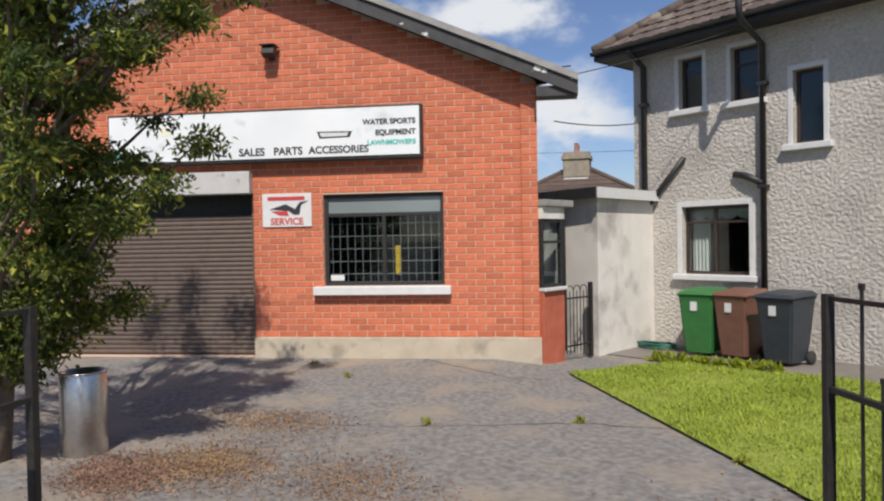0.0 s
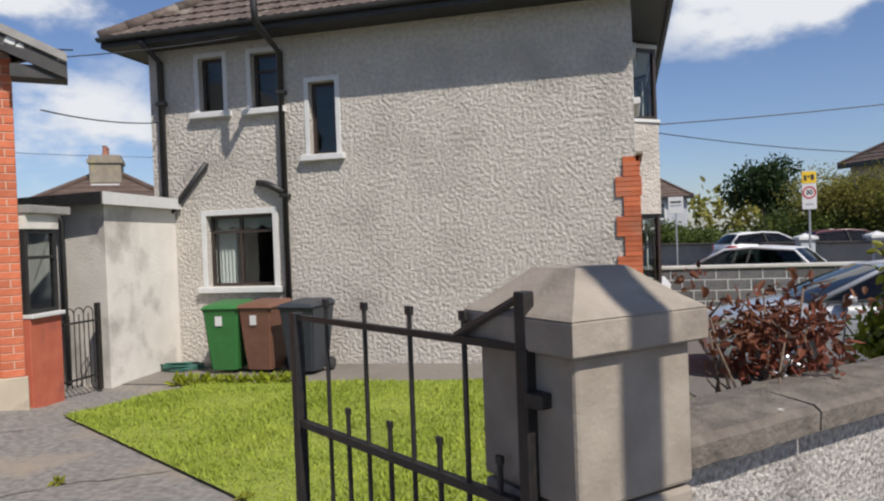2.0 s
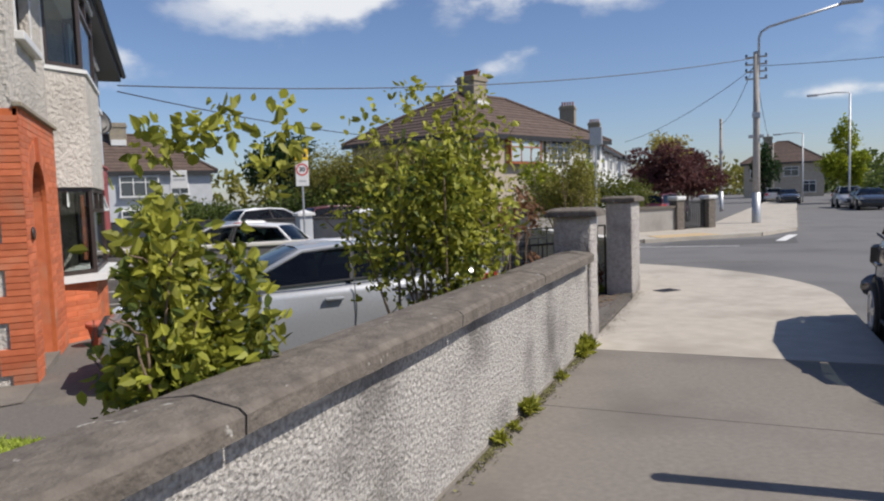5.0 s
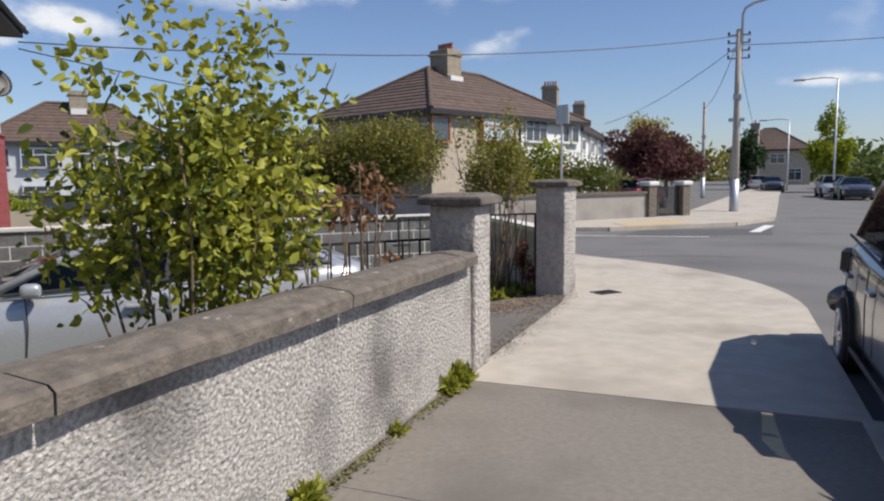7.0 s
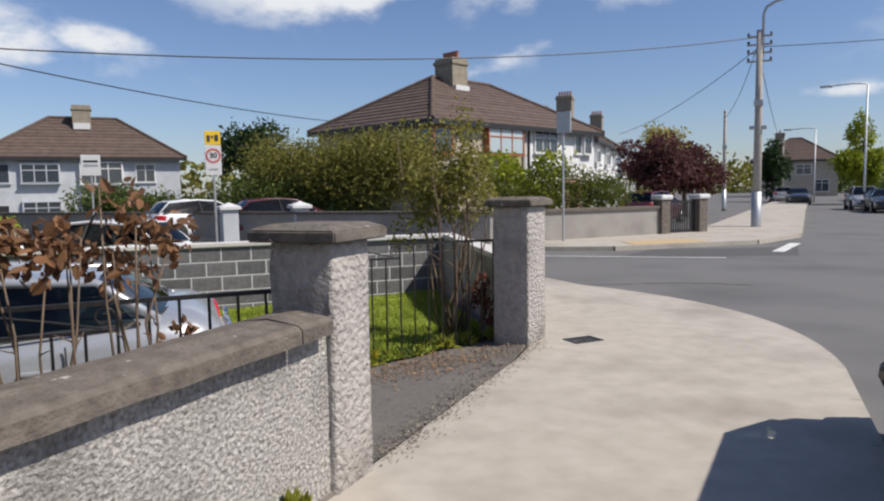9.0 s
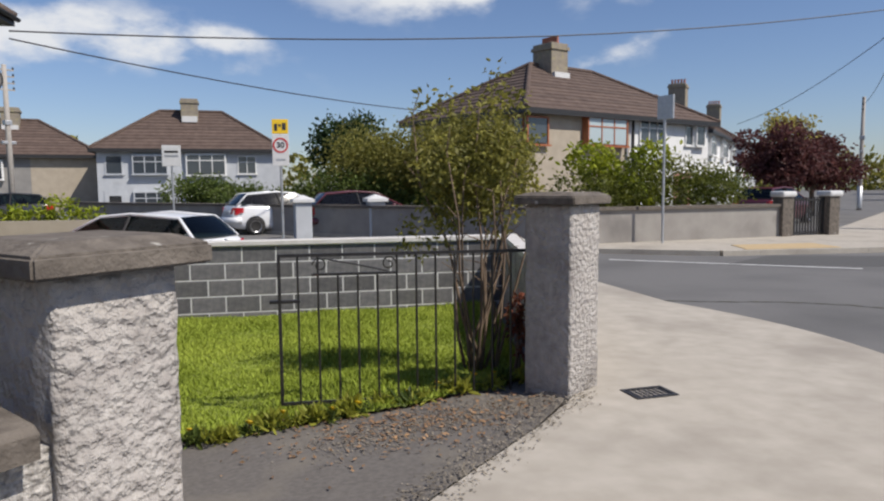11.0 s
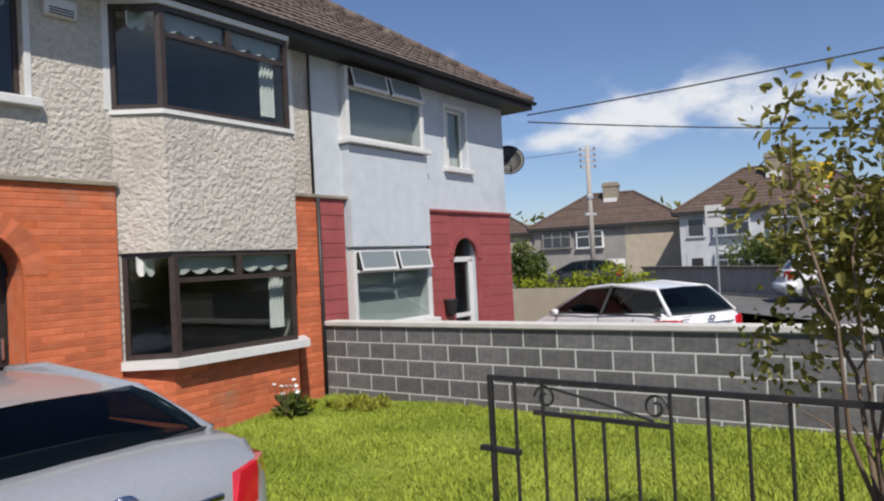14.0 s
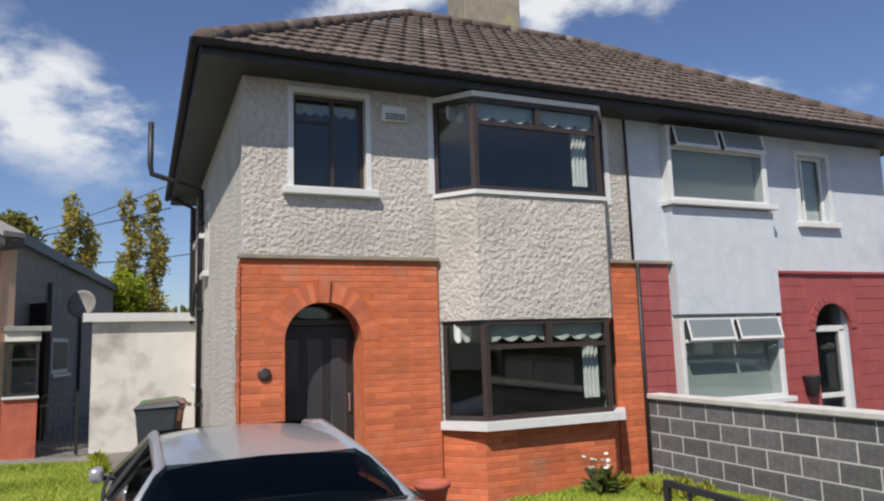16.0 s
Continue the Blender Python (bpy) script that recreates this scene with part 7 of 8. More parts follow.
grass(LAWN_B, 160000, 6, "lawn", 0.040)


def tuft(at, label, n=120, h=0.16, r=0.10, seed=0, material=None, flowers=(), name="weed"):
    t = thing(name, label, "weed" if name == "weed" else "flower", pose(*at))
    leaves("foliage", [((0, 0, h * 0.4), (r, r, h * 0.5))], n, h * 0.75, material or L_SPRING, t, seed, shell=0.0, slim=0.35, droop=-0.9, kind="", floor=0.0)
    for k, (x_, y_, z_, mt_) in enumerate(flowers):
        part("stalk", rod(bmesh.new(), (x_ * 0.5, y_ * 0.5, 0), (x_, y_, z_), 0.004, seg=5), M_TWIG, t)
        part("blossom", lathe(bmesh.new(), [(0.0, -0.012), (0.018, -0.004), (0.030, 0.008), (0.012, 0.012), (0.0, 0.016)], 9, pose(x_, y_, z_, 20 * (k % 3 - 1), 15)), mt_, t)
    return t


for k, (u_, h_, n_, fl) in enumerate(((-4.75, 0.17, 240, True), (-2.55, 0.10, 110, False), (-3.2, 0.08, 60, False), (-1.6, 0.07, 60, False), (-0.55, 0.13, 190, False), (-5.7, 0.10, 90, False), (-6.6, 0.08, 60, False), (-2.9, 0.06, 50, False), (-4.55, 0.12, 120, False), (-4.95, 0.11, 90, False), (-0.75, 0.10, 110, False))):
    p_ = wl_(u_, -0.06)
    tuft((p_[0], p_[1], 0.0), "green weed growing at the foot of the wall", n_, h_, h_ * 0.65, 60 + k, L_SPRING, [(0.05, -0.02, 0.20, M_YELLOW)] if fl else ())
# rough verge along the lawn edge by the gate, with dandelions
rnd = random.Random(9)
for k in range(26):
    t_ = k / 25
    x_, y_ = 7.45 + 2.4 * t_ + rnd.uniform(-0.05, 0.05), 10.72 + 0.55 * t_ + rnd.uniform(-0.05, 0.10)
    fl = [(rnd.uniform(-0.06, 0.06), rnd.uniform(-0.06, 0.06), rnd.uniform(0.09, 0.14), M_YELLOW)] if k % 3 == 0 else ()
    tuft((x_, y_, ground_z(x_, y_)), "rough grass and dandelions at the lawn edge", 60, rnd.uniform(0.06, 0.12), 0.11, 80 + k, L_SPRING if k % 3 else L_DEEP, fl)
tuft((2.95, 14.45, ground_z(2.95, 14.45)), "clump of white daffodils below the bay window", 150, 0.25, 0.15, 120, L_DEEP, [(rnd.uniform(-0.2, 0.2), rnd.uniform(-0.2, 0.2), rnd.uniform(0.34, 0.46), M_WHITE) for _ in range(11)], name="daffodils")
for k in range(12):
    x_, y_ = 2.9 + rnd.uniform(-0.3, 1.0), 15.3 + rnd.uniform(-0.4, 0.4)
    tuft((x_, y_, ground_z(x_, y_)), "tuft of longer grass beside the block wall", 60, 0.13, 0.12, 140 + k, L_SPRING)
for k in range(10):
    x_ = -4.0 + k * 0.19
    tuft((x_, 8.55 + 0.02 * k, ground_z(x_, 8.55)), "tuft of longer grass along the path edge", 60, 0.13, 0.12, 170 + k, L_YELLOW)


# leaf litter on the forecourt
def litter(n, cx, cy, rx, ry, size, material, label, seed):
    rs = np.random.RandomState(seed)
    v, f = [], []
    for k in range(n):
        x, y = cx + rs.normal() * rx, cy + rs.normal() * ry
        if y - x < 0.7:
            continue
        z = ground_z(x, y) + 0.006 + 0.012 * rs.rand()
        a = rs.uniform(0, 6.28)
        s = size * (0.4 + rs.rand())
        i = len(v)
        for q, rr in ((0, 1), (1.5, 0.5), (3.1, 1), (4.7, 0.5)):
            v.append((x + math.cos(a + q) * s * rr, y + math.sin(a + q) * s * rr, z + rs.uniform(-0.004, 0.010)))
        f.append((i, i + 1, i + 2, i + 3))
    me = bpy.data.meshes.new("leaf_litter")
    me.from_pydata(v, [], f)
    me.materials.append(material)
    tagged(new("leaf_litter", me), label, "leaf litter", kind="stuff")


M_LITTER_RED = mat("reddish_dead_leaves", (0.15, 0.08, 0.055), 0.95, second=(0.25, 0.155, 0.105), scale=3, vary=0.4, island=True)
M_LITTER = mat("dead_leaves", (0.16, 0.085, 0.045), 0.95, second=(0.30, 0.19, 0.10), scale=3, vary=0.4, island=True)
litter(6500, -3.76, 0.87, 0.30, 0.22, 0.013, M_LITTER_RED, "brick-red leaf litter drifted beside the steel bin", 7)
litter(4200, -3.51, 1.49, 0.34, 0.26, 0.013, M_LITTER, "brown leaf litter drifted over the forecourt", 1)
litter(3400, -4.58, 2.56, 0.50, 0.34, 0.013, M_LITTER, "brown leaf litter drifted over the forecourt", 2)
litter(2400, -6.25, 2.72, 0.7, 0.5, 0.013, M_LITTER_RED, "reddish-brown leaf litter drifted over the forecourt", 6)
litter(2600, -2.39, 2.11, 0.40, 0.30, 0.012, M_LITTER, "brown leaf litter thinning over the asphalt", 8)
litter(700, -5.61, 3.79, 0.5, 0.5, 0.013, M_LITTER, "scattered brown leaves on the asphalt", 9)
litter(700, 0.9, 3.4, 0.7, 0.5, 0.020, M_LITTER, "brown leaf litter along the lawn edge", 3)
litter(900, 9.0, 10.6, 0.6, 0.35, 0.018, M_LITTER, "dry leaf litter beside the drive gate", 4)




def wall_foot_debris(n, seed):
    """Crumbs, moss and dead leaves lying in the corner between wall and footpath."""
    rs = np.random.RandomState(seed)
    v, f = [], []
    for k in range(n):
        u, w = rs.uniform(-7.9, -0.35), -0.01 - abs(rs.normal()) * 0.045
        if math.sin(u * 5.1) + math.sin(u * 2.3 + 1) < rs.uniform(-2.2, 1.0):
            continue
        x, y = wl_(u, w)
        a, q = rs.uniform(0, 6.28), 0.012 * (0.4 + rs.rand())
        i = len(v)
        for t, r in ((0, 1), (1.5, 0.6), (3.1, 1), (4.7, 0.6)):
            v.append((x + math.cos(a + t) * q * r, y + math.sin(a + t) * q * r, 0.006 + rs.rand() * 0.016))
        f.append((i, i + 1, i + 2, i + 3))
    me = bpy.data.meshes.new("wall_foot_debris")
    me.from_pydata(v, [], f)
    me.materials.append(M_MOSS)
    tagged(new("wall_foot_debris", me), "moss and crumbs along the foot of the wall", "debris", kind="stuff")


def drifted_dirt(a, b, spread, n, seed, label):
    """Grit and crumbs scattered along a line between two points of the plan."""
    rs = np.random.RandomState(seed)
    v, f = [], []
    for k in range(n):
        t = rs.rand()
        x, y = a[0] + (b[0] - a[0]) * t + rs.normal() * spread, a[1] + (b[1] - a[1]) * t + rs.normal() * spread
        z = max(ground_z(x, y), 0.004 if (y - 8.1) - (x - 7.6) * 1.2 < 0 else ground_z(x, y))
        ang, q = rs.uniform(0, 6.28), 0.010 * (0.3 + rs.rand())
        i = len(v)
        for r, rr in ((0, 1), (1.5, 0.7), (3.1, 1), (4.7, 0.7)):
            v.append((x + math.cos(ang + r) * q * rr, y + math.sin(ang + r) * q * rr, z + 0.003 + rs.rand() * 0.008))
        f.append((i, i + 1, i + 2, i + 3))
    me = bpy.data.meshes.new("grit")
    me.from_pydata(v, [], f)
    me.materials.append(M_GRIT)
    tagged(new("grit", me), label, "grit", kind="stuff")


M_GRIT = mat("brown_grit", (0.14, 0.12, 0.095), 1.0, second=(0.26, 0.225, 0.175), scale=4, vary=0.4, island=True)
drifted_dirt(wl_(0.35, 0.04), (10.1, 10.75), 0.09, 2300, 51, "brown grit drifted along the edge of the drive")
drifted_dirt((8.3, 10.35), (9.9, 10.75), 0.16, 2600, 52, "brown grit and crumbs below the lawn edge")
M_MOSS = mat("moss_and_crumbs", (0.10, 0.085, 0.05), 1.0, second=(0.17, 0.17, 0.06), scale=5, vary=0.45, island=True)
wall_foot_debris(5200, 31)


# cracks wandering over the forecourt, with moss in them
M_CRACK = mat("dark_crack_filling", (0.045, 0.040, 0.033), 1.0, second=(0.09, 0.085, 0.05), scale=9, bump=0.4)


def crack(pts, w, seed, level=None, where="forecourt"):
    rnd = random.Random(seed)
    verts, faces = [], []
    line = []
    for a, b in zip(pts, pts[1:]):
        n = max(3, int(math.hypot(b[0] - a[0], b[1] - a[1]) / 0.09))
        line += [(a[0] + (b[0] - a[0]) * i / n + rnd.uniform(-0.02, 0.02), a[1] + (b[1] - a[1]) * i / n + rnd.uniform(-0.02, 0.02)) for i in range(n)]
    for i, (x, y) in enumerate(line):
        ww = w * rnd.uniform(0.3, 1.3)
        q = line[min(i + 1, len(line) - 1)]
        p = line[max(i - 1, 0)]
        d = Vector((q[0] - p[0], q[1] - p[1])).normalized()
        z = (yard_z(x, y) if level is None else level) + 0.005
        verts += [(x - d.y * ww, y + d.x * ww, z), (x + d.y * ww, y - d.x * ww, z)]
        if i:
            k = len(verts)
            faces.append((k - 4, k - 3, k - 1, k - 2))
    me = bpy.data.meshes.new("crack")
    me.from_pydata(verts, [], faces)
    me.materials.append(M_CRACK)
    structure(new("crack", me), "dark crack in the %s asphalt" % where, "crack")


for k, line_ in enumerate(([(-4.19, 2.72), (-3.5, 3.29), (-2.95, 3.95), (-2.35, 4.73), (-1.45, 5.24)],
                          [(-5.93, 5.61), (-4.27, 5.65), (-3.64, 6.66)])):
    crack(line_, 0.008, 20 + k)
crack([(12.71, 15.08), (13.75, 14.62), (14.62, 14.38), (15.31, 13.93), (15.74, 13.38)], 0.022, 40, -0.11, "road")
for k, (x_, y_) in enumerate(((-3.32, 3.59), (-2.35, 4.73), (-6.72, 4.25), (-0.65, 4.6), (-5.71, 4.17))):
    tuft((x_, y_, yard_z(x_, y_)), "small weed in a forecourt crack", 40, 0.06, 0.07, 190 + k, L_SPRING)

# ---- loose things close by ----
def wheelie_bin(x, y, rot, paint, label):
    b = thing("wheelie_bin", label, "wheelie bin", pose(x, y, ground_z(x, y) + 0.014, 0, 0, rot), group="wheelie bins")
    bm = bmesh.new()
    rings = []
    for z, w, d0, d1 in ((0.06, 0.20, -0.24, 0.20), (0.30, 0.225, -0.27, 0.25), (0.86, 0.265, -0.32, 0.31), (0.94, 0.275, -0.335, 0.32), (0.96, 0.29, -0.35, 0.335)):
        rings.append([bm.verts.new(p) for p in ((-w, d0, z), (w, d0, z), (w, d1, z), (-w, d1, z))])
    bm.faces.new(rings[0][::-1])
    for A, B in zip(rings, rings[1:]):
        for i in range(4):
            bm.faces.new((A[i], A[(i + 1) % 4], B[(i + 1) % 4], B[i]))
    bm.faces.new(rings[-1])
    bmesh.ops.bevel(bm, geom=[e for e in bm.edges if abs(e.verts[0].co.z - e.verts[1].co.z) > 0.05], offset=0.03, segments=3, affect="EDGES")
    part("body", bm, paint, b)
    bm = bmesh.new()
    lo = [bm.verts.new(p) for p in ((-0.295, -0.37, 0.965), (0.295, -0.37, 0.965), (0.295, 0.36, 0.985), (-0.295, 0.36, 0.985))]
    hi = [bm.verts.new(p) for p in ((-0.25, -0.31, 1.02), (0.25, -0.31, 1.02), (0.25, 0.30, 1.06), (-0.25, 0.30, 1.06))]
    bm.faces.new(lo[::-1])
    bm.faces.new(hi)
    for i in range(4):
        bm.faces.new((lo[i], lo[(i + 1) % 4], hi[(i + 1) % 4], hi[i]))
    bmesh.ops.bevel(bm, geom=list(bm.edges), offset=0.012, segments=2, affect="EDGES")
    part("lid", bm, paint, b)
    part("handle", tube(bmesh.new(), [(-0.24, 0.36, 0.95), (-0.22, 0.42, 0.95), (0.22, 0.42, 0.95), (0.24, 0.36, 0.95)], 0.016), paint, b)
    for s in (-1, 1):
        part("wheel", lathe(bmesh.new(), [(0.0, -0.03), (0.09, -0.03), (0.10, -0.015), (0.10, 0.015), (0.09, 0.03), (0.0, 0.03)], 18, pose(s * 0.24, 0.22, 0.10, 0, 90)), M_TYRE, b, smooth=True)
    part("sticker", boxes((-0.075, 0.03, -0.325, -0.318, 0.72, 0.86)), M_WHITE, b, "white address sticker")
    return b


wheelie_bin(-3.83, 9.62, 6, mat("green_bin_plastic", (0.03, 0.14, 0.035), 0.5, second=(0.04, 0.17, 0.045), scale=8, bump=0.1), "green plastic wheelie bin beside the house wall")
wheelie_bin(-3.24, 9.66, -3, mat("brown_bin_plastic", (0.15, 0.07, 0.045), 0.5, second=(0.18, 0.09, 0.06), scale=8, bump=0.1), "brown plastic wheelie bin beside the house wall")
wheelie_bin(-2.50, 9.52, -5, mat("charcoal_bin_plastic", (0.028, 0.034, 0.042), 0.5, second=(0.038, 0.044, 0.052), scale=8, bump=0.1), "charcoal plastic wheelie bin beside the downpipe")
hose = thing("garden_hose", "coiled green garden hose lying on the path", "hose", pose(-4.75, 9.70, ground_z(-4.75, 9.7) + 0.02))
M_HOSE = mat("green_hose", (0.02, 0.10, 0.075), 0.5, second=(0.03, 0.13, 0.10), scale=10)
pts_ = []
for i in range(160):
    a_ = i / 160 * 2 * math.pi * 6
    pts_.append((math.cos(a_) * (0.34 + 0.03 * math.sin(i * 0.7)), math.sin(a_) * (0.20 + 0.02 * math.cos(i * 0.9)), 0.02 + 0.012 * (i // 27) + 0.01 * math.sin(i * 0.3)))
part("coil", tube(bmesh.new(), pts_, 0.013, 6), M_HOSE, hose, smooth=True)
part("loose_end", tube(bmesh.new(), [(0.34, 0, 0.03), (0.55, 0.12, 0.02), (0.75, 0.05, 0.015), (0.95, 0.15, 0.015)], 0.013, 6), M_HOSE, hose, smooth=True)
sb = thing("steel_bin", "brushed steel cylindrical bin standing on the forecourt", "bin", pose(-4.62, 0.80, ground_z(-4.62, 0.8)))
part("drum", lathe(bmesh.new(), [(0.0, 0.0), (0.183, 0.0), (0.19, 0.015), (0.19, 0.70), (0.185, 0.71), (0.175, 0.71), (0.175, 0.05), (0.0, 0.05)], 36), M_STEEL, sb, smooth=True)
part("rim", lathe(bmesh.new(), [(0.178, 0.70), (0.194, 0.70), (0.197, 0.71), (0.194, 0.72), (0.178, 0.72), (0.178, 0.70)], 36, None, False), M_STEEL, sb, smooth=True)
for x_, y_, lab in ((2.66, 12.33, "terracotta plant pot beside the porch"),):
    pot = thing("plant_pot", lab, "plant pot", pose(x_, y_, ground_z(x_, y_)))
    part("pot", lathe(bmesh.new(), [(0.0, 0), (0.13, 0), (0.19, 0.25), (0.21, 0.25), (0.215, 0.31), (0.19, 0.31), (0.18, 0.27), (0.0, 0.27)], 24), M_TERRA, pot, smooth=True)
# satellite dish on the shop's side wall, seen from the street
d2 = thing("satellite_dish", "grey satellite dish bracketed to the shop side wall", "satellite dish", pose(-8.3, 7.95, 2.75, 0, 0, 40))
part("reflector", lathe(bmesh.new(), [(0.0, 0.0), (0.15, 0.012), (0.25, 0.04), (0.33, 0.08), (0.33, 0.09), (0.25, 0.05), (0.15, 0.022), (0.0, 0.01)], 24, pose(0, 0, 0, 80, 0, 30)), M_SIDE, d2, smooth=True)
part("arm", tube(bmesh.new(), [(0, 0, 0), (-0.10, 0.10, -0.10), (-0.35, 0.32, -0.12)], 0.02), M_SIDE, d2)

# ---- houses across the road ----
M_TAN = mat("tan_roughcast", (0.36, 0.31, 0.24), 0.9, second=(0.43, 0.37, 0.29), scale=2, bump=0.3, bump_scale=14)
M_FWHITE = mat("white_far_render", (0.70, 0.70, 0.68), 0.9, second=(0.76, 0.76, 0.74), scale=1.5)
M_FGREY = mat("grey_far_render", (0.44, 0.46, 0.48), 0.9, second=(0.52, 0.54, 0.56), scale=1.5, spots=(0.34, 0.36, 0.38), spot_scale=0.5)
M_FDARK = mat("dark_far_render", (0.22, 0.21, 0.20), 0.9, second=(0.28, 0.27, 0.25), scale=1.5)
M_FGLASS = mat("far_window_glass", (0.05, 0.06, 0.07), 0.08, spec=0.9)
M_PALEGLASS = mat("far_pale_blind_glass", (0.42, 0.50, 0.52), 0.2, spec=0.8)
M_PINKPORCH = mat("dusty_pink_brick", (0.34, 0.17, 0.13), 0.9, second=(0.42, 0.23, 0.18), scale=4)
M_ORANGEFR = mat("orange_timber_frame", (0.36, 0.12, 0.05), 0.5)


def far_house(m, w, d, ez, rz, walls, wins, label, chimneys=(), doors=(), pitch_in=None):
    """A hipped house: local x along the front (faces -y), y backwards. walls: (x0, x1, material); wins: (x0, x1, z0, z1, frame, glass, out)."""
    h = thing("house", label, "house", m)
    for x0, x1, mt_ in walls:
        part("wall", boxes((x0, x1 - 0.004, 0.0, d, -0.7, ez)), mt_, h)
    o = 0.45
    q = pitch_in or d / 2
    bm = bmesh.new()
    c = [bm.verts.new(p) for p in ((-o, -o, ez), (w + o, -o, ez), (w + o, d + o, ez), (-o, d + o, ez), (q, d / 2, rz), (w - q, d / 2, rz))]
    for f in ((0, 1, 5, 4), (1, 2, 5), (2, 3, 4, 5), (3, 0, 4), (3, 2, 1, 0)):
        bm.faces.new([c[i] for i in f])
    roof_ = part("roof", bm, M_FARTILE, h)
    L = math.hypot(d / 2 + o, rz - ez)
    rows = int(L / 0.42)
    verts, faces = [], []
    for r in range(rows):            # courses stand proud of the slope
        for side in (0, 1):
            t0, t1 = r / rows, (r + 1) / rows
            def pt(side, t, s, lift):
                if side == 0:
                    x = (-o + (q + o) * t) * (1 - s) + (w + o - (q + o) * t) * s
                    y = -o + (d / 2 + o) * t
                else:
                    y = (-o + (d / 2 + o) * t) * (1 - s) + (d + o - (d / 2 + o) * t) * s
                    x = -o + (q + o) * t
                return (x, y, ez + (rz - ez) * t + lift)
            i = len(verts)
            verts += [pt(side, t0, 0, 0.055), pt(side, t0, 1, 0.055), pt(side, t1, 1, 0.012), pt(side, t1, 0, 0.012), pt(side, t0, 0, 0.005), pt(side, t0, 1, 0.005)]
            faces += [(i, i + 1, i + 2, i + 3), (i + 4, i + 5, i + 1, i)]
    me = bpy.data.meshes.new("course")
    me.from_pydata(verts, [], faces)
    me.materials.append(M_FARTILE)
    co = new("roof_course", me)
    co.parent = roof_
    co["kind"] = "stuff"
    for a, b in (((-o, -o, ez + 0.05), (q, d / 2, rz + 0.05)), ((w + o, -o, ez + 0.05), (w - q, d / 2, rz + 0.05)), ((q, d / 2, rz + 0.05), (w - q, d / 2, rz + 0.05)), ((-o, d + o, ez + 0.05), (q, d / 2, rz + 0.05))):
        part("ridge", rod(bmesh.new(), a, b, 0.12, seg=8), M_FARTILE, roof_)
    part("fascia", boxes((-o - 0.02, w + o + 0.02, -o - 0.02, -o, ez - 0.22, ez + 0.03)), M_BLACK, h)
    part("fascia", boxes((-o - 0.02, -o, -o, d + o, ez - 0.22, ez + 0.03)), M_BLACK, h)
    for x0, x1, z0, z1, fm, gm, out in wins:
        wd = under(h, pose(0, -out, 0), "window")
        if out > 0.1:
            part("bay", boxes((x0 - 0.12, x1 + 0.12, 0.02, out, z0 - 0.12, z1 + 0.15)), fm, wd)
        part("pane", boxes((x0, x1, -0.02, 0.01, z0, z1)), gm, wd)
        bm = boxes((x0 - 0.08, x0, -0.06, 0.02, z0 - 0.06, z1 + 0.08), (x1, x1 + 0.08, -0.06, 0.02, z0 - 0.06, z1 + 0.08), (x0, x1, -0.06, 0.02, z1, z1 + 0.08))
        n = max(1, round((x1 - x0) / 0.8))
        for k in range(1, n):
            xm = x0 + (x1 - x0) * k / n
            box(bm, xm - 0.03, xm + 0.03, -0.05, 0.02, z0, z1)
        if n > 1:
            box(bm, x0, x1, -0.045, 0.02, z1 - 0.42, z1 - 0.36)
        part("frame", bm, fm, wd)
        part("sill", boxes((x0 - 0.15, x1 + 0.15, -0.14, 0.02, z0 - 0.14, z0 - 0.06)), fm, wd)
    for x0, x1, z1, fm, dm in doors:
        dr = under(h, pose(0, 0, 0), "door")
        part("surround", boxes((x0 - 0.3, x0, -0.06, 0.02, -0.5, z1 + 0.4), (x1, x1 + 0.3, -0.06, 0.02, -0.5, z1 + 0.4), (x0, x1, -0.06, 0.02, z1, z1 + 0.4)), fm, dr)
        part("leaf", boxes((x0, x1, -0.03, 0.01, -0.5, z1)), dm, dr)
    for x, y, top, pots in chimneys:
        ch_ = under(h, pose(x, y, 0), "chimney")
        part("stack", boxes((-0.62, 0.62, -0.7, 0.7, ez + 0.5, top), bevel=0.03), M_CHIM, ch_)
        part("band", boxes((-0.69, 0.69, -0.77, 0.77, top - 0.35, top - 0.18)), M_CHIM, ch_)
        part("flashing", boxes((-0.55, 0.55, -0.9, -0.7, rz - 0.9, rz - 0.45)), M_WHITE, ch_)
        for k in range(pots):
            part("chimney_pot", lathe(bmesh.new(), [(0.11, 0), (0.12, 0.05), (0.09, 0.1), (0.085, 0.36), (0.11, 0.40), (0.08, 0.40)], 10, pose(0, -0.5 + k * 1.0 / max(1, pots - 1), top)), M_CLAY, ch_)
    return h


FHM = pose(18.17, 35.94, 0, 0, 0, 25)
fh = far_house(FHM, 14.0, 9.1, 4.88, 7.85, ((0, 7.15, M_TAN), (7.15, 14.0, M_FWHITE)),
               ((0.0, 1.2, 3.40, 4.50, M_ORANGEFR, M_FGLASS, 0.10), (3.75, 6.5, 3.45, 4.66, M_ORANGEFR, M_PALEGLASS, 0.30), (7.95, 10.0, 3.62, 4.78, M_FWHITE, M_FGLASS, 0.04), (11.9, 12.5, 3.66, 4.62, M_FWHITE, M_FGLASS, 0.0), (12.7, 13.4, 3.66, 4.62, M_FWHITE, M_FGLASS, 0.15), (12.8, 13.6, 0.6, 2.0, M_FWHITE, M_FGLASS, 0.15)),
               "tan and white semi-detached house with brown hipped roof", ((5.75, 4.2, 8.95, 7),), ((11.2, 12.1, 1.7, M_PINKPORCH, M_BROWNFRAME),), pitch_in=4.6)
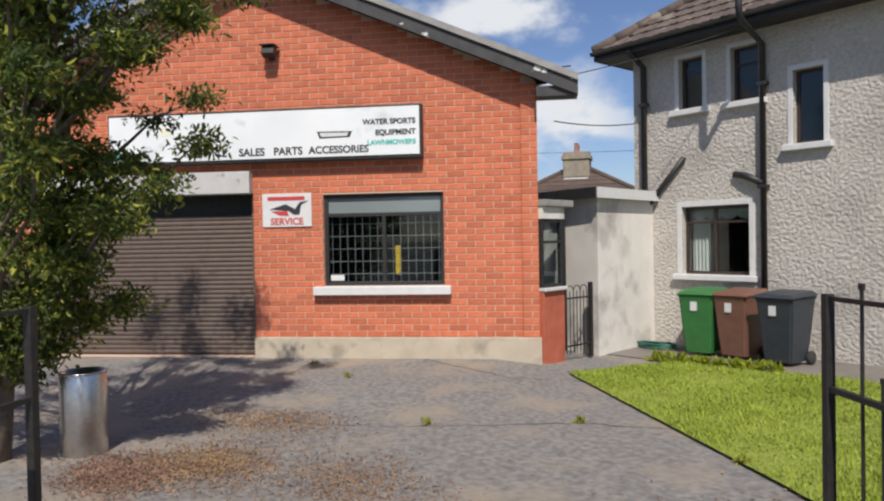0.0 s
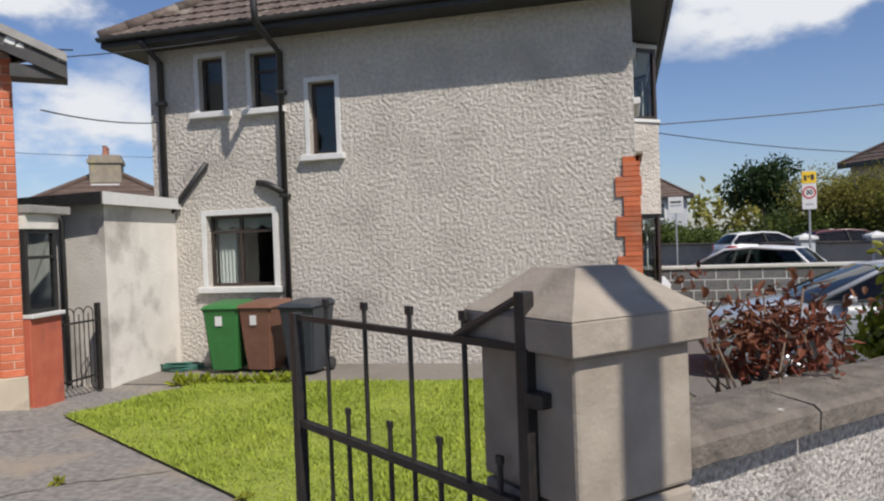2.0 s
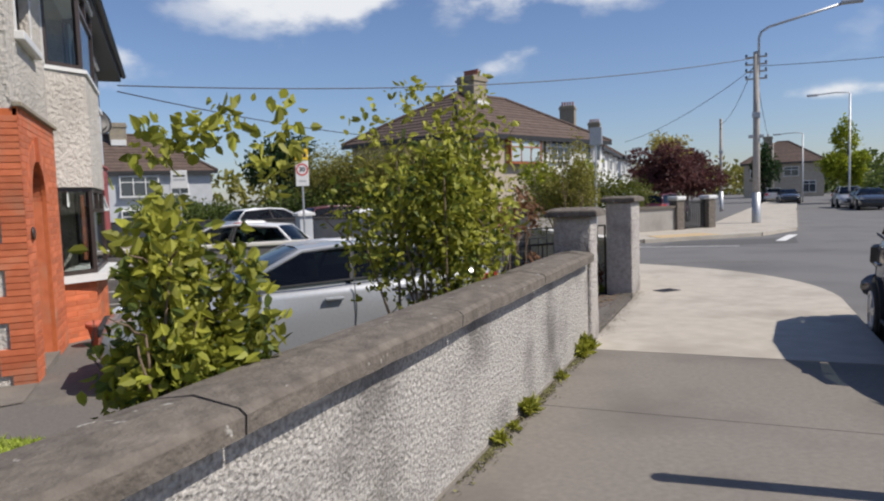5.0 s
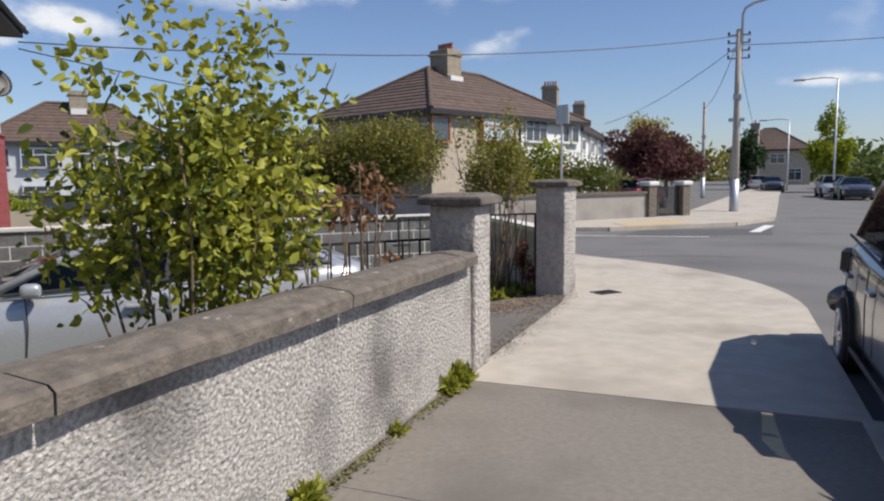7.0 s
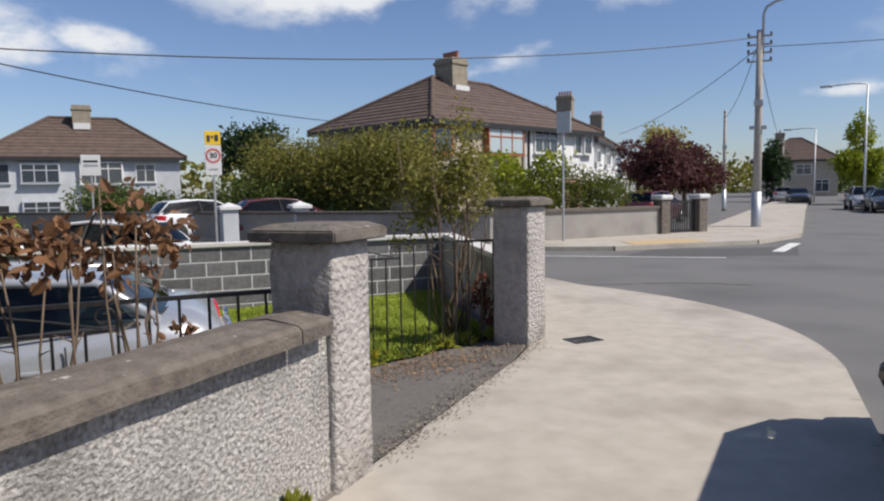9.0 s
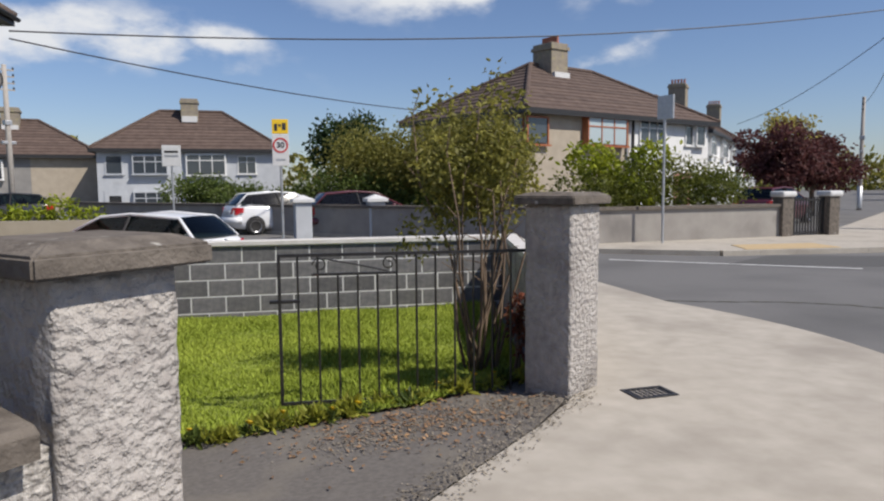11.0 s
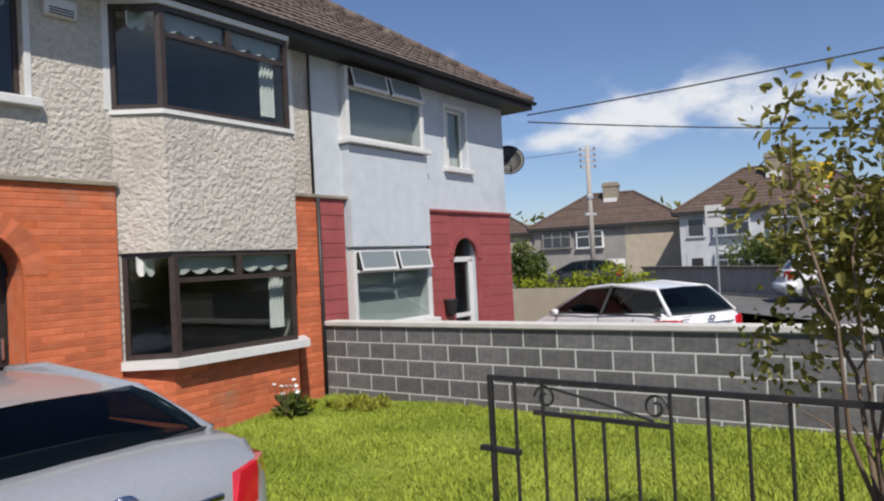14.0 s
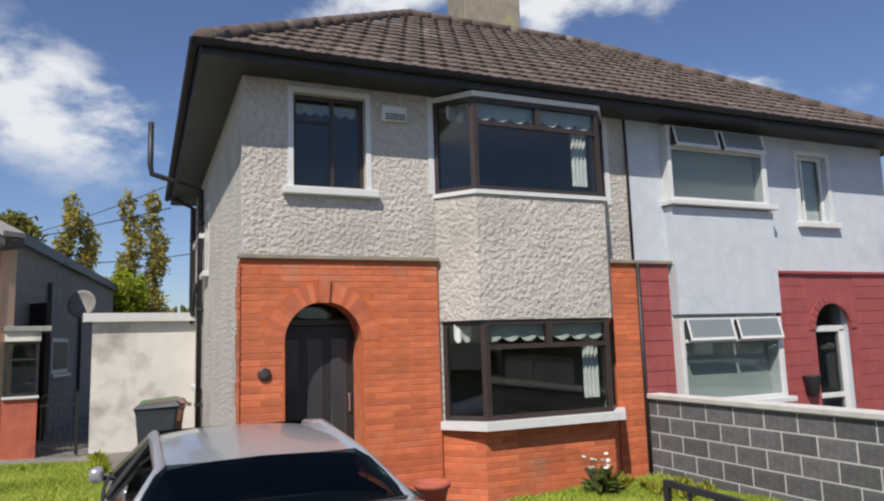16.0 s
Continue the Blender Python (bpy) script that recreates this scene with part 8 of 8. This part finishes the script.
part("downpipe", rod(bmesh.new(), (6.85, -0.08, -0.3), (6.85, -0.08, 4.7), 0.06), M_GALV, fh)
part("downpipe", rod(bmesh.new(), (7.35, -0.08, -0.3), (7.35, -0.08, 4.7), 0.06), M_BLACK, fh)
sidew = under(fh, pose(-0.02, 0, 0), "window")
part("frame", boxes((-0.05, 0.02, 0.10, 0.75, 3.36, 4.56)), M_ORANGEFR, sidew)
part("pane", boxes((-0.06, -0.051, 0.17, 0.68, 3.44, 4.48)), M_FGLASS, sidew)
part("downpipe", rod(bmesh.new(), (-0.08, 3.2, -0.3), (-0.08, 3.2, 4.7), 0.06), M_BLACK, fh)
ROW_WINS = ((0.8, 2.6, 3.5, 4.7, M_FWHITE, M_FGLASS, 0.2), (3.8, 4.7, 3.5, 4.6, M_FWHITE, M_FGLASS, 0.0), (7.0, 8.8, 3.5, 4.7, M_FWHITE, M_FGLASS, 0.2), (10.5, 11.4, 3.5, 4.6, M_FWHITE, M_FGLASS, 0.0), (13.0, 14.8, 3.5, 4.7, M_FWHITE, M_FGLASS, 0.2), (0.8, 2.6, 0.7, 2.0, M_FWHITE, M_FGLASS, 0.2), (7.0, 8.8, 0.7, 2.0, M_FWHITE, M_FGLASS, 0.2), (13.0, 14.8, 0.7, 2.0, M_FWHITE, M_FGLASS, 0.2))
far_house(pose(34.6, 47.9, 0, 0, 0, 49.6), 17.0, 8.4, 5.0, 7.9, ((0, 8.5, M_FWHITE), (8.5, 17.0, M_FWHITE)), ROW_WINS, "white rendered semi-detached houses further along", ((13.0, 4.2, 9.85, 5),), ((5.3, 6.2, 1.9, M_FWHITE, M_BROWNFRAME),))
far_house(pose(49.2, 65.2, 0, 0, 0, 49.6), 17.0, 8.4, 5.2, 8.1, ((0, 17.0, M_FWHITE),), ROW_WINS, "white rendered houses down the road", ((12.6, 4.2, 10.3, 5),))
far_house(pose(-5.6, 59.4, -0.7, 0, 0, 6), 12.6, 8.0, 5.0, 8.1, ((0, 3.5, M_FGREY), (3.5, 8.0, M_FGREY), (8.0, 12.6, M_FGREY)),
          ((0.6, 1.6, 3.3, 4.5, M_FGREY, M_FGLASS, 0.0), (2.4, 4.6, 3.3, 4.5, M_FGREY, M_FGLASS, 0.25), (6.0, 8.6, 3.2, 4.6, M_FWHITE, M_FGLASS, 0.25), (9.6, 10.8, 3.3, 4.5, M_FWHITE, M_FGLASS, 0.0), (2.4, 4.6, 0.6, 1.9, M_FGREY, M_FGLASS, 0.25), (6.0, 8.6, 0.5, 2.0, M_FWHITE, M_FGLASS, 0.25)),
          "pale grey semi-detached houses with brown hipped roof", ((6.2, 3.4, 9.0, 0),), ((0.7, 1.5, 1.7, M_FGREY, M_BLACK),))
far_house(pose(-18.0, 60.5, -0.9, 0, 0, 14), 11.8, 8.0, 4.9, 7.7, ((0, 7.4, M_FDARK), (7.4, 11.8, M_TAN)), ((0.8, 3.0, 3.3, 4.5, M_FDARK, M_FGLASS, 0.2), (3.6, 5.6, 3.2, 4.4, M_FWHITE, M_FGLASS, 0.2), (3.4, 5.6, 0.5, 1.8, M_FWHITE, M_PALEGLASS, 0.2)), "dark rendered houses with brown hipped roof", ((6.0, 3.6, 8.6, 0),), ((6.2, 7.0, 1.7, M_FWHITE, M_BLACK),))
far_house(pose(-32.0, 63.0, -0.9, 0, 0, 20), 11.0, 8.0, 4.9, 7.6, ((0, 11, M_TAN),), ((1, 3, 3.3, 4.5, M_FWHITE, M_FGLASS, 0.2), (6, 8, 3.3, 4.5, M_FWHITE, M_FGLASS, 0.2)), "brown rendered houses along the side road", ((5.5, 4, 8.8, 4),))
far_house(pose(83.2, 82.3, 0, 0, 0, -47.3), 10.5, 9.0, 4.9, 8.1, ((0, 10.5, M_TAN),), ((1.0, 3.2, 3.0, 4.2, M_FWHITE, M_FGLASS, 0.0), (5.4, 7.2, 3.0, 4.2, M_FWHITE, M_FGLASS, 0.0), (7.8, 9.4, 0.6, 2.1, M_FWHITE, M_FGLASS, 0.0)), "pale house with brown roof at the end of the road", ((3.2, 4.5, 9.0, 3),))
far_house(pose(-21.0, 20.5, -1.75, 0, 0, 35), 8.5, 7.5, 4.2, 6.6, ((0, 8.5, M_TAN),), ((1, 2.6, 2.4, 3.6, M_FWHITE, M_FGLASS, 0.0),), "brown-roofed house behind the annexe", ((4.2, 3.7, 7.4, 4),))

# ---- walls, gate and hedges across the road ----
fw_ = structure(new("far_wall"), "rendered boundary wall across the road", "wall")
part("wall", prism(bmesh.new(), [(14.9, 23.0), (15.1, 22.75), (21.6, 23.55), (21.6, 23.8), (15.3, 23.05), (-1.5, 40.6), (-1.7, 40.4)], -0.4, 0.85), mat("grey_far_wall", (0.26, 0.24, 0.22), 0.95, second=(0.33, 0.31, 0.28), scale=2.0, bump=0.3, spots=(0.20, 0.185, 0.17), spot_scale=0.7), fw_)
part("coping", prism(bmesh.new(), [(14.85, 23.0), (15.1, 22.68), (21.6, 23.48), (21.6, 23.87), (15.35, 23.12), (-1.4, 40.7), (-1.8, 40.4)], 0.85, 0.93), M_COPING, fw_)
for x_, y_ in ((21.75, 23.65), (23.45, 23.85)):
    gp = thing("gate_pier", "grey pier with a white cap at the far gateway", "pier", pose(x_, y_, 0, 0, 0, 8))
    part("shaft", boxes((-0.2, 0.2, -0.2, 0.2, -0.4, 1.12), bevel=0.02), M_COPING, gp)
    part("cap", boxes((-0.26, 0.26, -0.26, 0.26, 1.12, 1.28), bevel=0.05), M_WHITE, gp)
fg = thing("gate", "black barred gate between the far piers", "gate", pose(22.0, 23.66, 0, 0, 0, 7))
part("rail", boxes((0, 1.25, -0.02, 0.02, 0.05, 0.10)), M_IRON, fg)
part("rail", boxes((0, 1.25, -0.02, 0.02, 1.0, 1.05)), M_IRON, fg)
for k in range(12):
    part("bar", boxes((0.03 + k * 0.105, 0.08 + k * 0.105, -0.012, 0.012, 0.0, 1.1)), M_IRON, fg)
for x_, y_ in ((8.3, 28.2), (10.55, 28.0)):
    gp = thing("gate_pier", "white rendered gate pier with a pyramid cap", "pier", pose(x_, y_, 0, 0, 0, 8))
    part("shaft", boxes((-0.25, 0.25, -0.25, 0.25, -0.4, 1.05), bevel=0.02), M_FGREY, gp)
    bm = bmesh.new()
    lo, hi = [bm.verts.new(p) for p in ((-0.33, -0.33, 1.05), (0.33, -0.33, 1.05), (0.33, 0.33, 1.05), (-0.33, 0.33, 1.05))], [bm.verts.new(p) for p in ((-0.33, -0.33, 1.14), (0.33, -0.33, 1.14), (0.33, 0.33, 1.14), (-0.33, 0.33, 1.14))]
    ap = bm.verts.new((0, 0, 1.28))
    bm.faces.new(lo[::-1])
    for i in range(4):
        bm.faces.new((lo[i], lo[(i + 1) % 4], hi[(i + 1) % 4], hi[i]))
        bm.faces.new((hi[i], hi[(i + 1) % 4], ap))
    part("cap", bm, M_WHITE, gp)


def bush(name, label, blobs, n, size, material, seed, cat="hedge", trunk=None, **kw):
    """A tree or hedge in world coordinates: a trunk with limbs to its clumps, and many leaf clumps."""
    t = thing(name, label, cat, pose(0, 0, 0))
    cx = sum(b[0][0] for b in blobs) / len(blobs)
    cy = sum(b[0][1] for b in blobs) / len(blobs)
    if trunk:
        bm = bmesh.new()
        top = max(b[0][2] for b in blobs)
        limb(bm, (cx, cy, -0.4), (cx, cy, top * 0.75), trunk, trunk * 0.4, seed, 8, 0.03)
        for k, (c, r) in enumerate(blobs[:10]):
            limb(bm, (cx, cy, min(top * 0.5, c[2] * 0.6)), c, trunk * 0.35, trunk * 0.1, seed + k, 5)
        part("trunk", bm, M_BARK, t, smooth=True)
    leaves("crown", blobs, n, size, material, t, seed, **kw)
    return t


def row_blobs(a, b, h, n, r, seed):
    rnd = random.Random(seed)
    out = []
    for k in range(n):
        t = (k + rnd.random()) / n
        rr = r * rnd.uniform(0.7, 1.25)
        out.append(((a[0] + (b[0] - a[0]) * t + rnd.uniform(-0.3, 0.3), a[1] + (b[1] - a[1]) * t + rnd.uniform(-0.3, 0.3), h * rnd.uniform(0.35, 0.82)), (rr, rr, rr * 0.75)))
    return out


bush("hedge", "tall yellow-green hedge above the far wall", row_blobs((15.6, 24.6), (20.9, 25.0), 2.3, 22, 0.85, 1), 12000, 0.10, L_GARDEN, 201)
bush("hedge", "yellow-green hedge shoots above the far wall", row_blobs((16.2, 24.9), (18.5, 25.0), 3.0, 8, 0.6, 2), 2200, 0.16, L_YELLOW, 202)
bush("hedge", "large olive-green hedge beside the side road", row_blobs((15.6, 30.6), (10.6, 37.0), 4.0, 38, 1.5, 3), 38000, 0.13, L_OLIVE, 203)
bush("hedge", "dark green lower hedge along the side road", row_blobs((14.2, 32.0), (2.5, 42.0), 1.9, 34, 1.0, 4), 16000, 0.16, L_DEEP, 204)
bush("tree", "dark rounded evergreen tree behind the hedge", cluster((11.6, 54.0, 4.2), (2.6, 2.6, 2.8), 16, 0.8, 5), 5000, 0.32, L_DARK, 205, "tree", trunk=0.25)
bush("tree", "maroon-leaved ornamental tree in a front garden", cluster((28.6, 33.0, 2.5), (2.3, 2.3, 1.6), 18, 0.85, 6), 6500, 0.20, L_MAROON, 206, "tree", trunk=0.16)
bush("tree", "maroon-leaved ornamental tree further along", cluster((33.2, 36.4, 2.7), (2.8, 2.8, 1.9), 18, 0.85, 7), 6000, 0.22, L_MAROON, 207, "tree", trunk=0.16)
bush("tree", "bare-branched tree with sparse brown buds", cluster((31.0, 35.5, 3.9), (1.6, 1.6, 1.6), 12, 0.9, 8), 1300, 0.18, L_POPLAR, 208, "tree", trunk=0.14)
bush("tree", "bright lime-green tree down the road", cluster((57.5, 45.0, 3.1), (2.3, 2.3, 2.0), 20, 0.85, 9) + [((57.5, 45.0, 5.2), (1.1, 1.1, 1.1)), ((57.5, 45.0, 6.4), (0.6, 0.6, 1.0)), ((57.2, 45.4, 5.7), (0.7, 0.7, 0.8))], 8000, 0.26, L_YELLOW, 209, "tree", trunk=0.3)
bush("hedge", "trimmed green hedge along the far road", row_blobs((48.0, 33.0), (72.0, 56.0), 2.0, 26, 1.3, 10), 5200, 0.35, L_DEEP, 210)
bush("tree", "dark green tree among the far houses", cluster((62.0, 58.0, 3.4), (2.0, 2.0, 2.8), 12, 0.8, 12), 2600, 0.35, L_DARK, 211, "tree", trunk=0.25)
for k, (x_, y_, h_) in enumerate(((-30.5, 5.6, 9.6), (-31.0, 6.4, 8.4), (-30.0, 8.6, 9.6), (-30.3, 9.8, 9.8))):
    bush("poplar_tree", "slender pale poplar tree behind the shop", [((x_ + 0.25 * math.sin(q * 2.1 + k), y_ + 0.25 * math.cos(q * 1.7 + k), 0.8 + q * h_ / 9), (0.75 * (1 - 0.075 * q) + 0.1, 0.75 * (1 - 0.075 * q) + 0.1, 0.8)) for q in range(9)], 4200, 0.24, L_POPLAR, 220 + k, "tree", trunk=0.15)
bush("tree", "dark rounded tree behind the shop roof", cluster((-22.5, 4.3, 6.3), (1.6, 1.7, 1.5), 12, 0.85, 13), 3200, 0.24, L_OLIVE, 230, "tree", trunk=0.2)
bush("shrub", "yellow-flowered shrub behind the annexe", cluster((-20.0, 8.5, 3.7), (1.6, 1.2, 1.3), 12, 0.85, 14), 2600, 0.22, L_YELLOW, 231, "shrub", trunk=0.1)
bush("shrub", "green garden shrub beyond the blue house", cluster((-4.6, 34.5, 1.2), (1.0, 1.0, 1.3), 10, 0.8, 15), 2200, 0.18, L_DEEP, 232, "shrub", trunk=0.08)
bush("hedge", "low yellow-green hedge beyond the blue house", row_blobs((-4.0, 32.0), (1.0, 33.0), 1.0, 8, 0.6, 16), 1600, 0.16, L_YELLOW, 233)
gw = structure(new("garden_wall"), "pale rendered garden wall beyond the blue house", "wall")
part("wall", boxes((-7.0, 2.6, 27.9, 28.1, -0.5, 0.62)), M_TAN, gw)
bush("flower_bed", "patch of red tulips by the garden wall", [((3.0, 26.6, -0.05), (0.6, 0.3, 0.18))], 160, 0.14, L_RED, 234, "flowers")

# backdrop of low tree tops closing the distance
bush("far_woods", "distant belt of trees along the horizon", row_blobs((-90, 120), (150, 130), 6.0, 60, 6.0, 17), 9000, 1.3, L_OLIVE, 240, "woods")
bush("far_woods", "distant belt of trees along the horizon", row_blobs((100, 20), (130, 120), 5.0, 30, 5.0, 18), 4500, 1.2, L_DEEP, 241, "woods")
bush("far_woods", "distant belt of trees behind the shop", row_blobs((-60, -40), (-45, 40), 4.5, 26, 3.5, 19), 4500, 0.9, L_OLIVE, 242, "woods")


# ---- poles, lamps, signs, cables ----
def utility_pole(x, y, h, r, label, arms=4, lamp=False, rot=45):
    p = thing("utility_pole", label, "utility pole", pose(x, y, 0, 0, 0, rot))
    part("pole", tube(bmesh.new(), [(0, 0, -0.4), (0.01, 0, h * 0.5), (0, 0, h)], r, 12, taper=r * 0.65), M_POLE, p, smooth=True)
    part("foot_band", lathe(bmesh.new(), [(r * 1.04, 0.0), (r * 1.06, 0.02), (r * 1.04, 1.3), (r * 0.9, 1.3)], 14), M_GALV, p, smooth=True)
    for k in range(arms):
        z = h - 0.25 - k * 0.30
        part("crossarm", boxes((-0.42, 0.42, -0.03, 0.03, z, z + 0.06)), M_POLE, p)
        for s in (-0.38, 0.38):
            part("insulator", lathe(bmesh.new(), [(0.03, 0), (0.05, 0.03), (0.035, 0.06), (0.045, 0.09), (0.0, 0.12)], 10, pose(s, 0, z + 0.06)), M_BLACK, p)
    part("bracket", boxes((-0.30, 0.30, -0.10, 0.10, h * 0.5, h * 0.5 + 0.14), bevel=0.02), M_GALV, p)
    part("bracket", boxes((-0.16, 0.16, -0.14, 0.14, h * 0.62, h * 0.62 + 0.22), bevel=0.02), M_GALV, p)
    if lamp:
        part("lamp_arm", tube(bmesh.new(), [(0.10, 0, h - 1.0), (0.11, 0, h + 0.55), (0.20, 0, h + 0.80), (0.50, 0, h + 0.97), (1.2, 0, h + 1.12), (3.2, 0, h + 1.55)], 0.05, 8), M_GALV, p, smooth=True)
        part("lamp_head", box(bmesh.new(), 3.1, 3.9, -0.13, 0.13, h + 1.50, h + 1.66, 0.05), M_GALV, p)
    return p


utility_pole(27.0, 24.9, 7.2, 0.17, "tall weathered utility pole carrying a street lamp arm", 4, True, -45)
utility_pole(-4.8, 41.9, 7.2, 0.15, "weathered utility pole on the side road", 4)
utility_pole(40.2, 41.0, 6.4, 0.14, "weathered utility pole further down the road", 3)
utility_pole(62.0, 57.0, 6.0, 0.14, "distant utility pole at the end of the road", 2)


def street_lamp(x, y, h, rot, label):
    p = thing("street_lamp", label, "street lamp", pose(x, y, 0, 0, 0, rot))
    part("column", tube(bmesh.new(), [(0, 0, -0.3), (0, 0, 1.2), (0, 0, h)], 0.085, 10, taper=0.05), M_GALV, p, smooth=True)
    part("arm", tube(bmesh.new(), [(0, 0, h - 0.02), (0.05, 0, h + 0.1), (0.8, 0, h + 0.18), (2.0, 0, h + 0.12)], 0.04, 8), M_GALV, p, smooth=True)
    part("head", box(bmesh.new(), 1.9, 2.6, -0.12, 0.12, h + 0.04, h + 0.18, 0.04), M_GALV, p)


street_lamp(46.8, 36.2, 7.55, 130, "tall grey street lamp beside the far road")
street_lamp(60.5, 52.0, 6.4, 130, "grey street lamp far down the road")


def kerb_post(u, v, h, r, label):
    x_, y_ = wl_(u, v)
    p = thing("street_post", label, "post", pose(x_, y_, 0.0))
    part("shaft", rod(bmesh.new(), (0, 0, -0.3), (0, 0, h), r, r * 0.9, 14), M_GALV, p, smooth=True)
    part("cap", lathe(bmesh.new(), [(r * 0.98, h - 0.03), (r * 0.98, h), (r * 0.6, h + 0.03), (0.0, h + 0.04)], 14), M_GALV, p, smooth=True)
    return p


kerb_post(-7.97, -2.42, 4.30, 0.085, "stout grey steel post standing beside the kerb")
kerb_post(-3.28, -2.46, 1.70, 0.065, "slim grey steel post standing beside the kerb")


def plate_sign(x, y, top, rot, label):
    s = thing("traffic_sign", label, "traffic sign", pose(x, y, 0, 0, 0, rot))
    part("post", rod(bmesh.new(), (0, 0.03, -0.2), (0, 0.03, top), 0.035, seg=10), M_GALV, s)
    return s


ys = plate_sign(7.75, 25.1, 3.3, 0, "yellow warning plate above a round speed limit sign")
part("warning_plate", box(bmesh.new(), -0.21, 0.21, -0.02, 0.0, 2.92, 3.30, 0.008), M_YELLOW, ys, "yellow plate with black symbols")
for a, b, c_, d_ in ((-0.15, -0.07, 3.00, 3.18), (-0.04, 0.02, 3.10, 3.17), (0.05, 0.15, 3.02, 3.20)):
    part("symbol", boxes((a, b, -0.026, -0.02, c_, d_)), M_INK, ys)
part("limit_plate", box(bmesh.new(), -0.215, 0.215, -0.02, 0.0, 2.08, 2.905, 0.008), M_WHITE, ys)
part("limit_ring", lathe(bmesh.new(), [(0.155, 0), (0.20, 0), (0.20, 0.008), (0.155, 0.008), (0.155, 0)], 28, pose(0, -0.02, 2.62, 90), False), M_REDTEXT, ys, "red ring of the speed limit")
words("30", 0.20, M_INK, ys, pose(0, -0.026, 2.62, 90), bold=0.005)
part("lower_bar", boxes((-0.12, 0.12, -0.026, -0.02, 2.22, 2.27)), M_GALV, ys)
bs = plate_sign(4.05, 31.0, 2.6, 0, "white bus stop flag on a grey post")
part("flag", box(bmesh.new(), -0.30, 0.30, -0.02, 0.02, 2.25, 2.95, 0.01), M_WHITE, bs)
for k in range(2):
    part("lettering_bar", boxes((-0.22, 0.22, -0.026, -0.02, 2.70 - k * 0.14, 2.77 - k * 0.14)), M_GALV if k else M_BLACK, bs)
sp_ = plate_sign(17.35, 22.45, 3.75, 20, "plain grey sign post on the far pavement")
part("sign_edge", box(bmesh.new(), -0.03, 0.03, -0.25, 0.25, 3.15, 3.75, 0.01), M_GALV, sp_)


def cable(a, b, sag, r=0.012):
    a, b = Vector(a), Vector(b)
    t = thing("cable", "black overhead cable hung between supports", "cable")
    pts = [a + (b - a) * (i / 16) - Vector((0, 0, sag * 4 * (i / 16) * (1 - i / 16))) for i in range(17)]
    part("wire", tube(bmesh.new(), pts, r, 5), M_WIRE, t)


cable((2.55, 21.9, 4.70), (27.0, 24.9, 6.95), 0.5, 0.016)
cable((2.55, 21.9, 4.55), (18.1, 38.0, 4.75), 0.35, 0.016)
cable((27.0, 24.9, 6.9), (40.2, 41.0, 6.0), 0.5, 0.014)
cable((27.0, 24.9, 6.6), (44.0, 12.0, 8.0), 0.5, 0.014)
cable((27.0, 24.9, 6.6), (33.0, 42.3, 4.9), 0.4, 0.014)
cable((-4.8, 41.9, 7.0), (-30.0, 30.0, 7.0), 0.5, 0.014)
cable((-5.0, 7.45, 3.35), (-5.28, 10.15, 3.62), 0.06, 0.010)
cable((-5.1, 7.3, 3.95), (-3.4, 9.8, 4.75), 0.05, 0.008)
cable((-6.6, 9.8, 4.85), (-30.0, -6.0, 6.5), 0.6, 0.014)
cable((27.0, 24.9, 6.3), (62.0, 57.0, 5.7), 0.8, 0.014)
